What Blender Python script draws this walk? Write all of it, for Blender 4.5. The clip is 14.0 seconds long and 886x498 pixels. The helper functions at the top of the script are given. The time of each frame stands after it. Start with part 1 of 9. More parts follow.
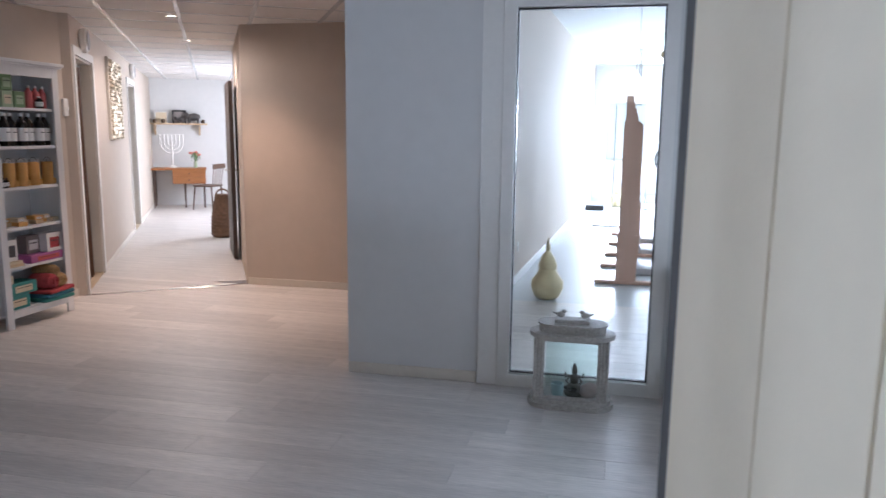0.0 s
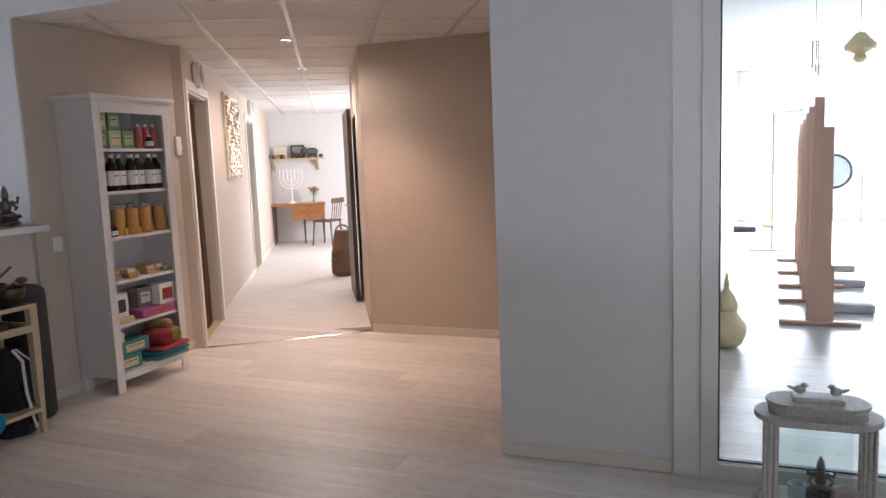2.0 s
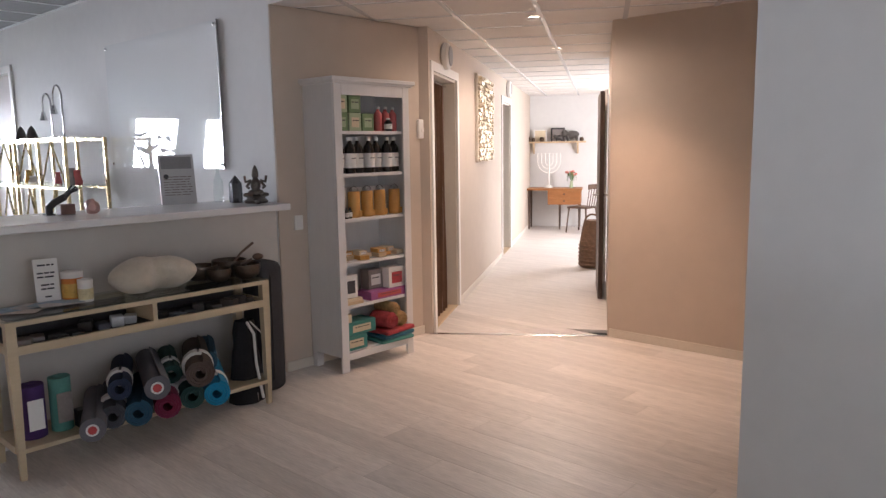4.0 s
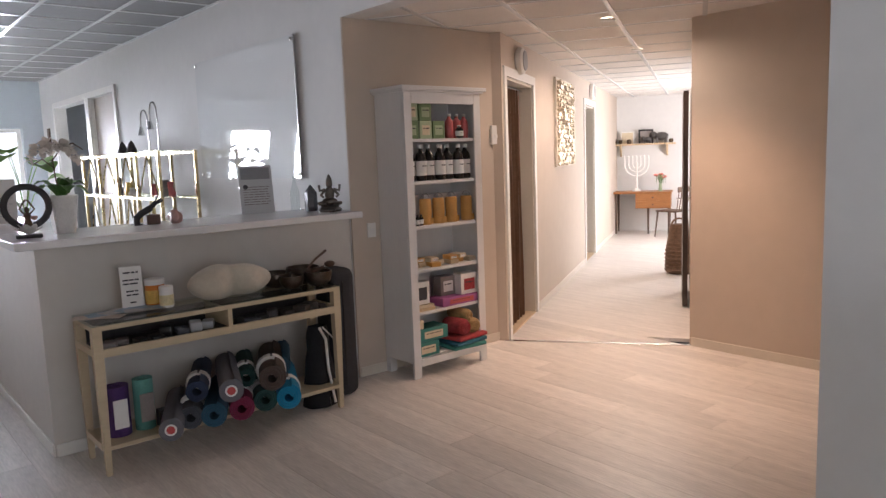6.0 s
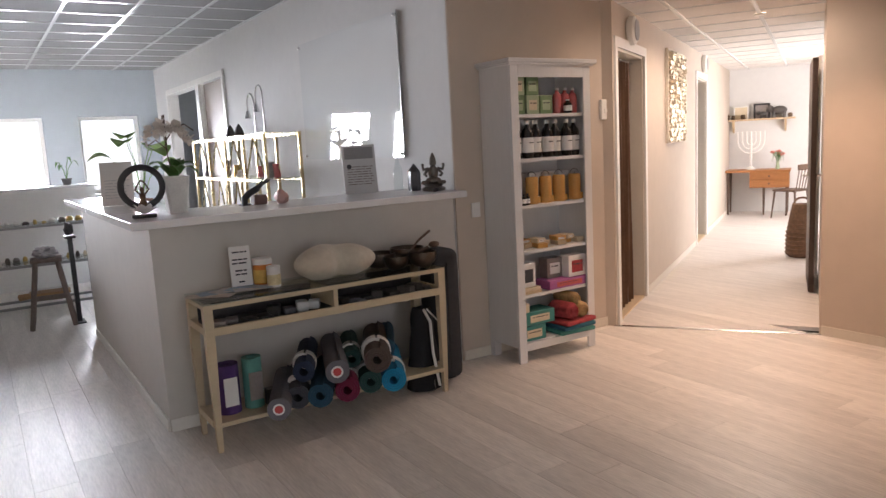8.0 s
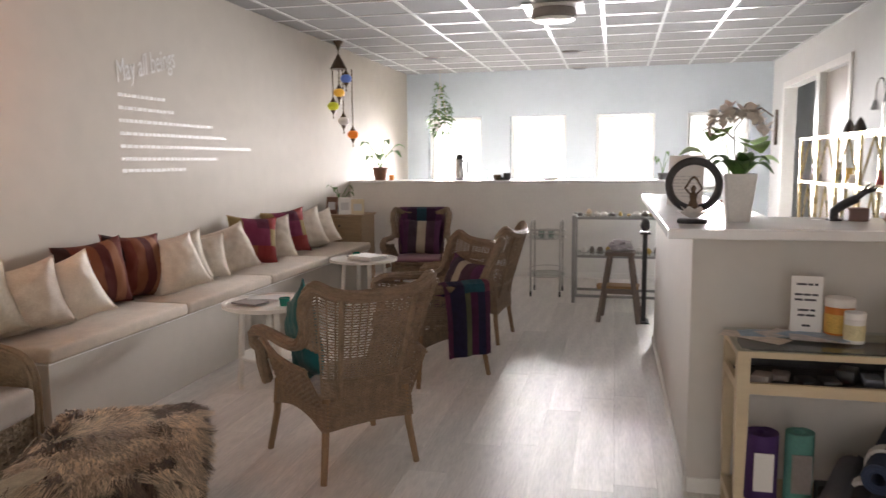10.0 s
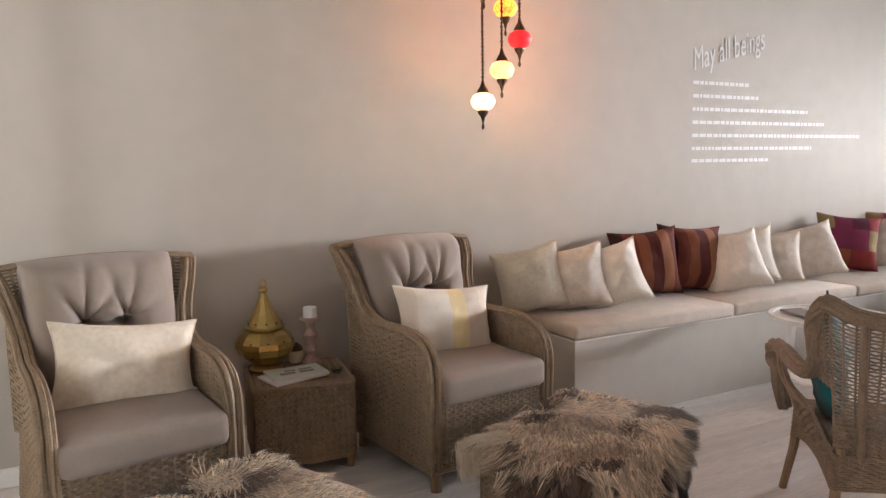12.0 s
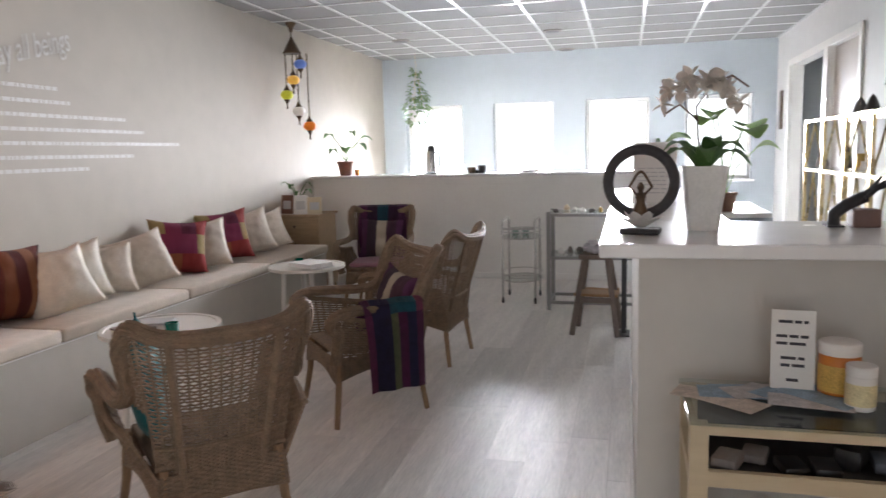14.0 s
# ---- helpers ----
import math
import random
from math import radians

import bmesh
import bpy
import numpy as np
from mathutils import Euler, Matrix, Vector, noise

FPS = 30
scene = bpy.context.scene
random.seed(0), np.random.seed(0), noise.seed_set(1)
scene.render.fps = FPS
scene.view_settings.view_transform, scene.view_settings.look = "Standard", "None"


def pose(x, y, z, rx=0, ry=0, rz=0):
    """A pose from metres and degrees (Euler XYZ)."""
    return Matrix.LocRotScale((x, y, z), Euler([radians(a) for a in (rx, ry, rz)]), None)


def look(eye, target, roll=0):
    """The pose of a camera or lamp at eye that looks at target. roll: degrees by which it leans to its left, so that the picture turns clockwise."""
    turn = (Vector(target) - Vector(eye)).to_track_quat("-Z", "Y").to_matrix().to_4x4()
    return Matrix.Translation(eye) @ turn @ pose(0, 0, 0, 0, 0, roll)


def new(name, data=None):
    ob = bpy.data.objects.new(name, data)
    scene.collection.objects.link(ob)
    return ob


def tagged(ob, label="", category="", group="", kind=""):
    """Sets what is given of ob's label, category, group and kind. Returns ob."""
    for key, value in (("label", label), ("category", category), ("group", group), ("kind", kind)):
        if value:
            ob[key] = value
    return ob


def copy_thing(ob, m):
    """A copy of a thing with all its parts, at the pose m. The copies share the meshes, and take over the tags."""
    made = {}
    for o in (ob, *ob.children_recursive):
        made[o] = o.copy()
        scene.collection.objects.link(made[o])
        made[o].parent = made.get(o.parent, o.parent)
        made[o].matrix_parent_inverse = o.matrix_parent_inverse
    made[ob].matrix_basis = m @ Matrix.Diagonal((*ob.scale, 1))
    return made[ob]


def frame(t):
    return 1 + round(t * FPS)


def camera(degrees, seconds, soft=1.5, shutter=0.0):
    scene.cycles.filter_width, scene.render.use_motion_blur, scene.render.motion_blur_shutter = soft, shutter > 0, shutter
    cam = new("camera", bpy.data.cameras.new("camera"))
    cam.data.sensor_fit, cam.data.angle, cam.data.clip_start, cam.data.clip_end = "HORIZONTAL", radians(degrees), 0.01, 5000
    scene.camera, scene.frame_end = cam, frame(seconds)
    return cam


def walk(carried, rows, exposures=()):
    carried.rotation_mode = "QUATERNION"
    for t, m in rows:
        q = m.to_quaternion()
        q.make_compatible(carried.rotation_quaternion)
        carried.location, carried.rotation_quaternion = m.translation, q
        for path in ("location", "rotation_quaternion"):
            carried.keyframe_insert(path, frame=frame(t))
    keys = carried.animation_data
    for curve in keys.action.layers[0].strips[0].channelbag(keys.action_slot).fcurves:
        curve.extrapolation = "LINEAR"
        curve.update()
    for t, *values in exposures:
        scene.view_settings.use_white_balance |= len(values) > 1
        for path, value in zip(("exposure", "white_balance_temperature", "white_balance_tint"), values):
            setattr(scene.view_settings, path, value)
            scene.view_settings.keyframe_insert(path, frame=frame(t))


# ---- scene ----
cam = camera(62.9, 14.0, 1.4, 0.15)
PATH = [
    (0, (0.279, 0.157, 1.501), (-0.147, 2.085, 1.181), 0.6),
    (0.5, (0.116, 0.293, 1.488), (-0.588, 2.137, 1.164), -1.3),
    (1, (-0.018, 0.46, 1.497), (-0.767, 2.289, 1.186), -2.4),
    (1.5, (-0.117, 0.711, 1.496), (-0.798, 2.57, 1.214), -1.9),
    (2, (-0.206, 0.963, 1.489), (-0.931, 2.811, 1.242), -2.3),
    (2.5, (-0.251, 1.186, 1.497), (-1.237, 2.91, 1.266), -2.9),
    (2.7, (-0.247, 1.253, 1.502), (-1.348, 2.901, 1.239), -2.9),
    (5, (-0.242, 1.543, 1.531), (-1.663, 2.931, 1.293), -1.9),
    (5.5, (-0.248, 1.574, 1.531), (-1.738, 2.888, 1.305), -3.4),
    (6, (-0.152, 1.595, 1.531), (-1.666, 2.877, 1.274), -2.1),
    (6.5, (-0.11, 1.614, 1.531), (-1.675, 2.828, 1.253), -2.0),
    (7, (-0.128, 1.599, 1.535), (-1.713, 2.783, 1.243), -2.9),
    (9.3, (-0.846, 1.871, 1.443), (-2.804, 2.199, 1.204), -1.5),
    (9.5, (-0.943, 1.93, 1.448), (-2.928, 2.034, 1.22), -1.2),
    (10, (-1.142, 2.06, 1.454), (-3.074, 1.601, 1.214), -0.5),
    (10.3, (-1.337, 2.136, 1.472), (-3.181, 1.404, 1.22), -0.4),
    (10.5, (-1.457, 2.149, 1.473), (-3.221, 1.241, 1.221), -0.3),
    (11, (-1.611, 2.26, 1.443), (-3.026, 0.87, 1.188), -0.2),
    (11.5, (-1.702, 2.311, 1.429), (-2.777, 0.644, 1.175), -0.2),
    (12, (-1.734, 2.32, 1.399), (-2.666, 0.565, 1.171), -0.9),
    (12.5, (-1.769, 2.336, 1.419), (-2.84, 0.663, 1.185), -1.3),
    (13, (-1.873, 2.32, 1.418), (-3.284, 0.922, 1.183), -1.0),
    (13.5, (-1.908, 2.341, 1.472), (-3.634, 1.362, 1.224), -1.1),
    (14, (-2.05, 2.349, 1.451), (-3.97, 1.857, 1.189), -1.5),
]
EXPOSURES = [(0, -0.22, 5450, 15), (0.5, -0.26, 5650, 18), (1.5, -0.2, 5950, 17), (2.7, -0.05, 6100, 19), (5, 0.0, 6350, 18), (7.2, -0.05, 6450, 18), (9.3, 0.28, 7050, 19),
             (10.3, 0.44, 7500, 20), (11, 0.64, 8000, 22), (11.5, 0.78, 7500, 20), (12, 0.84, 6850, 18), (13, 0.7, 6500, 16), (14, 0.46, 6650, 16)]
walk(cam, [(t, look(eye, target, roll)) for t, eye, target, roll in PATH], EXPOSURES)

# ---- world, daylight, lamps ----
world = bpy.data.worlds.new("daylight")
scene.world = world
world.use_nodes = True
_nt = world.node_tree
_sky = _nt.nodes.new("ShaderNodeTexSky")
_sky.sky_type, _sky.sun_disc = "NISHITA", False
_sky.sun_elevation, _sky.sun_rotation = radians(40), radians(250)
_nt.links.new(_sky.outputs[0], _nt.nodes["Background"].inputs[0])
_nt.nodes["Background"].inputs[1].default_value = 0.12


def area_lamp(name, eye, target, w, h, watts, colour, spread=180):
    d = bpy.data.lights.new(name, "AREA")
    d.shape, d.size, d.size_y, d.energy, d.color = "RECTANGLE", w, h, watts, colour
    d.spread = radians(spread)
    ob = new(name, d)
    ob.matrix_world = look(eye, target)
    return ob


def spot_lamp(name, eye, target, watts, colour, cone, blend=0.6, size=0.03):
    d = bpy.data.lights.new(name, "SPOT")
    d.energy, d.color, d.spot_size, d.spot_blend, d.shadow_soft_size = watts, colour, radians(cone), blend, size
    ob = new(name, d)
    ob.matrix_world = look(eye, target)
    return ob


def point_lamp(name, eye, watts, colour, size=0.05):
    d = bpy.data.lights.new(name, "POINT")
    d.energy, d.color, d.shadow_soft_size = watts, colour, size
    ob = new(name, d)
    ob.location = eye
    return ob


COOL, WARM = (0.86, 0.93, 1.0), (1.0, 0.72, 0.5)
WIN_Y, WIN_W = [-0.985, 0.385, 1.75, 3.13], 0.90          # south edges of the four windows
for y in WIN_Y:                               # sky light in the window openings
    area_lamp("window_skylight", (-12.98, y + 0.45, 1.58), (-6.4, y * 0.7 + 0.3, -0.35), 0.78, 1.1, 92, COOL, 84)
for a in (0.9, 2.6, 4.4):                     # sky light in the yoga room's windows
    area_lamp("yoga_skylight", (-0.2 + a, 16.5, 1.6), (2, 8, 0.5), 1.1, 1.2, 290, COOL)
spot_lamp("hall_spotlight", (-2.95, 5.85, 2.44), (-2.95, 5.95, 0), 118, (1.0, 0.66, 0.44), 96, 0.9)
for x, y, w in ((-3.46, 6.03, 36), (-4.32, 7.6, 74)):
    spot_lamp("hall_downlight", (x, y, 2.43), (x, y, 0), w, (1.0, 0.80, 0.62), 172, 0.6)
area_lamp("study_window_light", (-4.45, 12.05, 1.5), (-7.4, 10.6, 0.9), 1.4, 1.3, 150, (1.0, 0.97, 0.93))
area_lamp("entrance_fill", (1.55, 2.75, 1.3), (-3, -0.3, 0.0), 2.5, 2.2, 6, (0.93, 0.96, 1.0))   # fill lamps, added in an assumed glazed front unseen to the east
area_lamp("vestibule_fill", (1.55, -0.05, 1.3), (-4, -0.3, 0.9), 1.8, 2.2, 16, (1.0, 0.92, 0.87))

# ---- materials ----
def material(name, colour, rough=0.6, vary=0.08, scale=6.0, bump=0.0, bump_scale=60.0, metal=0.0, spec=0.5, stretch=(1, 1, 1), second=None, coat=0.0, sheen=0.0):
    m = bpy.data.materials.new(name)
    m.use_nodes = True
    nt = m.node_tree
    N, L = nt.nodes.new, nt.links.new
    b = nt.nodes["Principled BSDF"]
    b.inputs["Roughness"].default_value, b.inputs["Metallic"].default_value = rough, metal
    b.inputs["Specular IOR Level"].default_value = spec
    b.inputs["Coat Weight"].default_value, b.inputs["Sheen Weight"].default_value = coat, sheen
    tc = N("ShaderNodeTexCoord")
    mp = N("ShaderNodeMapping")
    mp.inputs["Scale"].default_value = stretch
    L(tc.outputs["Object"], mp.inputs[0])
    n1, n2 = N("ShaderNodeTexNoise"), N("ShaderNodeTexNoise")
    n1.inputs["Scale"].default_value, n2.inputs["Scale"].default_value = scale, scale * 7.3
    n1.inputs["Detail"].default_value, n2.inputs["Detail"].default_value = 3, 2
    L(mp.outputs[0], n1.inputs[0]), L(mp.outputs[0], n2.inputs[0])
    add = N("ShaderNodeMath")
    add.operation = "ADD"
    L(n1.outputs[0], add.inputs[0]), L(n2.outputs[0], add.inputs[1])
    ramp = N("ShaderNodeMapRange")
    ramp.inputs[1].default_value, ramp.inputs[2].default_value = 0.6, 1.4
    L(add.outputs[0], ramp.inputs[0])
    mix = N("ShaderNodeMix")
    mix.data_type = "RGBA"
    lo = [max(0.0, c * (1 - vary)) for c in colour]
    hi = list(second) if second else [min(1.0, c * (1 + vary)) for c in colour]
    mix.inputs[6].default_value, mix.inputs[7].default_value = (*lo, 1), (*hi, 1)
    L(ramp.outputs[0], mix.inputs[0])
    L(mix.outputs[2], b.inputs["Base Color"])
    rr = N("ShaderNodeMapRange")
    rr.inputs[3].default_value, rr.inputs[4].default_value = max(0.02, rough - 0.06), min(1.0, rough + 0.06)
    L(n1.outputs[0], rr.inputs[0]), L(rr.outputs[0], b.inputs["Roughness"])
    if bump:
        nb, bp = N("ShaderNodeTexNoise"), N("ShaderNodeBump")
        nb.inputs["Scale"].default_value, nb.inputs["Detail"].default_value = bump_scale, 4
        L(mp.outputs[0], nb.inputs[0])
        bp.inputs["Strength"].default_value, bp.inputs["Distance"].default_value = bump, 0.01
        L(nb.outputs[0], bp.inputs["Height"]), L(bp.outputs[0], b.inputs["Normal"])
    return m


def glowing(name, colour, strength):
    m = material(name, colour, 0.4)
    b = m.node_tree.nodes["Principled BSDF"]
    b.inputs["Emission Color"].default_value, b.inputs["Emission Strength"].default_value = (*colour, 1), strength
    return m


def glassy(name, tint=(0.97, 0.99, 0.98), rough=0.0, gloss=0.06):
    """Thin clear glass: light passes straight, with a faint mirror sheen."""
    m = bpy.data.materials.new(name)
    m.use_nodes = True
    nt = m.node_tree
    nt.nodes.remove(nt.nodes["Principled BSDF"])
    t, g, mx = nt.nodes.new("ShaderNodeBsdfTransparent"), nt.nodes.new("ShaderNodeBsdfGlossy"), nt.nodes.new("ShaderNodeMixShader")
    lw, fr = nt.nodes.new("ShaderNodeLayerWeight"), nt.nodes.new("ShaderNodeMath")
    lw.inputs[0].default_value, fr.operation, fr.inputs[1].default_value = 0.5, "POWER", 4.0
    fr.use_clamp = True
    nt.links.new(lw.outputs["Facing"], fr.inputs[0])
    sc = nt.nodes.new("ShaderNodeMath")
    sc.operation, sc.inputs[1].default_value, sc.inputs[2].default_value = "MULTIPLY_ADD", 0.7, gloss * 0.6
    nt.links.new(fr.outputs[0], sc.inputs[0])
    t.inputs[0].default_value, g.inputs["Roughness"].default_value = (*tint, 1), rough
    nt.links.new(sc.outputs[0], mx.inputs[0]), nt.links.new(t.outputs[0], mx.inputs[1]), nt.links.new(g.outputs[0], mx.inputs[2])
    nt.links.new(mx.outputs[0], nt.nodes["Material Output"].inputs[0])
    return m


def floor_material():
    """Pale oak laminate: each plank a slightly different tone, streaked along its length (x)."""
    m = material("laminate_planks", (0.73, 0.69, 0.655), 0.42, 0.2, 1.6, 0.0, 9, stretch=(1.0, 9, 1), spec=0.9)
    nt = m.node_tree
    b = nt.nodes["Principled BSDF"]
    old = b.inputs["Base Color"].links[0].from_socket
    oi, hs, mr = nt.nodes.new("ShaderNodeObjectInfo"), nt.nodes.new("ShaderNodeHueSaturation"), nt.nodes.new("ShaderNodeMapRange")
    mr.inputs[3].default_value, mr.inputs[4].default_value = 0.88, 1.1
    nt.links.new(oi.outputs["Random"], mr.inputs[0]), nt.links.new(mr.outputs[0], hs.inputs["Value"])
    nt.links.new(old, hs.inputs["Color"]), nt.links.new(hs.outputs[0], b.inputs["Base Color"])
    return m


WHITE_WALL = material("white_wall_paint", (0.69, 0.69, 0.68), 0.75, 0.03, 1.5, 0.05, 180)
GREIGE = material("greige_wall_paint", (0.47, 0.428, 0.368), 0.8, 0.05, 0.8, 0.05, 180)
BEIGE = material("beige_hall_paint", (0.57, 0.49, 0.415), 0.8, 0.04, 0.9, 0.05, 180)
COOL_WALL = material("pale_blue_grey_paint", (0.41, 0.455, 0.485), 0.8, 0.03, 1.2, 0.04, 150)
TRIM = material("white_satin_trim", (0.8, 0.79, 0.76), 0.4, 0.03, 4)
CREAM_TRIM = material("cream_satin_trim", (0.70, 0.65, 0.57), 0.5, 0.04, 4)
DOOR_CREAM = material("cream_door_paint", (0.80, 0.73, 0.58), 0.5, 0.04, 2, 0.03, 90)
PARTITION = material("greige_partition_paint", (0.72, 0.685, 0.60), 0.6, 0.04, 2, 0.03, 90)
COUNTER_PAINT = material("warm_white_counter_paint", (0.62, 0.595, 0.56), 0.7, 0.04, 1.5, 0.05, 180)
# lounge tile coloured far below its true white, so the ceiling looks dim
TILE_DIM = material("ceiling_tile", (0.26, 0.26, 0.262), 0.9, 0.05, 5, 0.25, 220)
TILE_WARM = material("hall_ceiling_tile", (0.72, 0.69, 0.66), 0.9, 0.04, 5, 0.2, 220)
GRIDBAR = material("white_metal_grid", (0.82, 0.83, 0.84), 0.22, 0.02, 8, spec=0.6)
PLANK = floor_material()
FLOOR_JOINT = material("floor_joint", (0.30, 0.265, 0.235), 0.6)
YOGA_FLOOR = material("pale_yoga_floor", (0.62, 0.64, 0.65), 0.35, 0.05, 2, stretch=(1, 6, 1))
GLASS = glassy("window_glass")
SKY_GLOW = glowing("overcast_sky_backdrop", (0.97, 0.985, 1.0), 1.3)
DARK_WOOD = material("dark_stained_door", (0.055, 0.035, 0.028), 0.45, 0.3, 3, 0.1, 30, stretch=(1, 1, 0.15))
GREY_PAINT = material("grey_room_paint", (0.45, 0.47, 0.48), 0.8, 0.04, 1.5)
COUNTER_TOP = material("white_laminate_worktop", (0.78, 0.78, 0.78), 0.25, 0.02, 3)

# ---- mesh helpers ----
def box(bm, x0, x1, y0, y1, z0, z1):
    v = [bm.verts.new((x, y, z)) for z in (z0, z1) for x, y in ((x0, y0), (x1, y0), (x1, y1), (x0, y1))]
    for f in ((3, 2, 1, 0), (4, 5, 6, 7), (0, 1, 5, 4), (1, 2, 6, 5), (2, 3, 7, 6), (3, 0, 4, 7)):
        bm.faces.new([v[i] for i in f])
    return bm


def slab(x0, x1, y0, y1, z0, z1, bevel=0.0, segs=2):
    bm = box(bmesh.new(), x0, x1, y0, y1, z0, z1)
    if bevel:
        bmesh.ops.bevel(bm, geom=bm.edges[:], offset=bevel, segments=segs, affect="EDGES", profile=0.5)
    return bm


def lathe(profile, segs=24, bm=None, cx=0.0, cy=0.0):
    """A body turned round the z axis from (radius, height) pairs."""
    bm = bm or bmesh.new()
    rings = []
    for r, z in profile:
        rings.append([bm.verts.new((cx + max(r, 1e-4) * math.cos(a * math.tau / segs), cy + max(r, 1e-4) * math.sin(a * math.tau / segs), z)) for a in range(segs)])
    for a, b in zip(rings, rings[1:]):
        for i in range(segs):
            bm.faces.new((a[i], a[(i + 1) % segs], b[(i + 1) % segs], b[i]))
    bm.faces.new(list(reversed(rings[0])))
    bm.faces.new(rings[-1])
    return bm


def tube(points, r, segs=8, bm=None, closed=False, r_end=None):
    """A round bar along points; r_end tapers it."""
    bm = bm or bmesh.new()
    pts = [Vector(p) for p in points]
    rings, n = [], len(pts)
    up = None
    for i, p in enumerate(pts):
        a = pts[(i - 1) % n] if (closed or i > 0) else p
        c = pts[(i + 1) % n] if (closed or i < n - 1) else p
        d = (c - a).normalized()
        if up is None:
            up = d.orthogonal().normalized()
        up = (up - d * up.dot(d)).normalized()
        side = d.cross(up)
        rad = r if r_end is None else r + (r_end - r) * i / max(1, n - 1)
        rings.append([bm.verts.new(p + rad * (math.cos(k * math.tau / segs) * up + math.sin(k * math.tau / segs) * side)) for k in range(segs)])
    for i in range(n if closed else n - 1):
        a, b = rings[i], rings[(i + 1) % n]
        for k in range(segs):
            bm.faces.new((a[k], a[(k + 1) % segs], b[(k + 1) % segs], b[k]))
    if not closed:
        bm.faces.new(list(reversed(rings[0]))), bm.faces.new(rings[-1])
    return bm


def arc(cx, cy, cz, r, a0, a1, n, plane="xz"):
    out = []
    for i in range(n + 1):
        a = radians(a0 + (a1 - a0) * i / n)
        c, s = r * math.cos(a), r * math.sin(a)
        out.append((cx + c, cy, cz + s) if plane == "xz" else (cx + c, cy + s, cz) if plane == "xy" else (cx, cy + c, cz + s))
    return out


def blob(rx, ry, rz, cx=0.0, cy=0.0, cz=0.0, sub=2, rough=0.0, freq=6.0, bm=None):
    """A rounded lump, with rough edges if asked."""
    b2 = bmesh.new()
    bmesh.ops.create_icosphere(b2, subdivisions=sub, radius=1)
    for v in b2.verts:
        k = 1 + rough * noise.noise(v.co * freq + Vector((cx, cy, cz)) * 7)
        v.co = Vector((cx + v.co.x * rx * k, cy + v.co.y * ry * k, cz + v.co.z * rz * k))
    if bm is None:
        return b2
    me = bpy.data.meshes.new("tmp")
    b2.to_mesh(me)
    bm.from_mesh(me)
    bpy.data.meshes.remove(me)
    b2.free()
    return bm


def put(bm, m):
    bmesh.ops.transform(bm, matrix=m, verts=bm.verts[:])
    return bm


def mesh_of(name, bm, mat, smooth=False):
    bmesh.ops.recalc_face_normals(bm, faces=bm.faces[:])
    me = bpy.data.meshes.new(name)
    bm.to_mesh(me)
    bm.free()
    if mat:
        me.materials.append(mat)
    if smooth:
        me.polygons.foreach_set("use_smooth", [True] * len(me.polygons))
        me.set_sharp_from_angle(angle=radians(38))
    return me


def part(name, bm, mat, parent, label="", smooth=False):
    ob = new(name, mesh_of(name, bm, mat, smooth))
    ob.parent = parent
    if label:
        ob["label"] = label
    return ob


def thing(name, m, label, category, group=""):
    ob = new(name)
    ob.empty_display_size = 0.1
    ob.matrix_basis = m
    return tagged(ob, label, category, group, "thing")


def solid(name, bm, mat, m, label, category, group="", smooth=False):
    """A thing that is one mesh."""
    ob = new(name, mesh_of(name, bm, mat, smooth))
    ob.matrix_basis = m
    return tagged(ob, label, category, group, "thing")


def setting(name, bm, mat, label, category, smooth=False):
    return tagged(new(name, mesh_of(name, bm, mat, smooth)), label, category, "", "structure")


def wall(name, start, yaw, length, thick, z0, z1, mat, label, holes=()):
    """An upright wall from start along the heading yaw (0 is +x); thick goes to its left. holes: (s0, s1, low, high)."""
    bm = bmesh.new()
    xs = sorted({0.0, length, *[h[0] for h in holes], *[h[1] for h in holes]})
    for a, b in zip(xs, xs[1:]):
        cuts = sorted((h[2], h[3]) for h in holes if h[0] <= a + 1e-6 and h[1] >= b - 1e-6)
        z = z0
        for lo, hi in cuts:
            if lo > z + 1e-6:
                box(bm, a, b, 0, thick, z, lo)
            z = hi
        if z1 > z + 1e-6:
            box(bm, a, b, 0, thick, z, z1)
    put(bm, Matrix.Translation((*start, 0)) @ pose(0, 0, 0, 0, 0, yaw))
    return setting(name, bm, mat, label, "wall")

# ---- the large structure ----
ROOM_Z, HALL_Z = 2.88, 2.46
WEST, SOUTH, NORTH, EAST = -12.95, -1.34, 4.32, 1.6
wall("wall_south", (EAST, SOUTH), 180, EAST - WEST + 0.3, 0.12, 0, ROOM_Z + 0.1, GREIGE, "long plain greige painted wall behind the bench")
wall("wall_west", (WEST, SOUTH), 90, NORTH - SOUTH, 0.3, 0, ROOM_Z + 0.1, COOL_WALL, "pale blue-grey wall with four square windows",
     [(y - SOUTH, y - SOUTH + WIN_W, 0.98, 2.175) for y in WIN_Y])
wall("wall_north", (WEST - 0.3, NORTH), 0, EAST - WEST + 0.3, 0.15, 0, ROOM_Z + 0.1, WHITE_WALL, "white painted wall with doorways and an open passage to the hall",
     [(1.15, 2.8, 0, 2.42), (2.95, 4.0, 0, 2.42), (13.25 - 4.34, 13.25 - 1.242, 0, HALL_Z), (13.25 - 0.30, 13.25 + 0.64, 0, 2.26)])
# the east glazing is assumed and unseen, there to let daylight in
wall("wall_east", (EAST, SOUTH - 0.12), 90, NORTH - SOUTH + 0.27, -0.12, 0, ROOM_Z + 0.1, WHITE_WALL, "white painted wall with an assumed, unseen glazed front", [(0.46, 2.36, 0.1, 2.4), (2.96, 5.56, 0.1, 2.4)])
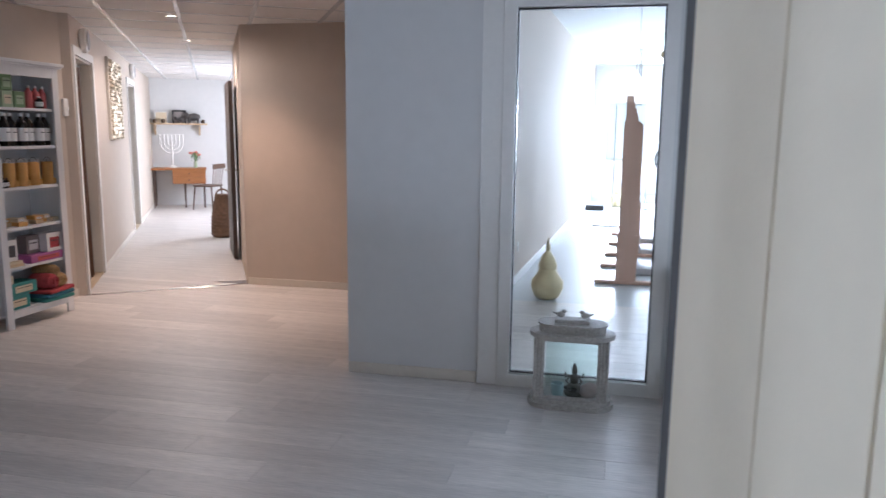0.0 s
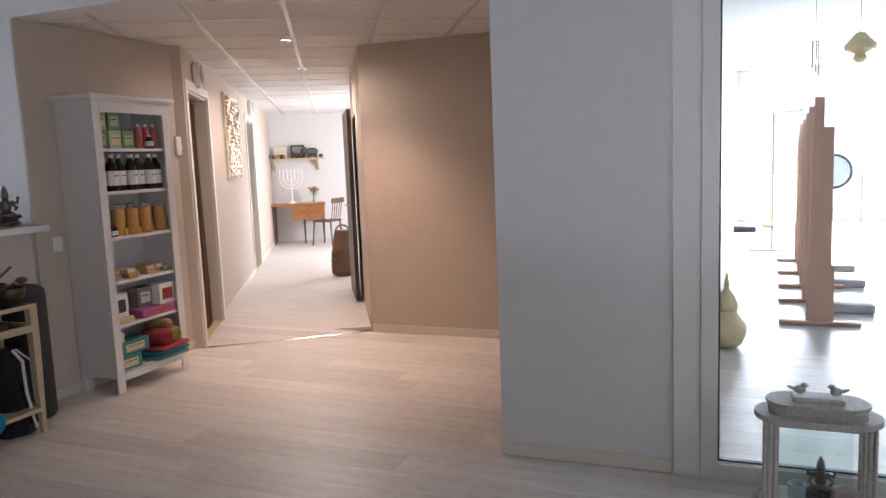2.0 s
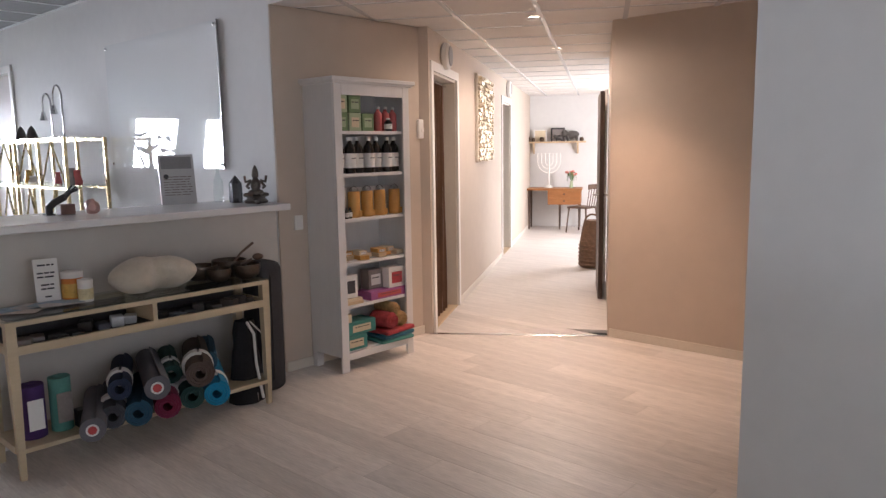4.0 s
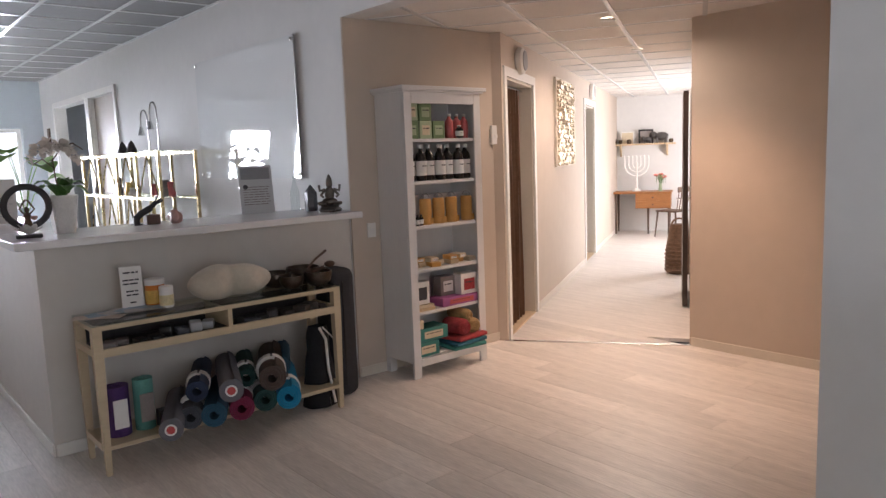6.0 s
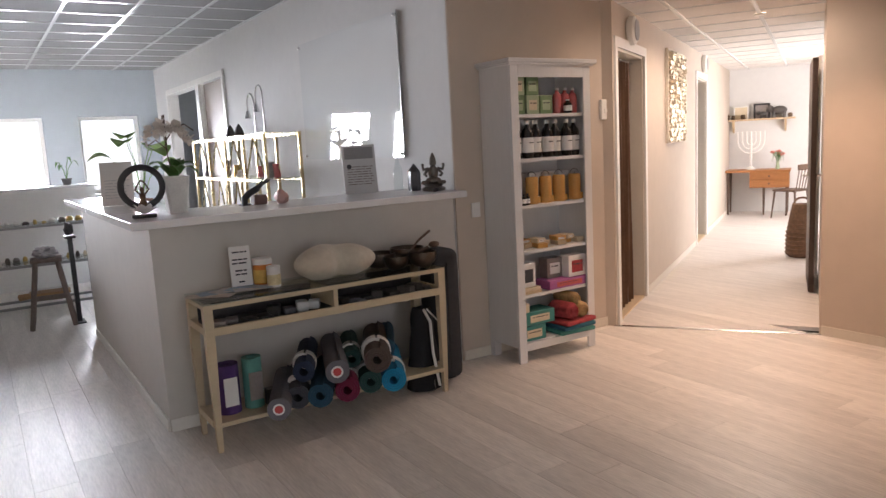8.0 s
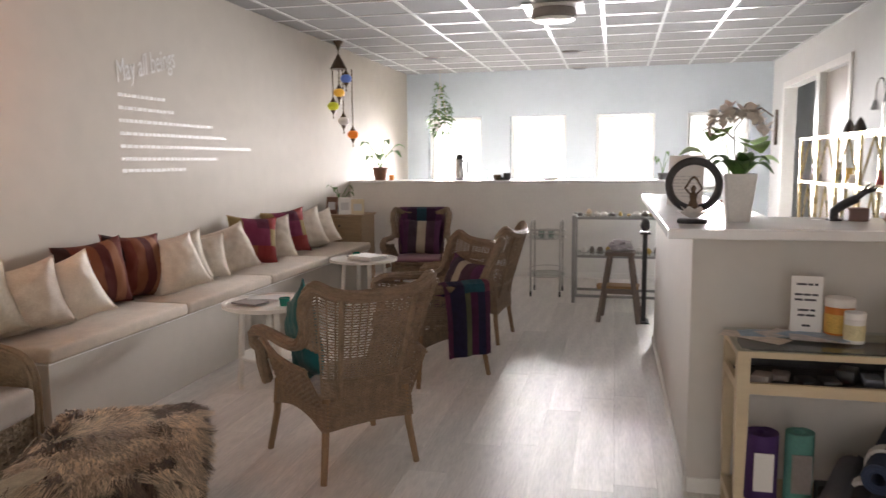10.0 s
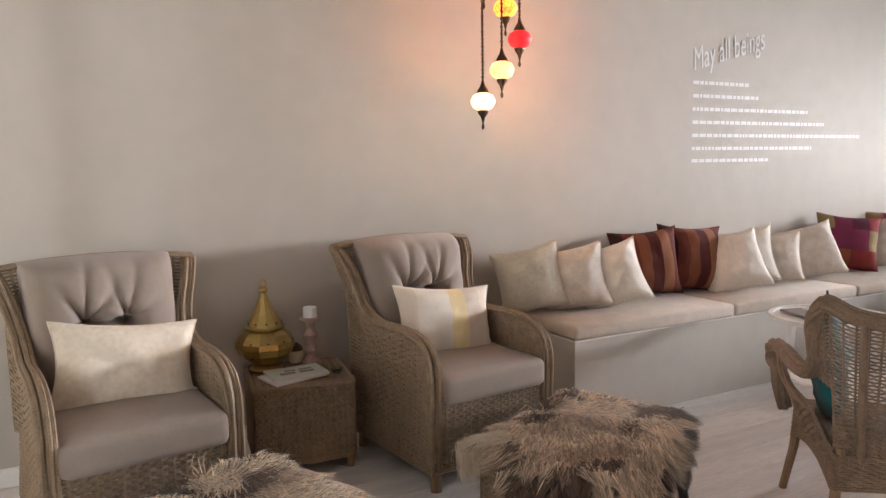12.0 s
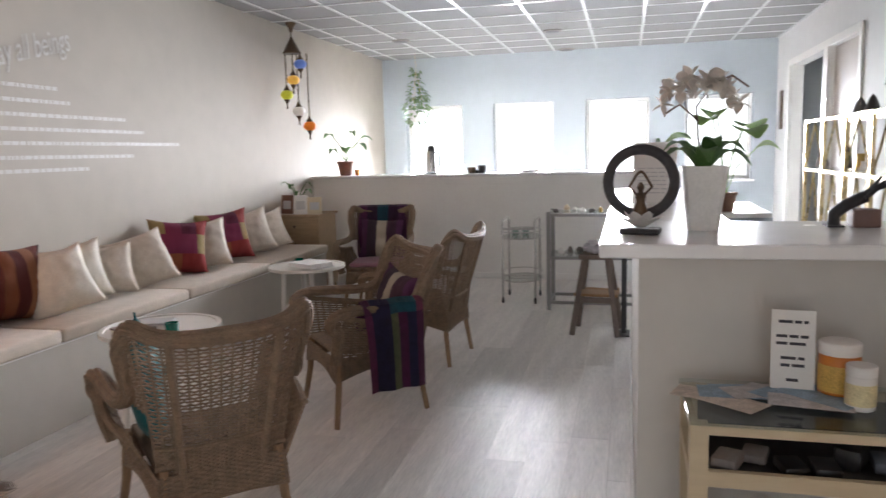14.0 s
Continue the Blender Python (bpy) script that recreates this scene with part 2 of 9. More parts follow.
# the partition's glazing is added so that east light passes through
wall("wall_vestibule", (-0.93, SOUTH), 90, 2.62, 0.1, 0, ROOM_Z, PARTITION, "cream partition beside the entrance door, its unseen glazing added", [(0.12, 1.2, 0.12, 2.5), (1.28, 2.38, 0.12, 2.5)])
wall("wall_door", (-0.93, 1.12), 0, 2.53, 0.14, 0, ROOM_Z, PARTITION, "cream wall with the entrance doorway", [(0.0, 1.33, 0, 2.12)])

U, V = Vector((-0.5, 0.8660254)), Vector((0.8660254, 0.5))      # along the corridor, and across it to the right
L0, B0 = Vector((-4.255, 5.732)), Vector((-3.107, 6.565))
hw = wall("wall_hall_west", (-4.325, 4.322), 90, 1.42, 0.015, 0, HALL_Z, BEIGE, "beige painted wall behind the white bookcase")
wall("wall_hall_core", (-4.34, 4.47), 90, 1.27, 0.15, 0, HALL_Z + 0.1, BEIGE, "beige painted hall wall")
wall("wall_corridor_left", tuple(L0), 120, 8.4, 0.14, 0, HALL_Z + 0.1, BEIGE, "cream corridor wall with two doorways", [(0.12, 1.10, 0, 2.14), (4.30, 5.20, 0, 2.14)])
wall("wall_corridor_right", tuple(B0), 120, 2.4, -0.14, 0, HALL_Z + 0.1, BEIGE, "cream corridor wall")
E0 = L0 + U * 8.3 - V * 0.2
wall("wall_corridor_end", tuple(E0), 30, 3.9, 0.14, 0, HALL_Z + 0.1, WHITE_WALL, "white end wall of the corridor above a desk")
S0 = L0 + U * 2.52 + V * 1.41
wall("wall_study_near", tuple(S0), 30, 2.0, 0.1, 0, HALL_Z + 0.1, WHITE_WALL, "plain white wall of the study")
S1 = L0 + U * 2.52 + V * 3.4
wall("wall_study_right", tuple(S1), 120, 5.9, -0.14, 0, HALL_Z + 0.1, WHITE_WALL, "white study wall with a window", [(2.9, 4.4, 0.8, 2.2)])
wall("wall_hall_north", (-3.107, 6.565), 0, 2.6, 0.13, 0, HALL_Z + 0.1, BEIGE, "beige hall wall washed by a ceiling spotlight")

# added slab above the hall tiles blocks sky light leaking in
setting("ceiling_hall_cover", slab(-4.335, -0.6, 4.475, 6.56, HALL_Z + 0.06, HALL_Z + 0.09), TILE_WARM, "plain warm white slab over the hall tiles, added to shut out sky light", "ceiling")

# yoga room behind the glass
wall("wall_yoga_west", (-0.72, 4.47), 86.6, 12.3, 0.12, 0, 3.0, BEIGE, "pale beige side wall of the yoga room")
wall("wall_yoga_north", (-0.2, 16.6), 0, 6.4, 0.2, 0, 3.0, WHITE_WALL, "white far wall of the yoga room with bright windows", [(0.45, 1.35, 0.9, 2.2), (2.0, 3.2, 0.9, 2.2), (3.8, 5.0, 0.9, 2.2)])
wall("wall_yoga_east", (6.0, 4.47), 90, 12.3, -0.15, 0, 3.0, WHITE_WALL, "plain white side wall of the yoga room")
wall("wall_yoga_south", (EAST, 4.325), 0, 4.55, 0.145, 0, 3.0, WHITE_WALL, "plain white wall of the yoga room")
setting("ceiling_yoga", slab(-0.75, 6.2, 4.48, 16.8, 2.95, 3.05), WHITE_WALL, "white ceiling of the yoga room", "ceiling")
setting("floor_yoga", slab(-0.75, 6.0, 4.4, 16.6, -0.06, -0.002), YOGA_FLOOR, "pale glossy yoga room floor", "floor")

# rooms seen through the two doorways by the kitchen
wall("wall_store_back", (-13.1, 6.3), 0, 4.8, 0.1, 0, 2.6, GREY_PAINT, "grey painted back wall of a side room")
wall("wall_store_west", (-12.9, 4.47), 90, 1.83, 0.1, 0, 2.6, GREY_PAINT, "grey painted side wall of a side room")
wall("wall_store_middle", (-10.37, 4.47), 90, 1.83, 0.08, 0, 2.6, GREY_PAINT, "grey partition between two side rooms")
wall("wall_store_east", (-8.5, 4.47), 90, 1.83, -0.1, 0, 2.6, BEIGE, "beige side wall of a side room")
setting("ceiling_store", slab(-13.0, -8.4, 4.47, 6.4, 2.6, 2.7), WHITE_WALL, "white ceiling of the side rooms", "ceiling")

# counters
setting("counter_wall", box(box(bmesh.new(), -4.47, -4.35, 2.385, 4.318, 0, 1.135), -7.1, -4.472, 2.385, 2.505, 0, 1.135), COUNTER_PAINT, "warm white painted half-height reception counter wall", "counter")
setting("counter_wall_kitchen", slab(-10.35, -10.2, SOUTH, 2.9, 0, 1.18), TRIM, "white painted half-height kitchen counter wall", "counter")


def plate(x0, x1, y0, y1):
    return slab(x0, x1, y0, y1, 0, 1)


def tile_ceiling(name, x0, x1, y0, y1, z, step, mat, m=None, clip_y=None, thick=0.05, ox=0.0, oy=0.0):
    """A panel ceiling: tiles sunk between proud white bars, all one object with two materials."""
    bm = bmesh.new()
    nx, ny = int(math.ceil((x1 - x0) / step)), int(math.ceil((y1 - y0) / step))
    for i in range(-1, nx + 1):
        for j in range(-1, ny + 1):
            a, b, c, d = max(x0, x0 + ox + i * step), min(x1, x0 + ox + (i + 1) * step), max(y0, y0 + oy + j * step), min(y1, y0 + oy + (j + 1) * step)
            if b - a > 0.03 and d - c > 0.03:
                box(bm, a + 0.012, b - 0.012, c + 0.012, d - 0.012, z + 0.006, z + thick)
    n_tiles = len(bm.faces)
    for i in range(0, nx + 1):
        x = x0 + ox + i * step
        if x0 < x < x1:
            box(bm, x - 0.012, x + 0.012, y0, y1, z, z + 0.03)
    for j in range(0, ny + 1):
        y = y0 + oy + j * step
        if y0 < y < y1:
            box(bm, x0, x1, y - 0.017, y + 0.017, z - 0.001, z + 0.03)
    box(bm, x0, x1, y0, y1, z + thick, z + thick + 0.04)
    bm.faces.ensure_lookup_table()
    for f in bm.faces[n_tiles:]:
        f.material_index = 1
    if m:
        put(bm, m)
    if clip_y is not None:
        bmesh.ops.bisect_plane(bm, geom=bm.verts[:] + bm.edges[:] + bm.faces[:], plane_co=(0, clip_y, 0), plane_no=(0, -1, 0), clear_outer=True)
        bmesh.ops.bisect_plane(bm, geom=bm.verts[:] + bm.edges[:] + bm.faces[:], plane_co=(-0.66, 0, 0), plane_no=(1, 0, 0), clear_outer=True)
    ob = setting(name, bm, mat, "suspended panel ceiling with white metal grid", "ceiling")
    ob.data.materials.append(GRIDBAR)
    return ob


tile_ceiling("ceiling", WEST, EAST, SOUTH, NORTH, ROOM_Z, 0.6, TILE_DIM, oy=0.25)
tile_ceiling("ceiling_hall", -4.6, 9.2, -3.5, 1.3, HALL_Z, 0.6, TILE_WARM, Matrix.Translation((*L0, 0)) @ pose(0, 0, 0, 0, 0, 120), clip_y=4.475, oy=0.2)

# windows
def window(name, m, w, h, depth):
    """Casement seen from inside: local x across, z up, y outwards."""
    t = tagged(new(name), "white-framed window, bright with daylight", "window", "", "structure")
    t.matrix_basis = m
    bm = bmesh.new()
    f = 0.055
    box(bm, 0, w, 0, 0.06, 0, f), box(bm, 0, w, 0, 0.06, h - f, h), box(bm, 0, f, 0, 0.06, f, h - f), box(bm, w - f, w, 0, 0.06, f, h - f)
    part("window_frame", bm, TRIM, t)
    p = part("pane", slab(f, w - f, 0.025, 0.033, f, h - f), GLASS, t)
    p.visible_shadow = False
    part("window_sill", slab(-0.03, w + 0.03, -depth - 0.02, -0.003, -0.03, 0.0, 0.006), TRIM, t)
    return t


for i, y in enumerate(WIN_Y):
    window(f"window_{i + 1}", pose(WEST - 0.17, y, 0.98, 0, 0, 90) , WIN_W, 1.195, 0.17)
for i, (a, b) in enumerate(((0.45, 1.35), (2.0, 3.2), (3.8, 5.0))):
    window(f"window_{i + 5}", pose(-0.2 + a, 16.72, 0.9), b - a, 1.3, 0.12)
# panes of the assumed east front, never in view
window("window_9", pose(EAST + 0.05, 1.50, 0.1, 0, 0, -90) @ Matrix.Translation((-2.6, 0, 0)), 2.6, 2.3, 0.05)
window("window_10", pose(EAST + 0.05, -1.0, 0.1, 0, 0, -90) @ Matrix.Translation((-1.9, 0, 0)), 1.9, 2.3, 0.05)
for i, (y0, y1) in enumerate(((0.12, 1.2), (1.28, 2.38))):
    g = setting(f"window_{i + 11}", slab(-0.985, -0.977, SOUTH + y0, SOUTH + y1, 0.12, 2.5), GLASS, "added clear pane in the unseen part of the partition", "glass panel")
    g.visible_shadow = False
# glowing sky behind the assumed east front, adding light from that side
setting("backdrop_east", slab(6.3, 6.4, -8, 4, -3, 8), SKY_GLOW, "bright overcast sky outside", "sky")
setting("backdrop_west", slab(-18.0, -17.9, -8, 10, -3, 8), SKY_GLOW, "bright overcast sky outside", "sky")
setting("backdrop_north", slab(-6, 12, 22, 22.1, -3, 8), SKY_GLOW, "bright overcast sky outside", "sky")

# floor
setting("floor_base", slab(-13.3, 1.72, -1.46, 4.47, -0.08, -0.012), FLOOR_JOINT, "dark joint bed under the laminate planks", "floor")

setting("floor_corridor", put(slab(0.35, 8.3, -3.4, 0.2, -0.03, -0.0015), Matrix.Translation((*L0, 0)) @ pose(0, 0, 0, 0, 0, 120)), PLANK, "pale laminate floor of the corridor", "floor")

# ---- shared makers ----
def colour(name, rgb, rough=0.55, vary=0.08, **k):
    return material(name, rgb, rough, vary, k.pop("scale", 12.0), **k)


PAPER = colour("white_paper", (0.78, 0.77, 0.75), 0.7, 0.03)
INK = colour("dark_ink", (0.06, 0.06, 0.07), 0.7)
BLACK = colour("black_plastic", (0.02, 0.02, 0.022), 0.4, 0.2)
STEEL = colour("chromed_steel", (0.62, 0.62, 0.62), 0.2, 0.05, metal=1.0)
BRASS = colour("aged_brass", (0.50, 0.36, 0.13), 0.3, 0.2, metal=1.0, scale=20)
GOLD = colour("gold_leaf", (0.74, 0.66, 0.52), 0.52, 0.25, metal=1.0, scale=30, bump=0.5, bump_scale=40)
BRONZE = colour("dark_bronze", (0.11, 0.075, 0.05), 0.4, 0.3, metal=0.8)
OAK = material("warm_oak", (0.36, 0.2, 0.09), 0.5, 0.25, 5, 0.1, 40, stretch=(1, 8, 8))
TEAK = material("orange_teak", (0.36, 0.15, 0.05), 0.45, 0.25, 5, 0.08, 40, stretch=(1, 8, 8))
DARK_OAK = material("dark_oak", (0.10, 0.06, 0.04), 0.5, 0.3, 6, 0.1, 40, stretch=(6, 6, 1))
PALE_WOOD = material("pale_pine", (0.58, 0.44, 0.28), 0.55, 0.15, 6, 0.05, 40, stretch=(1, 8, 8))
BC_WHITE = material("white_stained_wood", (0.74, 0.74, 0.74), 0.45, 0.04, 3, 0.06, 60, stretch=(4, 4, 0.4))
GREEN_LEAF = material("green_leaf", (0.075, 0.17, 0.045), 0.45, 0.35, 14, spec=0.5)
# leaf green lightened in its colour to look lit by the sun
SUNLIT_LEAF = material("sunlit_leaf", (0.20, 0.34, 0.09), 0.5, 0.25, 14)
TERRACOTTA = material("brown_clay_pot", (0.20, 0.10, 0.07), 0.75, 0.2, 9, 0.1, 60)


def bars(bm, x0, x1, z, h, y, rng, word=0.06, gap=0.018):
    """A row of word-long bars for writing too small to read."""
    x = x0
    while x < x1 - 0.01:
        w = min(x1 - x, word * rng.uniform(0.4, 1.4))
        box(bm, x, x + w, y - 0.001, y, z, z + h)
        x += w + gap
    return bm


def sheet(f, nu, nv, bm=None, thick=0.0):
    """A grid surface f(u, v), u and v from 0 to 1."""
    bm = bm or bmesh.new()
    g = [[bm.verts.new(f(i / nu, j / nv)) for i in range(nu + 1)] for j in range(nv + 1)]
    fs = [bm.faces.new((g[j][i], g[j][i + 1], g[j + 1][i + 1], g[j + 1][i])) for j in range(nv) for i in range(nu)]
    if thick:
        bmesh.ops.solidify(bm, geom=fs, thickness=thick)
    return bm


def leaf(bm, base, tip, width, droop=0.1, n=5):
    """One blade-shaped leaf bending down to its tip."""
    base, tip = Vector(base), Vector(tip)
    d = tip - base
    side = d.cross(Vector((0, 0, 1)))
    side = side.normalized() if side.length > 1e-5 else Vector((1, 0, 0))
    rows = []
    for i in range(n + 1):
        t = i / n
        w = width * math.sin(math.pi * min(0.98, 0.06 + 0.94 * t)) ** 0.8 * 0.5
        c = base + d * t + Vector((0, 0, droop * math.sin(math.pi * t) - droop * t * t))
        rows.append([bm.verts.new(c - side * w + Vector((0, 0, w * 0.3))), bm.verts.new(c), bm.verts.new(c + side * w + Vector((0, 0, w * 0.3)))])
    for a, b in zip(rows, rows[1:]):
        bm.faces.new((a[0], a[1], b[1], b[0])), bm.faces.new((a[1], a[2], b[2], b[1]))
    return bm


def writing(text, size, mat, parent, m, name="lettering", shear=0.0):
    c = bpy.data.curves.new(name, "FONT")
    c.body, c.size, c.extrude, c.shear = text, size, 0.0008, shear
    tmp = bpy.data.objects.new("tmp_text", c)
    scene.collection.objects.link(tmp)
    me = bpy.data.meshes.new_from_object(tmp)
    bpy.data.objects.remove(tmp)
    me.materials.clear()
    me.materials.append(mat)
    ob = new(name, me)
    ob.parent, ob.matrix_basis = parent, m
    return ob


# ---- hall: skirting, casings, bookcase ----
def skirting(name, x0, y0, yaw, length, mat=CREAM_TRIM, h=0.07):
    bm = put(slab(0, length, -0.012, -0.0005, 0.001, h, 0.003, 1), Matrix.Translation((x0, y0, 0)) @ pose(0, 0, 0, 0, 0, yaw))
    return setting(name, bm, mat, "painted wooden skirting board", "baseboard")


skirting("baseboard_hall_north", -3.09, 6.565, 0, 2.3)
skirting("baseboard_pillar", -1.24, NORTH, 0, 0.815)
skirting("baseboard_corridor_a", *(L0 + U * 1.2), 120, 3.0)
for n, (x, y, yaw, l) in enumerate(((L0.x + U.x * 5.3, L0.y + U.y * 5.3, 120, 2.9),)):
    bm = put(slab(0, l, -0.012, -0.0005, 0.001, 0.07, 0.003, 1), Matrix.Translation((x, y, 0)) @ pose(0, 0, 0, 0, 0, yaw))
    setting("baseboard_corridor_b", bm, CREAM_TRIM, "painted wooden skirting board", "baseboard")
skirting("baseboard_hall_west", -4.325, 4.33, 90, 1.38)
skirting("baseboard_counter", -4.35, 2.39, 90, 1.91, TRIM)
skirting("baseboard_counter_side", -7.09, 2.385, 0, 2.74, TRIM)
skirting("baseboard_kitchen", -10.2, -1.33, 90, 4.2, TRIM)
skirting("baseboard_lounge", -1.01, SOUTH, 180, 3.05, TRIM, 0.09)


def frame_bars(w, h, t, depth):
    bm = bmesh.new()
    box(bm, -t, 0, -depth, 0.004, 0, h + t), box(bm, w, w + t, -depth, 0.004, 0, h + t), box(bm, 0, w, -depth, 0.004, h, h + t)
    return bm


CORR = Matrix.Translation((*L0, 0)) @ pose(0, 0, 0, 0, 0, 120)      # x along the corridor, y into its left wall
for nm, s0, w in (("door_1", 0.12, 0.98), ("door_2", 4.30, 0.90)):
    d = tagged(new(nm), "white-cased corridor doorway", "doorway", "", "structure")
    d.matrix_basis = CORR @ Matrix.Translation((s0, 0, 0))
    part("casing", frame_bars(w, 2.14, 0.075, 0.016), TRIM, d)
    jb = bmesh.new()
    box(jb, 0.0, 0.02, 0.006, 0.139, 0, 2.14), box(jb, w - 0.02, w, 0.006, 0.139, 0, 2.14), box(jb, 0.02, w - 0.02, 0.006, 0.139, 2.12, 2.14)
    part("jamb", jb, CREAM_TRIM, d)
    part("threshold", slab(0.02, w - 0.02, 0.0, 0.139, 0.0, 0.012, 0.003, 1), PALE_WOOD, d)
    # plain dark rooms behind the doorways
    rm = bmesh.new()
    box(rm, -0.02, w + 0.3, 1.4, 1.45, 0, 2.6), box(rm, -0.06, -0.02, 0.142, 1.45, 0, 2.6), box(rm, w + 0.3, w + 0.35, 0.14, 1.45, 0, 2.6), box(rm, -0.06, w + 0.35, 0.142, 1.45, 2.6, 2.65), box(rm, -0.06, w + 0.35, 0.142, 1.45, -0.05, 0)
    setting("wall_side_room", put(rm, d.matrix_basis), GREY_PAINT, "plain grey side room behind a doorway", "wall")

CURTAIN = material("brown_velvet_curtain", (0.23, 0.13, 0.08), 0.85, 0.2, 7, 0.1, 80, sheen=0.3)
cur = thing("curtain", CORR @ Matrix.Translation((0.14, 0.10, 0.02)), "brown floor-length curtain hanging in a doorway", "curtain")
part("cloth", sheet(lambda u, v: (0.78 * u + 0.012 * math.sin(9 * v + u * 20), 0.03 * math.sin(u * 44) + 0.012 * math.sin(u * 91 + v * 2), 2.06 * v), 60, 10, thick=0.004), CURTAIN, cur, smooth=True)
part("curtain_rail", tube([(-0.02, 0, 2.07), (0.94, 0, 2.07)], 0.012), STEEL, cur)

for s, z in ((0.55, 2.30), (4.86, 2.34)):
    lamp = thing("wall_speaker", CORR @ Matrix.Translation((s, -0.001, z)), "round white wall speaker above a doorway", "speaker", "wall speakers above doorways")
    part("housing", put(lathe([(0.10, 0), (0.115, 0.015), (0.11, 0.05), (0.09, 0.065)], 28), pose(0, 0, 0, 90)), TRIM, lamp, smooth=True)
    part("grille", put(lathe([(0.085, 0.066), (0.08, 0.072), (0.01, 0.075)], 28), pose(0, 0, 0, 90)), colour("grey_grille", (0.3, 0.3, 0.3), 0.6), lamp, smooth=True)

art = thing("wall_panel_art", CORR @ Matrix.Translation((2.15, -0.002, 1.36)), "tall textured gold leaf relief panel on the corridor wall", "wall art")
part("backing", slab(0, 1.0, -0.03, 0, 0, 0.95, 0.004, 1), CREAM_TRIM, art)
rng = random.Random(4)
bm = bmesh.new()
for i in range(20):
    for j in range(19):
        x, z = 0.04 + i * 0.048 + rng.uniform(-0.008, 0.008), 0.04 + j * 0.048 + rng.uniform(-0.008, 0.008)
        b0 = len(bm.verts)
        box(bm, x - 0.022, x + 0.022, -0.045 - rng.uniform(0, 0.02), -0.031, z - 0.018, z + 0.018)
        bm.verts.ensure_lookup_table()
        bmesh.ops.rotate(bm, verts=bm.verts[b0:], cent=(x, -0.04, z), matrix=Euler((rng.uniform(-0.3, 0.3), rng.uniform(-0.8, 0.8), rng.uniform(-0.3, 0.3))).to_matrix())
part("gold_relief", bm, GOLD, art)

sw = thing("thermostat", Matrix.Translation((-4.324, 5.652, 1.60)) @ pose(0, 0, 0, 0, 0, 90), "small white wall control box by the doorway", "switch")
part("case", slab(0.005, 0.085, -0.028, -0.001, 0, 0.15, 0.005), PAPER, sw)
part("button", slab(0.03, 0.06, -0.033, -0.027, 0.05, 0.08, 0.002, 1), TRIM, sw)
sk = thing("wall_socket", Matrix.Translation((-4.324, 4.475, 1.02)), "white double wall socket on the beige wall", "socket")
part("plate", slab(0, 0.012, -0.035, 0.035, -0.04, 0.06, 0.003, 1), TRIM, sk)
part("insert", slab(0.012, 0.016, -0.02, 0.02, -0.02, 0.02, 0.002, 1), PAPER, sk)

strip = setting("threshold_strip", put(slab(-0.02, 1.44, -0.02, 0.02, 0.0005, 0.006, 0.002, 1), Matrix.Translation((L0.x, L0.y, 0)) @ pose(0, 0, 0, 0, 0, 36)), STEEL, "metal floor strip across the corridor mouth", "trim")


def bookcase():
    """White open bookcase: local x 0..0.33 outwards, y 0..0.69 along the wall."""
    t = thing("bookcase", Matrix.Translation((-4.318, 4.55, 0)), "tall white wooden open bookcase filled with shop goods", "bookcase")
    D, W, H = 0.33, 0.69, 1.955
    for y0 in (0.0, W - 0.03):
        part("side_panel", slab(0, D - 0.02, y0, y0 + 0.03, 0.11, H), BC_WHITE, t)
    for y0 in (0.0, W - 0.065):
        part("front_post", slab(D - 0.02, D, y0, y0 + 0.065, 0, H, 0.003, 1), BC_WHITE, t)
        part("back_leg", slab(0, 0.05, y0, y0 + 0.06, 0, 0.11, 0.003, 1), BC_WHITE, t)
    part("back_panel", slab(0.001, 0.01, 0.03, W - 0.03, 0.11, H), BC_WHITE, t)
    part("top_rail", slab(D - 0.02, D, 0.065, W - 0.065, H - 0.075, H), BC_WHITE, t)
    part("bottom_rail", slab(D - 0.02, D, 0.065, W - 0.065, 0.08, 0.13), BC_WHITE, t)
    bm = slab(-0.0, D + 0.035, -0.035, W + 0.035, H + 0.012, H + 0.04, 0.004, 1)
    part("cornice", box(bm, 0.0, D + 0.018, -0.018, W + 0.018, H, H + 0.012), BC_WHITE, t)
    for z in SHELF_Z:
        part("shelf", slab(0.01, D - 0.022, 0.03, W - 0.03, z - 0.022, z, 0.002, 1), BC_WHITE, t)
    return t


SHELF_Z = (0.14, 0.458, 0.755, 1.055, 1.36, 1.646)
bookcase()
BX, BY = -4.34, 4.55
GREEN_BOX = colour("green_carton", (0.17, 0.26, 0.13), 0.6, 0.15)
PALE_GREEN = colour("pale_green_carton", (0.38, 0.46, 0.30), 0.6, 0.1)
PINK = colour("pink_liquid_bottle", (0.55, 0.13, 0.13), 0.25, 0.1)
DARK_GLASS = colour("dark_bottle_glass", (0.018, 0.014, 0.013), 0.12, 0.1)
AMBER = colour("amber_candle_wax", (0.62, 0.33, 0.09), 0.5, 0.1)
TEAL = colour("teal_carton", (0.05, 0.24, 0.22), 0.6, 0.15)
MAGENTA = colour("magenta_carton", (0.36, 0.10, 0.28), 0.6, 0.15)
RED = colour("red_patterned_cloth", (0.36, 0.05, 0.06), 0.85, 0.5, scale=40)
OCHRE = colour("ochre_patterned_cloth", (0.40, 0.27, 0.12), 0.85, 0.5, scale=40)
BLUE_CLOTH = colour("blue_teal_cloth", (0.03, 0.13, 0.19), 0.85, 0.4, scale=40)
CREAM_BOX = colour("cream_carton", (0.66, 0.56, 0.40), 0.6, 0.1)
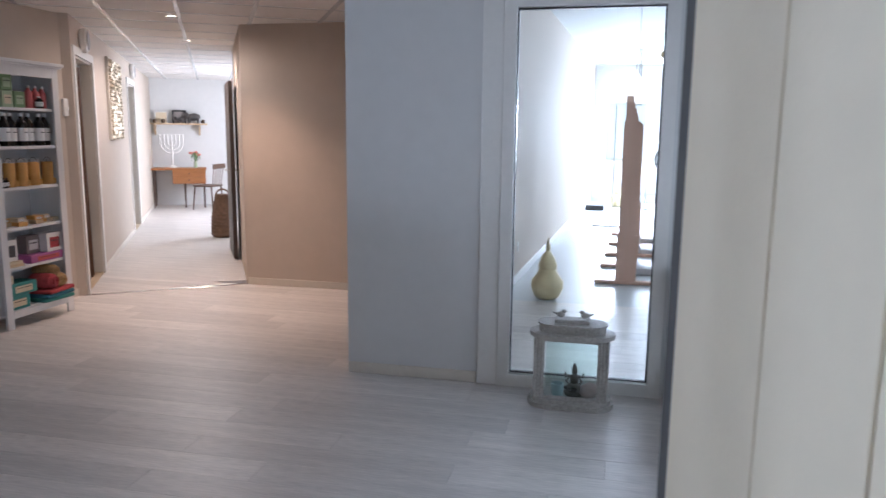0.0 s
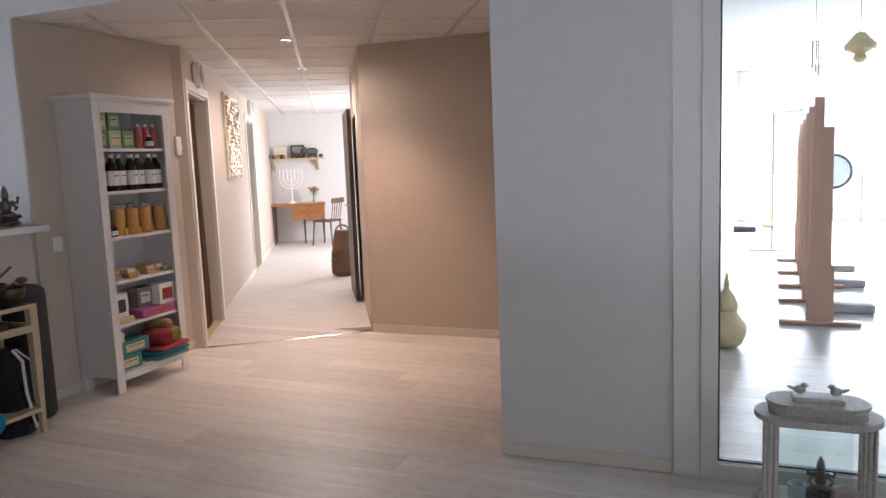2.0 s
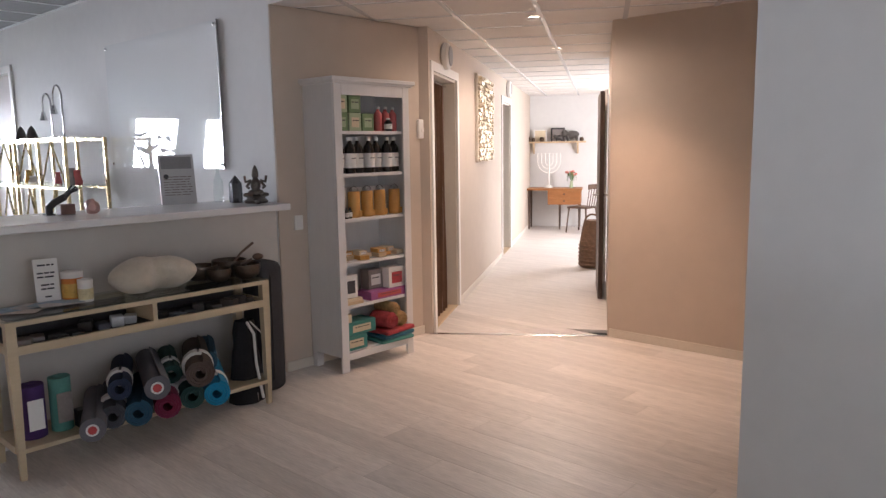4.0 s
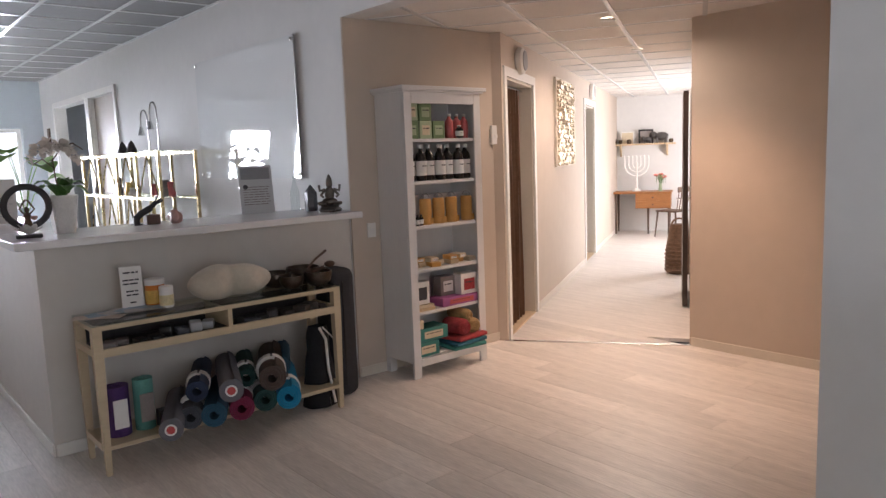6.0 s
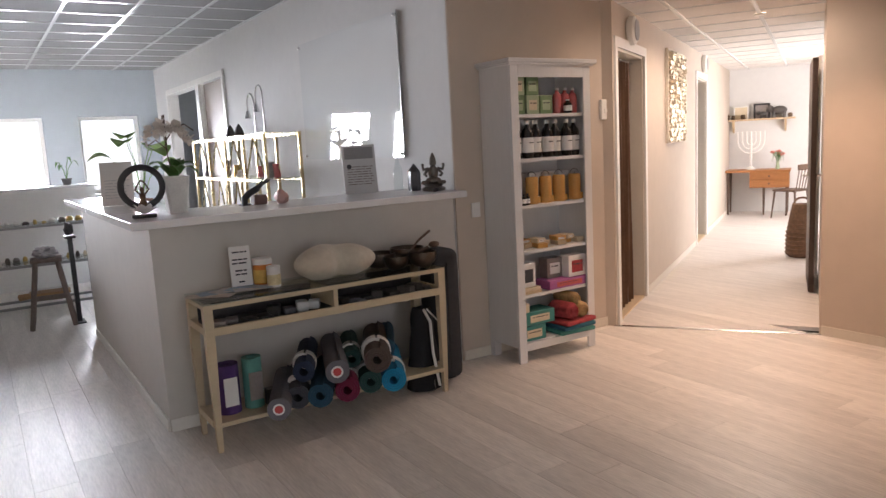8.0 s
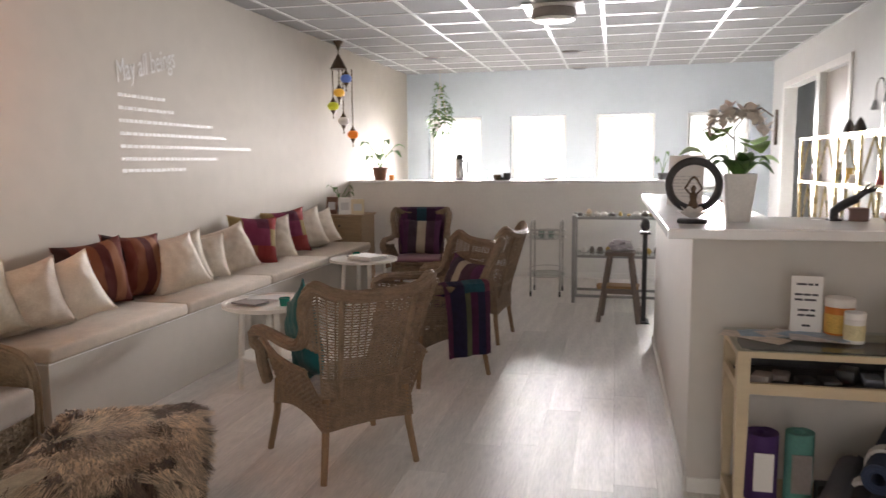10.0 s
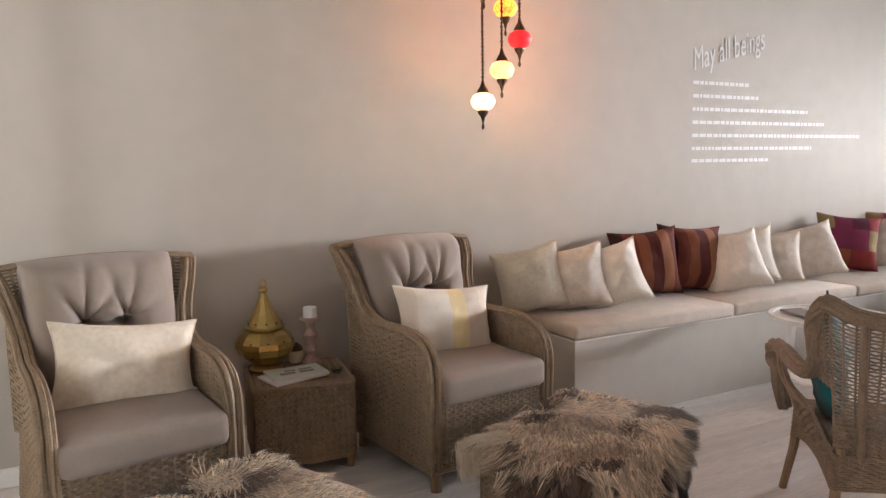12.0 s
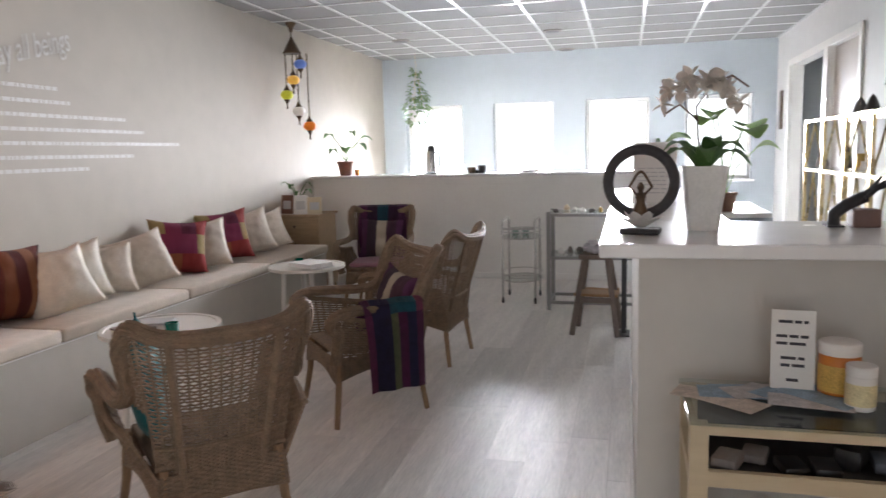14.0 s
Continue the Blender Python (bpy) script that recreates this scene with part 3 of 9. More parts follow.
GREY_BOX = colour("grey_carton", (0.25, 0.22, 0.21), 0.6, 0.15)


def carton(name, x, y, z, dx, dy, dz, mat, label, band=None, turn=0.0, group="cartons on the bookcase"):
    t = thing(name, Matrix.Translation((x, y, z)) @ pose(0, 0, 0, 0, 0, turn), label, "box", group)
    part("body", slab(-dx / 2, dx / 2, -dy / 2, dy / 2, 0, dz, 0.002, 1), mat, t)
    if band:
        part("label_panel", slab(dx / 2, dx / 2 + 0.0015, -dy * 0.32, dy * 0.32, dz * 0.2, dz * 0.75), band, t)
        part("print", bars(put(bmesh.new(), Matrix()), -dy * 0.25, dy * 0.25, dz * 0.55, dz * 0.06, 0, random.Random(1), 0.03, 0.008), INK, t).matrix_basis = Matrix.Translation((dx / 2 + 0.003, 0, 0)) @ pose(0, 0, 0, 0, 0, 90)
    return t


z = SHELF_Z[5]
for i, (y, h0) in enumerate(((0.10, 0.12), (0.22, 0.12), (0.335, 0.12))):
    for k in range(2 if i < 2 else 1):
        carton("green_box", BX + 0.24, BY + y, z + 0.001 + k * 0.122, 0.13, 0.105, 0.12, GREEN_BOX if (i + k) % 2 == 0 else PALE_GREEN, "small green printed carton on a bookcase shelf", PALE_GREEN if (i + k) % 2 == 0 else CREAM_BOX)


def bottle(name, x, y, z, r, h, mat, cap, label_mat, text, group):
    t = thing(name, Matrix.Translation((x, y, z + 0.001)), text, "bottle", group)
    part("glass", lathe([(r * 0.92, 0), (r, 0.006), (r, h * 0.66), (r * 0.85, h * 0.74), (r * 0.4, h * 0.83), (r * 0.38, h * 0.9)], 16), mat, t, smooth=True)
    part("cap", lathe([(r * 0.48, h * 0.9), (r * 0.48, h * 0.99), (r * 0.4, h)], 14), cap, t, smooth=True)
    if label_mat:
        part("label", lathe([(r + 0.0012, h * 0.15), (r + 0.0012, h * 0.55)], 16), label_mat, t, smooth=True)
        part("print", bars(bmesh.new(), -r * 0.5, r * 0.5, h * 0.4, h * 0.03, 0, random.Random(2), 0.012, 0.004), INK, t).matrix_basis = Matrix.Translation((r + 0.002, 0, 0)) @ pose(0, 0, 0, 0, 0, 90)
    return t


for y in (0.46, 0.53, 0.60):
    bottle("pink_bottle", BX + 0.27, BY + y, z, 0.03, 0.17, PINK, PAPER, None, "small pink glass bottle with a pale cap on a shelf", "pink bottles")
bottle("dark_jar", BX + 0.31, BY + 0.52, z, 0.028, 0.09, DARK_GLASS, PAPER, PAPER, "small dark jar with a white label on a shelf", "pink bottles")
z = SHELF_Z[4]
for i in range(7):
    bottle("dark_bottle", BX + 0.27 + 0.02 * (i % 2), BY + 0.09 + i * 0.085, z, 0.039, 0.245, DARK_GLASS, PAPER, PAPER, "dark glass bottle with a white label on a shelf", "dark bottles on the bookcase")
z = SHELF_Z[3]
for y in (0.20, 0.34, 0.47, 0.6):
    carton("white_box", BX + 0.12, BY + y, z + 0.001, 0.09, 0.10, 0.20, PAPER, "white carton standing behind the candles")
for y in (0.215, 0.335, 0.455, 0.60):
    t = thing("pillar_candle", Matrix.Translation((BX + 0.27, BY + y, z + 0.001)), "amber pillar candle with a hanging paper tag", "candle", "amber candles on the bookcase")
    part("wax", lathe([(0.040, 0), (0.042, 0.004), (0.042, 0.17), (0.038, 0.178)], 20), AMBER, t, smooth=True)
    part("wick", tube([(0, 0, 0.177), (0.004, 0, 0.192)], 0.0015, 5), INK, t)
    part("cord", tube(arc(0, 0, 0.172, 0.041, 20, 160, 8, "yz"), 0.002, 5), DARK_OAK, t)
    part("tag", put(slab(-0.001, 0.001, -0.014, 0.014, -0.03, 0.012), pose(0.045, 0.02, 0.035)), AMBER, t)
for y, d in ((0.07, 0.30), (0.11, 0.31), (0.15, 0.30)):
    bottle("oil_vial", BX + d, BY + y, z, 0.016, 0.075, DARK_GLASS, BLACK, PAPER, "tiny dark oil vial with a white label", "oil vials")
z = SHELF_Z[2]
rng = random.Random(9)
for i in range(7):
    for k in range(1 + (i % 3 > 0)):
        carton("soap_bar", BX + 0.22 + rng.uniform(-0.03, 0.06), BY + 0.09 + i * 0.088, z + 0.001 + k * 0.031, 0.1, 0.075, 0.03, (CREAM_BOX, PALE_WOOD, AMBER)[(i + k) % 3], "small wrapped cream soap bar on a shelf", PAPER if k else None, rng.uniform(-14, 14), "soap bars")
z = SHELF_Z[1]
carton("tea_box", BX + 0.27, BY + 0.13, z + 0.045, 0.07, 0.13, 0.16, PAPER, "white printed carton on a wooden tray", INK)
carton("wood_tray", BX + 0.26, BY + 0.14, z + 0.001, 0.14, 0.17, 0.022, PALE_WOOD, "flat pale wooden box under a carton")
carton("wood_tray", BX + 0.26, BY + 0.14, z + 0.0235, 0.13, 0.16, 0.02, CREAM_BOX, "flat pale wooden box under a carton")
carton("gift_box", BX + 0.25, BY + 0.475, z + 0.001, 0.16, 0.36, 0.06, MAGENTA, "flat magenta gift box lying on a shelf", PINK)
carton("tea_box", BX + 0.27, BY + 0.565, z + 0.062, 0.09, 0.16, 0.15, PAPER, "white carton with red print on a shelf", RED)
carton("tea_box", BX + 0.20, BY + 0.42, z + 0.062, 0.09, 0.14, 0.14, GREY_BOX, "grey carton with print on a shelf", PAPER)
z = SHELF_Z[0]
carton("teal_box", BX + 0.26, BY + 0.14, z + 0.001, 0.16, 0.2, 0.10, TEAL, "teal carton with a pale band, bottom of a stack", CREAM_BOX)
carton("teal_box", BX + 0.25, BY + 0.20, z + 0.103, 0.16, 0.26, 0.09, TEAL, "teal carton with a pale band, top of a stack", CREAM_BOX)
carton("cream_box", BX + 0.27, BY + 0.085, z + 0.194, 0.1, 0.07, 0.06, CREAM_BOX, "small cream carton on the bottom shelf")


def cloth_roll(x, y, z, r, l, mat, label, turn=0.0):
    t = thing("rolled_cloth", Matrix.Translation((x, y, z + r)) @ pose(0, 0, 0, 0, 90, turn), label, "cloth", "rolled cloths on the bookcase")
    part("roll", lathe([(r * 0.7, -l / 2), (r, -l / 2 + 0.02), (r * 1.03, 0), (r, l / 2 - 0.02), (r * 0.7, l / 2)], 18), mat, t, smooth=True)
    sp = [(r * 0.75 * (1 - k / 26) * math.cos(k * 0.7), r * 0.75 * (1 - k / 26) * math.sin(k * 0.7), l / 2 + 0.004) for k in range(24)]
    part("coil", tube(sp, 0.004, 5), mat, t)
    return t


z = SHELF_Z[0]
for k, (mat, wob) in enumerate(((TEAL, 0), (BLUE_CLOTH, 1), (RED, 2))):
    solid("folded_cloth", put(slab(-0.14, 0.14, -0.15, 0.15, 0, 0.03, 0.012, 3), Matrix.Translation((BX + 0.27, BY + 0.49 + 0.006 * wob, z + 0.001 + 0.031 * k)) @ pose(0, 0, 0, 0, 0, 5 * wob - 4)), mat, Matrix(), "folded patterned cloth stacked on the bottom shelf", "cloth", "folded cloths", True)
cloth_roll(BX + 0.29, BY + 0.44, z + 0.095, 0.06, 0.2, RED, "red patterned rolled cloth on a stack", 8)
cloth_roll(BX + 0.27, BY + 0.57, z + 0.095, 0.055, 0.22, OCHRE, "ochre patterned rolled cloth on a stack", -10)
cloth_roll(BX + 0.26, BY + 0.505, z + 0.185, 0.045, 0.2, OCHRE, "ochre patterned rolled cloth on a stack", 4)

# ---- corridor end ----
def in_corridor(s, lat, z=0.0, turn=0.0):
    p = L0 + U * s + V * lat
    return Matrix.Translation((p.x, p.y, z)) @ pose(0, 0, 0, 0, 0, 30 + turn)      # local x across to the right, y away


leaf_door = thing("door_leaf", in_corridor(1.55, 1.325, 0.0, 2), "dark brown door leaf standing wide open along the corridor", "door")
part("panel", slab(0.0, 0.045, 0, 0.82, 0.012, 2.04, 0.003, 1), DARK_WOOD, leaf_door)
for sx in (-1, 1):
    hb = tube([(0.0225 + sx * 0.022, 0.06, 1.04), (0.0225 + sx * 0.07, 0.06, 1.04), (0.0225 + sx * 0.075, 0.08, 1.04), (0.0225 + sx * 0.075, 0.18, 1.035)], 0.009)
    part("handle", hb, STEEL, leaf_door, "satin steel lever handle", True)
dbox = tagged(new("door_3"), "white casing of the open door", "doorway", "", "structure")
dbox.matrix_basis = in_corridor(2.45, 1.40, 0.0, 90)
part("casing", box(bmesh.new(), 0, 0.08, 0.0, 0.03, 0, 2.12), TRIM, dbox)

desk = thing("desk", in_corridor(7.95, 0.5), "orange teak writing desk with a drawer block against the end wall", "desk")
part("tabletop", slab(-0.5, 0.5, -0.28, 0.26, 0.72, 0.755, 0.004, 1), TEAK, desk)
part("drawer_block", slab(-0.12, 0.48, -0.26, 0.24, 0.46, 0.72, 0.003, 1), TEAK, desk)
for k in range(2):
    dr = part("drawer_front", slab(-0.11, 0.47, -0.27, -0.26, 0.475 + k * 0.125, 0.585 + k * 0.125, 0.002, 1), TEAK, desk)
    part("knob", put(lathe([(0.012, 0), (0.016, 0.015), (0.008, 0.02)], 12), pose(0.18, -0.27, 0.53 + k * 0.125, 90)), DARK_OAK, dr)
for x, y in ((-0.46, -0.22), (-0.46, 0.2), (0.1, -0.22), (0.45, 0.2), (0.45, -0.22)):
    part("leg", tube([(x, y, 0.72 if x < 0 else 0.46), (x, y, 0.0)], 0.022, 10, r_end=0.014), DARK_OAK, desk)

ch = thing("wooden_chair", in_corridor(7.35, 1.02, 0.0, 60), "dark wooden spindle-back chair at the desk", "chair")
part("seat", slab(-0.2, 0.2, -0.2, 0.2, 0.43, 0.46, 0.012, 2), DARK_OAK, ch)
for x, y in ((-0.17, -0.17), (0.17, -0.17), (-0.17, 0.17), (0.17, 0.17)):
    part("leg", tube([(x, y, 0.43), (x * 1.2, y * 1.2, 0)], 0.017, 8, r_end=0.012), DARK_OAK, ch)
for i in range(5):
    part("spindle", tube([(-0.15 + i * 0.075, -0.18, 0.46), (-0.17 + i * 0.085, -0.24, 0.8)], 0.008, 6), DARK_OAK, ch)
part("top_rail", slab(-0.22, 0.22, -0.26, -0.235, 0.77, 0.86, 0.01, 2), DARK_OAK, ch)

WICKER_BAG = material("brown_woven_rush", (0.15, 0.085, 0.05), 0.8, 0.4, 30, 0.4, 60)
bag = thing("woven_basket", in_corridor(3.55, 1.24, 0.0), "tall brown woven basket bag leaning by the corridor wall", "basket")
part("body", lathe([(0.13, 0), (0.165, 0.03), (0.155, 0.3), (0.12, 0.52), (0.10, 0.6)], 22), WICKER_BAG, bag, smooth=True)
for k in range(11):
    part("band", tube(arc(0, 0, 0.05 + k * 0.047, (0.166 - 0.005 * max(0, k - 4)) if k < 6 else 0.159 - 0.010 * (k - 5), 0, 345, 22, "xy"), 0.01, 5, closed=True), WICKER_BAG, bag)
part("handle", tube(arc(0, 0, 0.58, 0.09, 0, 180, 10), 0.012, 6), WICKER_BAG, bag)

wsh = thing("wall_shelf", in_corridor(8.28, 0.5, 1.58), "pale wooden wall shelf on two brackets above the desk", "shelf")
part("board", slab(-0.55, 0.55, -0.24, -0.002, 0.0, 0.03, 0.003, 1), PALE_WOOD, wsh)
for x in (-0.42, 0.4):
    bk = bmesh.new()
    v = [bm_v for bm_v in (bk.verts.new((x + d, y, zz)) for d in (-0.015, 0.015) for y, zz in ((-0.004, 0.0), (-0.2, 0.0), (-0.14, -0.06), (-0.03, -0.2), (-0.004, -0.2)))]
    bk.faces.new(v[:5]), bk.faces.new(list(reversed(v[5:])))
    for i in range(5):
        bk.faces.new((v[i], v[(i + 1) % 5], v[5 + (i + 1) % 5], v[5 + i]))
    part("bracket", bk, PALE_WOOD, wsh)
SHZ = 1.611
pf = thing("picture_frame", in_corridor(8.18, 0.43, SHZ), "black framed picture standing on the wall shelf", "picture frame")
part("frame", frame_bars(0.2, 0.22, 0.03, 0.02), BLACK, pf)
part("picture", slab(0, 0.2, -0.008, 0, 0.0, 0.22), GREY_BOX, pf)
pw = thing("picture_frame", in_corridor(8.2, 0.1, SHZ), "pale framed picture standing on the wall shelf", "picture frame")
part("frame", frame_bars(0.2, 0.2, 0.02, 0.02), TRIM, pw)
part("picture", slab(0, 0.2, -0.008, 0, 0.0, 0.2), CREAM_BOX, pw)
STONE_GREY = colour("dark_carved_stone", (0.07, 0.062, 0.058), 0.6, 0.3, bump=0.2)
el = blob(0.13, 0.07, 0.075, 0, 0, 0.12, 2)
for x, y in ((-0.08, -0.035), (0.08, -0.035), (-0.08, 0.035), (0.08, 0.035)):
    tube([(x, y, 0.1), (x, y, 0.0)], 0.026, 8, el)
blob(0.06, 0.055, 0.06, -0.14, 0, 0.15, 2, bm=el), tube([(-0.18, 0, 0.14), (-0.2, 0, 0.08), (-0.19, 0, 0.02)], 0.018, 8, el)
solid("elephant_figure", el, STONE_GREY, in_corridor(8.15, 0.80, SHZ), "dark carved elephant figure on the wall shelf", "figurine", smooth=True)
el2 = blob(0.07, 0.04, 0.045, 0, 0, 0.07, 2)
for x, y in ((-0.045, -0.02), (0.045, -0.02), (-0.045, 0.02), (0.045, 0.02)):
    tube([(x, y, 0.06), (x, y, 0.0)], 0.015, 8, el2)
blob(0.035, 0.03, 0.035, -0.08, 0, 0.09, 2, bm=el2)
solid("elephant_figure", el2, STONE_GREY, in_corridor(8.12, 0.56, SHZ), "small dark carved elephant figure on the wall shelf", "figurine", smooth=True)
for lat, r, h in ((-0.02, 0.05, 0.09), (0.08, 0.035, 0.07), (0.24, 0.045, 0.08), (0.97, 0.04, 0.07)):
    solid("shelf_pot", lathe([(r * 0.7, 0), (r, h * 0.3), (r * 0.9, h * 0.8), (r * 0.6, h)], 16), BRONZE, in_corridor(8.1, lat, SHZ), "small dark pot standing on the wall shelf", "pot", "pots on the wall shelf", True)
men = thing("candelabrum", in_corridor(7.98, 0.38, 0.757), "white seven-armed candelabrum on the desk", "candelabrum")
part("stem", lathe([(0.08, 0), (0.07, 0.02), (0.02, 0.05), (0.016, 0.5), (0.024, 0.52)], 16), TRIM, men, smooth=True)
for r in (0.07, 0.14, 0.21):
    part("arm", tube(arc(0, 0, 0.48, r, 180, 360, 14), 0.011, 7), TRIM, men, smooth=True)
for i in range(7):
    part("candle", lathe([(0.011, 0.48), (0.011, 0.63), (0.004, 0.64)], 10, cx=-0.21 + 0.07 * i), PAPER, men)
vs = thing("flower_vase", in_corridor(7.85, 0.8, 0.757), "small glass vase of pink flowers on the desk", "vase")
part("vase", lathe([(0.03, 0), (0.035, 0.02), (0.025, 0.1), (0.03, 0.13)], 16), PALE_GREEN, vs, smooth=True)
rng = random.Random(12)
st, fl = bmesh.new(), bmesh.new()
for k in range(7):
    a, r = rng.uniform(0, 6.28), rng.uniform(0.03, 0.12)
    tip = (r * math.cos(a), r * math.sin(a), rng.uniform(0.22, 0.32))
    tube([(0, 0, 0.1), (tip[0] * 0.4, tip[1] * 0.4, 0.2), tip], 0.003, 5, st)
    leaf(st, (tip[0] * 0.4, tip[1] * 0.4, 0.2), (tip[0] * 1.1, tip[1] * 1.1, 0.22), 0.03)
    blob(0.028, 0.028, 0.022, *tip, 2, 0.4, 4, fl)
part("stems", st, GREEN_LEAF, vs), part("blossoms", fl, colour("pink_petals", (0.62, 0.22, 0.18), 0.7), vs, smooth=True)

# ---- hall lamps ----
LED = glowing("downlight_disc", (1.0, 0.9, 0.76), 14.0)
for s, lat in ((0.11, 0.74), (1.89, 0.80)):
    t = thing("downlight", in_corridor(s - 0.25, lat + 0.1, HALL_Z - 0.012), "small round recessed ceiling downlight, lit", "downlight", "hall downlights")
    part("ring", lathe([(0.05, 0.0), (0.055, 0.012), (0.04, 0.013), (0.04, 0.004)], 20), TRIM, t, smooth=True)
    part("lamp_disc", lathe([(0.038, 0.004), (0.036, 0.002)], 18), LED, t)

# ---- reception counter ----
t = thing("countertop", Matrix(), "white laminate L-shaped top of the reception counter", "countertop")
part("front_top", slab(-4.86, -4.18, 2.27, 4.317, 1.136, 1.178, 0.004, 1), COUNTER_TOP, t)
part("side_top", slab(-7.2, -4.8605, 2.27, 2.72, 1.136, 1.178, 0.004, 1), COUNTER_TOP, t)
solid("kitchen_countertop", slab(-10.62, -10.14, SOUTH + 0.002, 2.93, 1.181, 1.212, 0.004, 1), COUNTER_TOP, Matrix(), "white laminate top of the kitchen counter", "countertop")
CT = 1.179
LOTUS = colour("white_glazed_ceramic", (0.72, 0.7, 0.67), 0.3, 0.1)
CHARCOAL = colour("charcoal_resin", (0.035, 0.034, 0.037), 0.55, 0.3, bump=0.2)

t = thing("ring_sculpture", Matrix.Translation((-4.44, 2.39, CT)) @ pose(0, 0, 0, 0, 0, 80), "dark ring sculpture rising from a white lotus base", "sculpture")
part("base", slab(-0.062, 0.062, -0.036, 0.036, 0, 0.02, 0.006), CHARCOAL, t)
part("ring", tube(arc(0, 0, 0.165, 0.103, -75, 255, 40), 0.017, 12), CHARCOAL, t, smooth=True)
fig = lathe([(0.02, 0.05), (0.024, 0.07), (0.014, 0.1), (0.018, 0.12), (0.008, 0.135), (0.013, 0.15), (0.004, 0.165)], 12)
tube([(0.012, 0, 0.125), (0.035, 0, 0.15), (0.012, 0, 0.19), (0, 0, 0.2)], 0.005, 6, fig), tube([(-0.012, 0, 0.125), (-0.035, 0, 0.15), (-0.012, 0, 0.19), (0, 0, 0.2)], 0.005, 6, fig)
part("inner_shape", fig, BRONZE, t, "small dark plain figure shape", True)
pet = bmesh.new()
for k in range(14):
    a = k * math.tau / 14
    r = 0.075 if k % 2 else 0.055
    leaf(pet, (0.015 * math.cos(a), 0.015 * math.sin(a), 0.022), (r * math.cos(a), r * math.sin(a), 0.055 if k % 2 else 0.075), 0.045, 0.0, 4)
part("lotus", pet, LOTUS, t, "white lotus petals", True)

PETAL = colour("cream_orchid_petal", (0.62, 0.56, 0.50), 0.6, 0.12)
t = thing("orchid_pot", Matrix.Translation((-4.57, 2.59, CT)) @ Matrix.Diagonal((0.87, 0.87, 0.93, 1)), "white square ceramic pot with a cream orchid on the counter", "plant")
pb = bmesh.new()
for (r, zz), (r2, z2) in (((0.055, 0.0), (0.082, 0.225)),):
    v0 = [pb.verts.new((sx * r, sy * r, zz)) for sx, sy in ((-1, -1), (1, -1), (1, 1), (-1, 1))]
    v1 = [pb.verts.new((sx * r2, sy * r2, z2)) for sx, sy in ((-1, -1), (1, -1), (1, 1), (-1, 1))]
    v2 = [pb.verts.new((sx * (r2 - 0.008), sy * (r2 - 0.008), z2)) for sx, sy in ((-1, -1), (1, -1), (1, 1), (-1, 1))]
    v3 = [pb.verts.new((sx * (r2 - 0.012), sy * (r2 - 0.012), z2 - 0.03)) for sx, sy in ((-1, -1), (1, -1), (1, 1), (-1, 1))]
    pb.faces.new(list(reversed(v0))), pb.faces.new(v3)
    for a, b in ((v0, v1), (v1, v2), (v2, v3)):
        for i in range(4):
            pb.faces.new((a[i], a[(i + 1) % 4], b[(i + 1) % 4], b[i]))
bmesh.ops.bevel(pb, geom=[e for e in pb.edges if abs(e.verts[0].co.z - e.verts[1].co.z) > 0.1], offset=0.012, segments=3, affect="EDGES")
part("pot", pb, LOTUS, t, smooth=True)
lv = bmesh.new()
for a, l, h in ((0, 0.2, 0.09), (55, 0.16, 0.12), (110, 0.19, 0.07), (180, 0.2, 0.1), (235, 0.17, 0.13), (300, 0.18, 0.09), (20, 0.12, 0.14), (150, 0.12, 0.15)):
    ca, sa = math.cos(radians(a)), math.sin(radians(a))
    leaf(lv, (0.01 * ca, 0.01 * sa, 0.2), (l * ca, l * sa, 0.2 + h), 0.075, 0.05, 6)
part("leaves", lv, GREEN_LEAF, t, smooth=True)
stem_pts = [(0, 0, 0.2), (-0.01, -0.02, 0.32), (0.0, -0.03, 0.43), (0.02, 0.02, 0.50), (0.02, 0.09, 0.53), (0.01, 0.15, 0.49)]
sb = tube(stem_pts, 0.004, 6)
tube([(0, -0.02, 0.38), (0.01, -0.09, 0.44), (0.01, -0.14, 0.41)], 0.004, 6, sb)
part("stem", sb, DARK_OAK, t)
rng = random.Random(3)
for k in range(17):
    u = k / 16
    c = (rng.uniform(-0.02, 0.04), -0.15 + 0.27 * u + rng.uniform(-0.015, 0.015), 0.39 + 0.13 * math.sin(0.5 + u * 2.1) + rng.uniform(-0.035, 0.03))
    fb = bmesh.new()
    tw = rng.uniform(0, 6)
    for j in range(5):
        a = tw + j * math.tau / 5
        leaf(fb, (0, 0, 0), (rng.uniform(0.0, 0.02), 0.044 * math.cos(a), 0.044 * math.sin(a)), 0.046, 0.0, 3)
    blob(0.008, 0.008, 0.008, 0.01, 0, 0, 1, bm=fb)
    part("blossom", put(fb, Matrix.Translation(c) @ pose(0, 0, 0, 0, 0, rng.uniform(-40, 40))), PETAL, t, smooth=True)

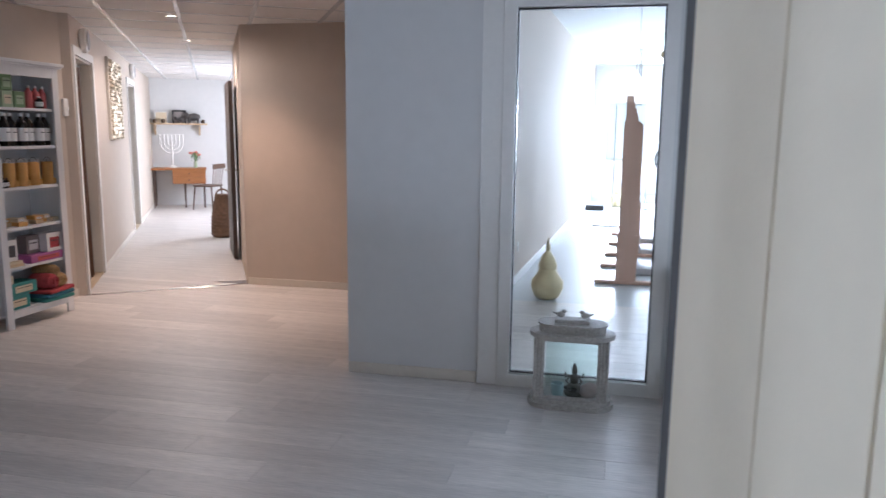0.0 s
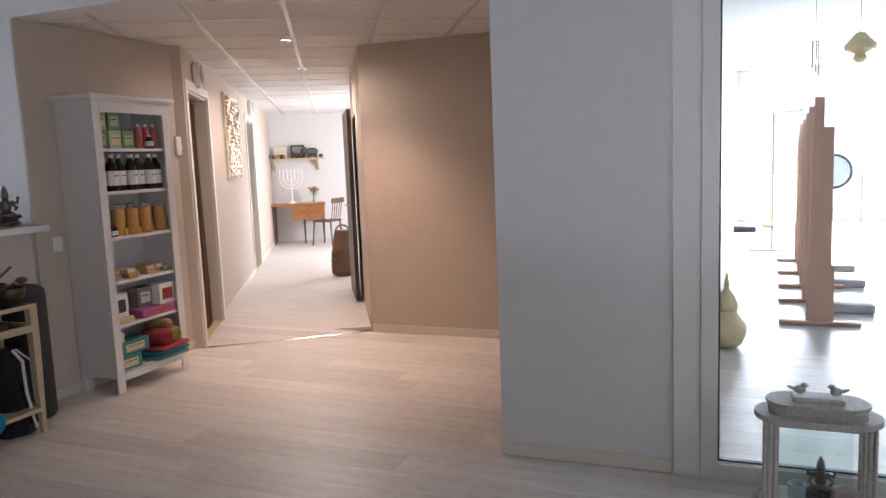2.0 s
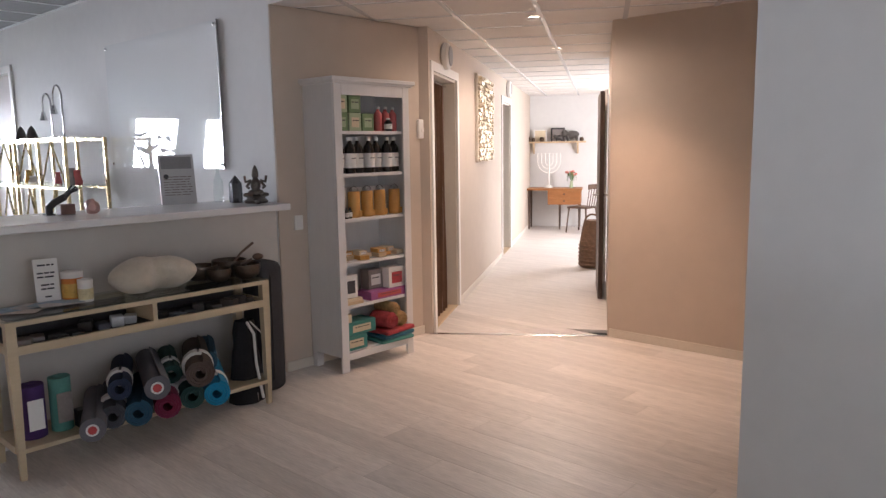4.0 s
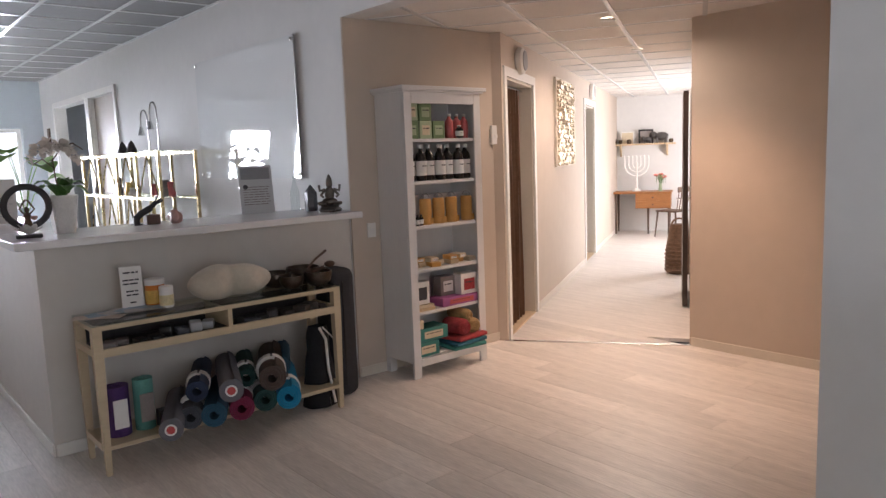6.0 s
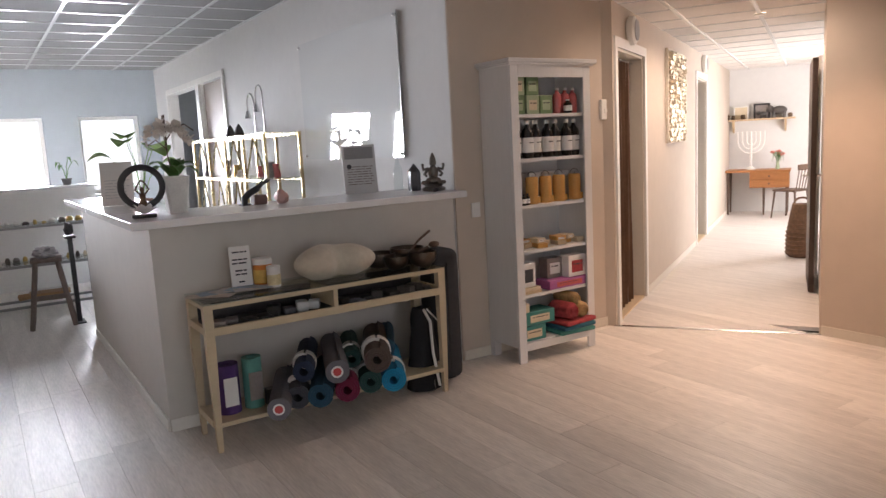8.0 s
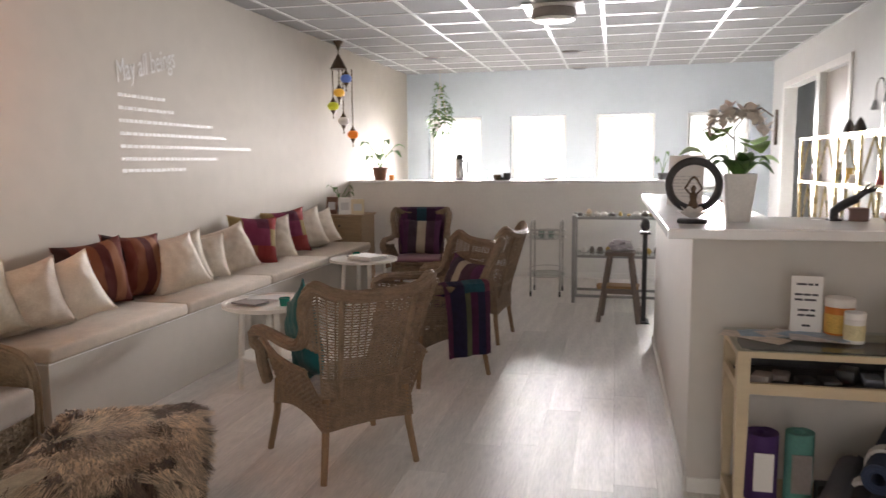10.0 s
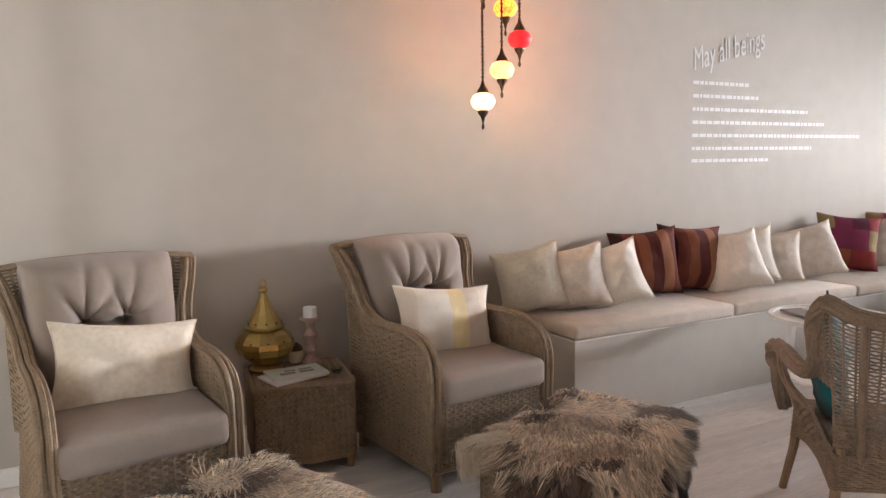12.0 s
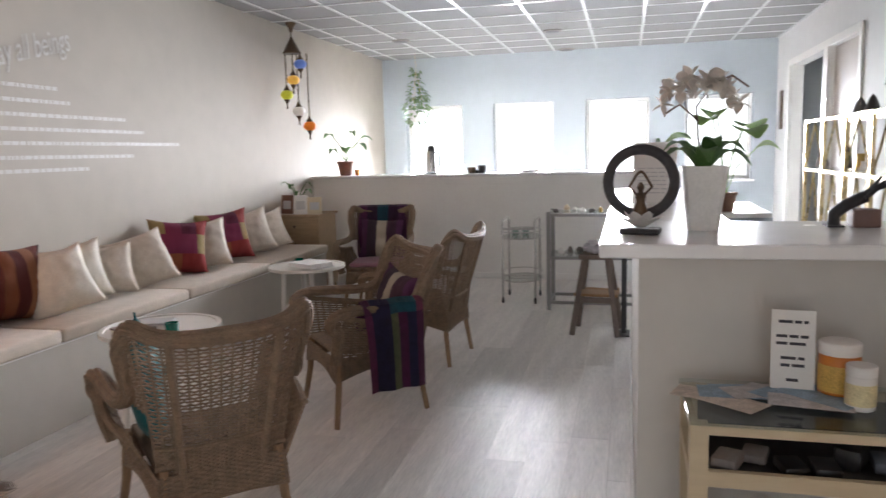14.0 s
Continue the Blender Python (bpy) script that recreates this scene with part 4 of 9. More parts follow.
t = thing("hand_sculpture", Matrix.Translation((-4.66, 3.08, CT)) @ pose(0, 0, 0, 0, 0, 90) @ Matrix.Diagonal((0.82, 1.1, 0.82, 1)), "dark carved reclining hand sculpture beside a small stone block", "sculpture")
hb = tube([(-0.09, 0, 0.0), (-0.09, 0, 0.05), (-0.05, 0, 0.085), (0.02, 0, 0.12)], 0.024, 10)
for k, l in enumerate((0.085, 0.1, 0.095, 0.075)):
    y = -0.027 + k * 0.018
    tube([(0.01, y, 0.115), (0.05, y, 0.15), (0.01 + l, y, 0.165 + 0.01 * k)], 0.009, 6, hb, r_end=0.006)
tube([(-0.01, 0.03, 0.11), (0.03, 0.05, 0.115)], 0.009, 6, hb)
box(hb, -0.12, -0.06, -0.03, 0.03, 0, 0.008)
part("body", hb, CHARCOAL, t, smooth=True)
part("block", slab(-0.03, 0.07, -0.035, 0.035, 0, 0.07, 0.004, 1), colour("brown_stone", (0.2, 0.12, 0.10), 0.6), t, "brown stone block")
solid("rose_quartz", put(blob(0.05, 0.04, 0.045, 0, 0, 0.028, 2, 0.35, 1.5), Matrix()), colour("pink_quartz", (0.62, 0.36, 0.32), 0.35), Matrix.Translation((-4.58, 3.21, CT + 0.012)), "rough pink quartz lump on the counter", "crystal")

t = thing("menu_stand", Matrix.Translation((-4.78, 3.86, CT)) @ pose(0, 0, 0, 0, 0, 78), "grey printed information sheet in a clear stand on the counter", "sign")
GREY_SHEET = colour("grey_printed_sheet", (0.56, 0.56, 0.57), 0.4, 0.05)
part("sheet", put(slab(-0.115, 0.115, -0.003, 0.003, 0, 0.33), pose(0, 0, 0, -8)), GREY_SHEET, t)
part("foot", slab(-0.115, 0.115, -0.01, 0.09, 0, 0.004), GLASS, t)
rng = random.Random(8)
pr = bmesh.new()
for k in range(8):
    bars(pr, -0.09, 0.095 - 0.03 * rng.random(), 0.06 + 0.017 * k, 0.006, -0.0035, rng, 0.05, 0.008)
part("print", put(pr, pose(0, 0, 0, -8)), GREY_BOX, t)
part("heading_panel", put(slab(-0.1, 0.1, -0.0045, -0.0035, 0.235, 0.315), pose(0, 0, 0, -8)), colour("mid_grey_print", (0.27, 0.27, 0.28), 0.5), t)
part("round_mark", put(lathe([(0.016, 0), (0.016, 0.001)], 18), pose(-0.085, -0.027, 0.185, 82)), INK, t)
t = thing("menu_stand", Matrix.Translation((-5.75, 2.47, CT)) @ pose(0, 0, 0, 0, 0, 72), "white printed sheet in a clear stand on the counter", "sign")
part("sheet", put(slab(-0.105, 0.105, -0.003, 0.003, 0, 0.30), pose(0, 0, 0, -8)), PAPER, t)
part("foot", slab(-0.105, 0.105, -0.01, 0.08, 0, 0.004), GLASS, t)
pr = bmesh.new()
for k in range(7):
    bars(pr, -0.08, 0.085 - 0.03 * rng.random(), 0.05 + 0.02 * k, 0.006, -0.0035, rng, 0.05, 0.008)
part("print", put(pr, pose(0, 0, 0, -8)), GREY_SHEET, t)
solid("glass_bottle", lathe([(0.03, 0), (0.033, 0.01), (0.033, 0.14), (0.012, 0.19), (0.012, 0.24), (0.018, 0.245)], 18), glassy("clear_bottle_glass", (0.9, 0.93, 0.93)), Matrix.Translation((-4.73, 4.12, CT)), "tall clear glass bottle on the counter", "bottle", smooth=True)
cr = lathe([(0.04, 0), (0.045, 0.03), (0.042, 0.13), (0.0, 0.185)], 6)
solid("crystal_point", cr, colour("smoky_quartz", (0.07, 0.07, 0.08), 0.15, 0.3), Matrix.Translation((-4.58, 4.16, CT)), "dark smoky crystal point standing on the counter", "crystal")
PEWTER = colour("dark_pewter", (0.2, 0.18, 0.16), 0.35, 0.3, metal=0.9)


def seated_figure(name, m, k, label):
    """A small seated many-armed figurine as one plain shape."""
    b = lathe([(0.075, 0), (0.08, 0.015), (0.06, 0.03), (0.065, 0.045)], 18)
    blob(0.055, 0.04, 0.03, 0, 0, 0.065, 2, bm=b), blob(0.035, 0.028, 0.05, 0, 0, 0.12, 2, bm=b), blob(0.024, 0.022, 0.028, 0, 0, 0.185, 2, bm=b)
    lathe([(0.022, 0.2), (0.018, 0.22), (0.004, 0.25)], 12, b)
    for sx in (-1, 1):
        tube([(sx * 0.03, 0, 0.15), (sx * 0.065, -0.01, 0.14), (sx * 0.07, -0.02, 0.18)], 0.009, 7, b)
        tube([(sx * 0.03, 0, 0.145), (sx * 0.06, -0.02, 0.11), (sx * 0.045, -0.04, 0.1)], 0.009, 7, b)
        tube([(sx * 0.02, 0, 0.06), (sx * 0.07, -0.015, 0.055), (sx * 0.02, -0.04, 0.05)], 0.014, 7, b)
    return solid(name, put(b, Matrix.Diagonal((k, k, k, 1))), PEWTER, m, label, "figurine", smooth=True)


seated_figure("deity_figurine", Matrix.Translation((-4.43, 4.22, CT)) @ pose(0, 0, 0, 0, 0, 60), 1.0, "dark pewter seated deity figurine on the counter")
solid("pebble", blob(0.03, 0.02, 0.014, 0, 0, 0.012, 2, 0.2, 2), STONE_GREY, Matrix.Translation((-4.33, 4.17, CT)), "small dark pebble on the counter edge", "stone")
# work surface and shelving behind the counter
t = thing("back_worktop", Matrix.Translation((-8.9, 3.2, 0)), "pale grey work table with drawers behind the counter", "table")
part("top", slab(-0.7, 0.5, -0.3, 0.3, 0.86, 0.9, 0.004, 1), COUNTER_TOP, t)
part("body", slab(-0.65, 0.45, -0.27, 0.27, 0.0, 0.859), colour("blue_grey_cabinet", (0.30, 0.35, 0.40), 0.5), t)

METAL_GOLD = colour("champagne_metal", (0.62, 0.50, 0.28), 0.28, 0.1, metal=1.0)
SHELF_GLASS = glassy("shelf_glass", (0.92, 0.96, 0.95))


def etagere():
    """Low gilt display rack with glass shelves against the mirror wall."""
    t = thing("display_rack", Matrix.Translation((-6.82, 3.92, 0.0)), "champagne metal display rack with glass shelves of jewellery", "display rack")
    L, D, H = 2.48, 0.34, 1.665
    for i in range(5):
        x = -L * i / 4
        for y in (0, D):
            part("post", slab(x - 0.014, x + 0.014, y - 0.014, y + 0.014, 0, H, 0.002, 1), METAL_GOLD, t)
    for z in (0.5, 1.21, H - 0.03):
        for y in (0, D):
            part("rail", slab(-L + 0.014, -0.014, y - 0.011, y + 0.011, z, z + 0.022), METAL_GOLD, t)
        part("glass_shelf", slab(-L, 0, 0.015, D - 0.015, z + 0.0225, z + 0.03), SHELF_GLASS, t)
    for i in range(4):
        x = -L * i / 4
        for y in (0,):
            part("brace", tube([(x - 0.02, y, 0.53), (x - L / 8, y, 1.20)], 0.009, 6), METAL_GOLD, t)
            part("brace", tube([(x - L / 4 + 0.02, y, 0.53), (x - L / 8, y, 1.20)], 0.009, 6), METAL_GOLD, t)
            part("brace", tube([(x - 0.02, y, 1.24), (x - L / 8, y, H - 0.04)], 0.009, 6), METAL_GOLD, t)
            part("brace", tube([(x - L / 4 + 0.02, y, 1.24), (x - L / 8, y, H - 0.04)], 0.009, 6), METAL_GOLD, t)
    return t


etagere()
rng = random.Random(21)
for i in range(16):
    x, z = -6.95 - rng.uniform(0, 2.2), (1.2415, 0.5315)[i % 2]
    r, h = rng.uniform(0.03, 0.06), rng.uniform(0.06, 0.2)
    solid("trinket_pot", lathe([(r, 0), (r * 1.1, h * 0.2), (r * 0.7, h * 0.7), (r * 0.8, h)], 14), rng.choice((PEWTER, LOTUS, BRASS, GREY_BOX, PINK)), Matrix.Translation((x, 4.09 + rng.uniform(-0.07, 0.07), z)), "small ornament on the glass display shelf", "ornament", "ornaments on the display rack", True)
for x, hgt in ((-7.28, 0.5), (-7.55, 0.42)):
    t = thing("gooseneck_lamp", Matrix.Translation((x, 4.1, 1.666)), "slim metal gooseneck lamp on top of the display rack", "lamp", "gooseneck lamps")
    part("base", lathe([(0.05, 0), (0.05, 0.012), (0.01, 0.02)], 18), STEEL, t, smooth=True)
    part("neck", tube([(0, 0, 0.01), (0, 0, hgt * 0.75)] + arc(-0.1, 0, hgt * 0.75, 0.1, 0, 180, 12) + [(-0.2, 0, hgt * 0.6)], 0.008, 7), STEEL, t, smooth=True)
    part("shade", lathe([(0.035, hgt * 0.6 - 0.08), (0.014, hgt * 0.6)], 14, cx=-0.2), STEEL, t, smooth=True)
for x in (-8.1, -8.4):
    solid("stone_ornament", lathe([(0.05, 0), (0.055, 0.03), (0.03, 0.10), (0.0, 0.14)], 12), STONE_GREY, Matrix.Translation((x, 4.1, 1.666)), "dark pointed stone ornament on the display rack", "ornament", "stone ornaments", True)

# mirror wall
# mostly white base stands in for the pale reflection, with little true mirroring
MIRROR = bpy.data.materials.new("whitened_mirror")
MIRROR.use_nodes = True
mb = MIRROR.node_tree.nodes["Principled BSDF"]
mb.inputs["Metallic"].default_value, mb.inputs["Roughness"].default_value, mb.inputs["Base Color"].default_value = 0.18, 0.015, (0.9, 0.92, 0.92, 1)
t = thing("wall_mirror", Matrix.Translation((-6.76, NORTH - 0.004, 1.40)), "large frameless mirrored glass panel on stand-off fixings on the white wall", "mirror")
part("mirror_glass", slab(0, 1.82, -0.02, -0.012, 0, 1.04), MIRROR, t)
part("edge_strip", box(bmesh.new(), 1.821, 1.829, -0.022, -0.010, 0, 1.04), STEEL, t, "thin bright glass edge")
for x, z in ((0.03, 0.03), (1.80, 0.03), (0.03, 1.01), (1.80, 1.01)):
    part("fixing", put(lathe([(0.012, 0), (0.012, 0.012), (0.006, 0.014)], 12), pose(x, -0.02, z, 90)), STEEL, t)
t = thing("wall_socket", Matrix.Translation((-7.0, NORTH - 0.001, 1.28)) @ pose(0, 0, 0, 0, 0, -90), "white wall socket behind the counter", "socket")
part("plate", slab(0, 0.012, -0.035, 0.035, -0.04, 0.06, 0.003, 1), TRIM, t)
part("insert", slab(0.012, 0.016, -0.02, 0.02, -0.02, 0.02, 0.002, 1), PAPER, t)
for nm, x0, w in (("door_4", -12.1, 1.65), ("door_5", -10.3, 1.05)):
    d = tagged(new(nm), "white-cased doorway beside the kitchen", "doorway", "", "structure")
    d.matrix_basis = Matrix.Translation((x0, NORTH, 0))
    part("casing", frame_bars(w, 2.42, 0.07, 0.02), TRIM, d)
    jb = bmesh.new()
    box(jb, 0, 0.02, 0.006, 0.146, 0, 2.42), box(jb, w - 0.02, w, 0.006, 0.146, 0, 2.42)
    part("jamb", jb, TRIM, d)
part("sliding_panel", slab(0.0, 1.03, 0.05, 0.085, 0.01, 2.41), material("taupe_sliding_panel", (0.42, 0.37, 0.33), 0.6, 0.06, 2), d, "taupe sliding door panel")
part("panel_pull", slab(0.08, 0.1, 0.044, 0.05, 1.0, 1.2), STEEL, d)
solid("narrow_picture", slab(-12.62, -12.5, NORTH - 0.025, NORTH - 0.002, 1.65, 2.15, 0.003, 1), DARK_OAK, Matrix(), "narrow dark picture hanging on the white wall", "picture")

# ---- console table with mats ----
TBL = Matrix.Translation((-4.228, 2.505, 0))         # local x 0..0.35 out from the wall, y 0..1.41 along it
IVORY = material("ivory_painted_wood", (0.56, 0.46, 0.31), 0.42, 0.06, 3, 0.04, 60, stretch=(4, 0.4, 4))
t = thing("console_table", TBL, "ivory console table with a glass top and a low shelf", "table")
W, D, H = 1.41, 0.35, 0.775
for x in (0.0, D - 0.045):
    for y in (0.0, W - 0.045):
        lb = bmesh.new()
        cx, cy = x + 0.0225, y + 0.0225
        ring = []
        for zz, r in ((0.0, 0.013), (0.55, 0.0225), (H - 0.012, 0.0225)):
            ring.append([lb.verts.new((cx + sx * r, cy + sy * r, zz)) for sx, sy in ((-1, -1), (1, -1), (1, 1), (-1, 1))])
        lb.faces.new(list(reversed(ring[0]))), lb.faces.new(ring[2])
        for a, b in zip(ring, ring[1:]):
            for i in range(4):
                lb.faces.new((a[i], a[(i + 1) % 4], b[(i + 1) % 4], b[i]))
        part("leg", lb, IVORY, t)
for y in (0.0, W - 0.02):
    part("end_rail", slab(0.045, D - 0.045, y, y + 0.02, H - 0.035, H - 0.012), IVORY, t)
    part("end_rail", slab(0.045, D - 0.045, y, y + 0.02, H - 0.165, H - 0.13), IVORY, t)
    part("low_rail", slab(0.042, D - 0.042, y + 0.002, y + 0.02, 0.13, 0.165), IVORY, t)
for x in (0.0, D - 0.02):
    part("top_rail", slab(x, x + 0.02, 0.045, W - 0.045, H - 0.035, H - 0.012), IVORY, t)
    part("drawer_rail", slab(x, x + 0.02, 0.045, W - 0.045, H - 0.17, H - 0.13), IVORY, t)
part("divider", slab(0.02, D - 0.0, W / 2 - 0.012, W / 2 + 0.012, H - 0.13, H - 0.035), IVORY, t)
# tray floor and back are dark, so the compartment reads dark
part("tray", slab(0.02, D - 0.021, 0.021, W - 0.021, H - 0.16, H - 0.15), CHARCOAL, t, "dark tray floor")
part("tray_back", slab(0.0205, 0.026, 0.046, W - 0.046, H - 0.1495, H - 0.036), CHARCOAL, t)
part("glass_top", slab(-0.002, D + 0.004, -0.004, W + 0.004, H - 0.0118, H, 0.002, 1), SHELF_GLASS, t)
part("low_shelf", slab(0.015, D - 0.006, 0.02, W - 0.02, 0.13, 0.152, 0.002, 1), IVORY, t)
TZ, SZ, GZ = H + 0.001, 0.153, H - 0.149


def on_table(x, y, z, turn=0.0):
    return TBL @ Matrix.Translation((x, y, z)) @ pose(0, 0, 0, 0, 0, turn)


rng = random.Random(31)
for i in range(17):
    y = 0.1 + i * 0.077
    if abs(y - W / 2) < 0.04:
        continue
    mat = rng.choice((GREY_BOX, BLACK, STONE_GREY, colour("slate_pouch", (0.12, 0.13, 0.16), 0.7), GREY_SHEET))
    solid("small_packet", put(slab(-0.045, 0.045, -0.032, 0.032, 0, rng.uniform(0.02, 0.055), 0.008, 2), Matrix()), mat, on_table(0.24 + rng.uniform(-0.05, 0.05), y, GZ, rng.uniform(-30, 30)), "small grey packet in the glass-topped tray", "packet", "packets in the tray", True)
# leaflets
rng = random.Random(17)
for i in range(9):
    c = rng.choice(((0.30, 0.45, 0.38), (0.52, 0.5, 0.5), (0.42, 0.18, 0.22), (0.25, 0.38, 0.5), (0.6, 0.52, 0.45)))
    t2 = thing("leaflet", on_table(0.13 + rng.uniform(-0.05, 0.11), 0.07 + 0.034 * i, TZ + 0.0012 * i, rng.uniform(-50, 50)), "printed colour leaflet lying fanned on the table", "leaflet", "fanned leaflets")
    part("paper", slab(-0.05, 0.05, -0.1, 0.1, 0, 0.001), colour("leaflet_print", c, 0.4, 0.45, scale=25), t2)
    part("print", put(bars(bmesh.new(), -0.04, 0.04, 0, 0.012, 0.0016, rng, 0.03), pose(0, -0.05, 0.001, -90)), PAPER, t2)
t = thing("sign_card", on_table(0.085, 0.285, TZ, 82), "white standing card with lines of small print", "sign")
part("card", put(slab(-0.055, 0.055, -0.003, 0.003, 0, 0.225), pose(0, 0, 0, -6)), PAPER, t)
pr = bmesh.new()
for k, l in enumerate((0.03, 0.0, 0.06, 0.06, 0.0, 0.085, 0.085, 0.0, 0.075)):
    if l:
        bars(pr, -l / 2, l / 2, 0.03 + 0.02 * k, 0.008, -0.004, rng, 0.03, 0.005)
part("print", put(pr, pose(0, 0, 0, -6)), INK, t)


def tub(name, m, r, h, body, lid, lab, text):
    t = thing(name, m, text, "jar", "supplement jars")
    part("jar", lathe([(r * 0.9, 0), (r, 0.008), (r, h * 0.72), (r * 0.9, h * 0.78)], 22), body, t, smooth=True)
    part("lid", lathe([(r * 1.02, h * 0.78), (r * 1.02, h * 0.98), (r * 0.95, h)], 22), lid, t, "white lid", True)
    part("label", lathe([(r + 0.001, h * 0.12), (r + 0.001, h * 0.6)], 22), lab, t, smooth=True)


ORANGE = colour("orange_plastic", (0.62, 0.2, 0.03), 0.35)
tub("supplement_jar", on_table(0.09, 0.40, TZ), 0.052, 0.15, ORANGE, PAPER, colour("yellow_label", (0.66, 0.42, 0.10), 0.5, 0.3, scale=30), "orange supplement jar with a white lid on the table")
tub("supplement_jar", on_table(0.19, 0.425, TZ), 0.036, 0.115, PAPER, PAPER, colour("pale_yellow_label", (0.68, 0.6, 0.36), 0.5, 0.3, scale=30), "small white supplement jar on the table")


def cushion(w, h, t, seed=0, wrinkle=0.02, nu=22, nv=22, pinch=0.13):
    """A stuffed pillow: local x width, z height, y thickness, base at z 0."""
    bm = bmesh.new()
    off = Vector((seed * 3.7, seed * 1.3, 0))
    for side in (-1, 1):
        def f(u, v, side=side):
            a, b = 2 * u - 1, 2 * v - 1
            th = max(0.0, (1 - abs(a) ** 2.4)) ** 0.6 * max(0.0, (1 - abs(b) ** 2.4)) ** 0.6
            x = w / 2 * a * (1 - pinch * (1 - b * b) * abs(a) ** 4)
            z = h / 2 * b * (1 - pinch * (1 - a * a) * abs(b) ** 4)
            y = side * t / 2 * th
            n = noise.noise(Vector((a * 2.2, b * 2.2, side)) + off) + 0.6 * noise.noise(Vector((a * 5, b * 3, side * 2)) + off) + 0.5 * abs(noise.noise(Vector((a * 3 + b * 2, b * 6 - a * 3, side * 5)) + off))
            return Vector((x, y + side * wrinkle * n * th ** 0.5, z + h / 2))
        sheet(f, nu, nv, bm)
    bmesh.ops.remove_doubles(bm, verts=bm.verts[:], dist=0.0008)
    return bm


SHEEPSKIN = material("cream_fleece", (0.62, 0.56, 0.46), 0.95, 0.1, 30, 0.5, 120, sheen=0.4)
mp = bmesh.new()
mg = bmesh.new()
bmesh.ops.create_icosphere(mg, subdivisions=5, radius=1)
for v in mg.verts:                        # kidney shape: pinched on the near side, plump at both ends
    a = v.co.y
    waist = 1 - 0.42 * math.exp(-(a / 0.20) ** 2)
    fat = (1 - abs(a) ** 2.6 * 0.05) * (1 + 0.05 * math.exp(-((abs(a) - 0.5) / 0.3) ** 2)) * (1 + 0.10 * (1 if a < 0 else -0.4) * abs(a))
    x = 0.135 * v.co.x * fat * (waist if v.co.x > 0 else 1) - 0.035 * math.exp(-(a / 0.5) ** 2)
    z = 0.098 * v.co.z * fat * (1 - 0.11 * math.exp(-((a - 0.1) / 0.2) ** 2)) * (1 + 0.05 * noise.noise(v.co * 2.2))
    v.co = Vector((x, 0.245 * a, max(-0.085, z) + 0.086))
mp.free()
mp = mg
solid("meditation_cushion", mp, SHEEPSKIN, on_table(0.17, 0.80, TZ), "cream fleece meditation cushion lying on the table", "cushion", smooth=True)
BOWL = colour("hammered_bronze", (0.10, 0.078, 0.062), 0.38, 0.35, metal=0.85, bump=0.3, bump_scale=60)


def bowl(m, r, h, striker=False, mat=BOWL):
    t = thing("singing_bowl", m, "dark bronze singing bowl" + (" with a wooden striker" if striker else "") + " on the table", "bowl", "singing bowls")
    part("shell", lathe([(r * 0.55, 0), (r * 0.85, h * 0.25), (r, h * 0.7), (r * 0.98, h), (r * 0.93, h), (r * 0.94, h * 0.7), (r * 0.78, h * 0.3), (r * 0.4, h * 0.12)], 28), mat, t, smooth=True)
    if striker:
        part("striker", tube([(0.02, -0.03, h * 0.4), (-0.02, 0.10, h * 1.3), (-0.05, 0.2, h * 1.75)], 0.006, 8, r_end=0.009), DARK_OAK, t, smooth=True)
    return t


bowl(on_table(0.09, 1.12, TZ), 0.1, 0.085)
bowl(on_table(0.22, 1.16, TZ), 0.075, 0.075)
bowl(on_table(0.11, 1.3, TZ), 0.105, 0.1, True)
bowl(on_table(0.25, 1.325, TZ), 0.085, 0.085)
sp = tube([(0, 0, 0), (0.03, 0.06, 0.03)], 0.01, 8)
blob(0.03, 0.035, 0.02, 0.045, 0.09, 0.045, 2, bm=sp)
solid("wooden_striker", sp, DARK_OAK, on_table(0.22, 1.31, TZ + 0.075), "dark wooden striker resting in a bowl", "striker", smooth=True)


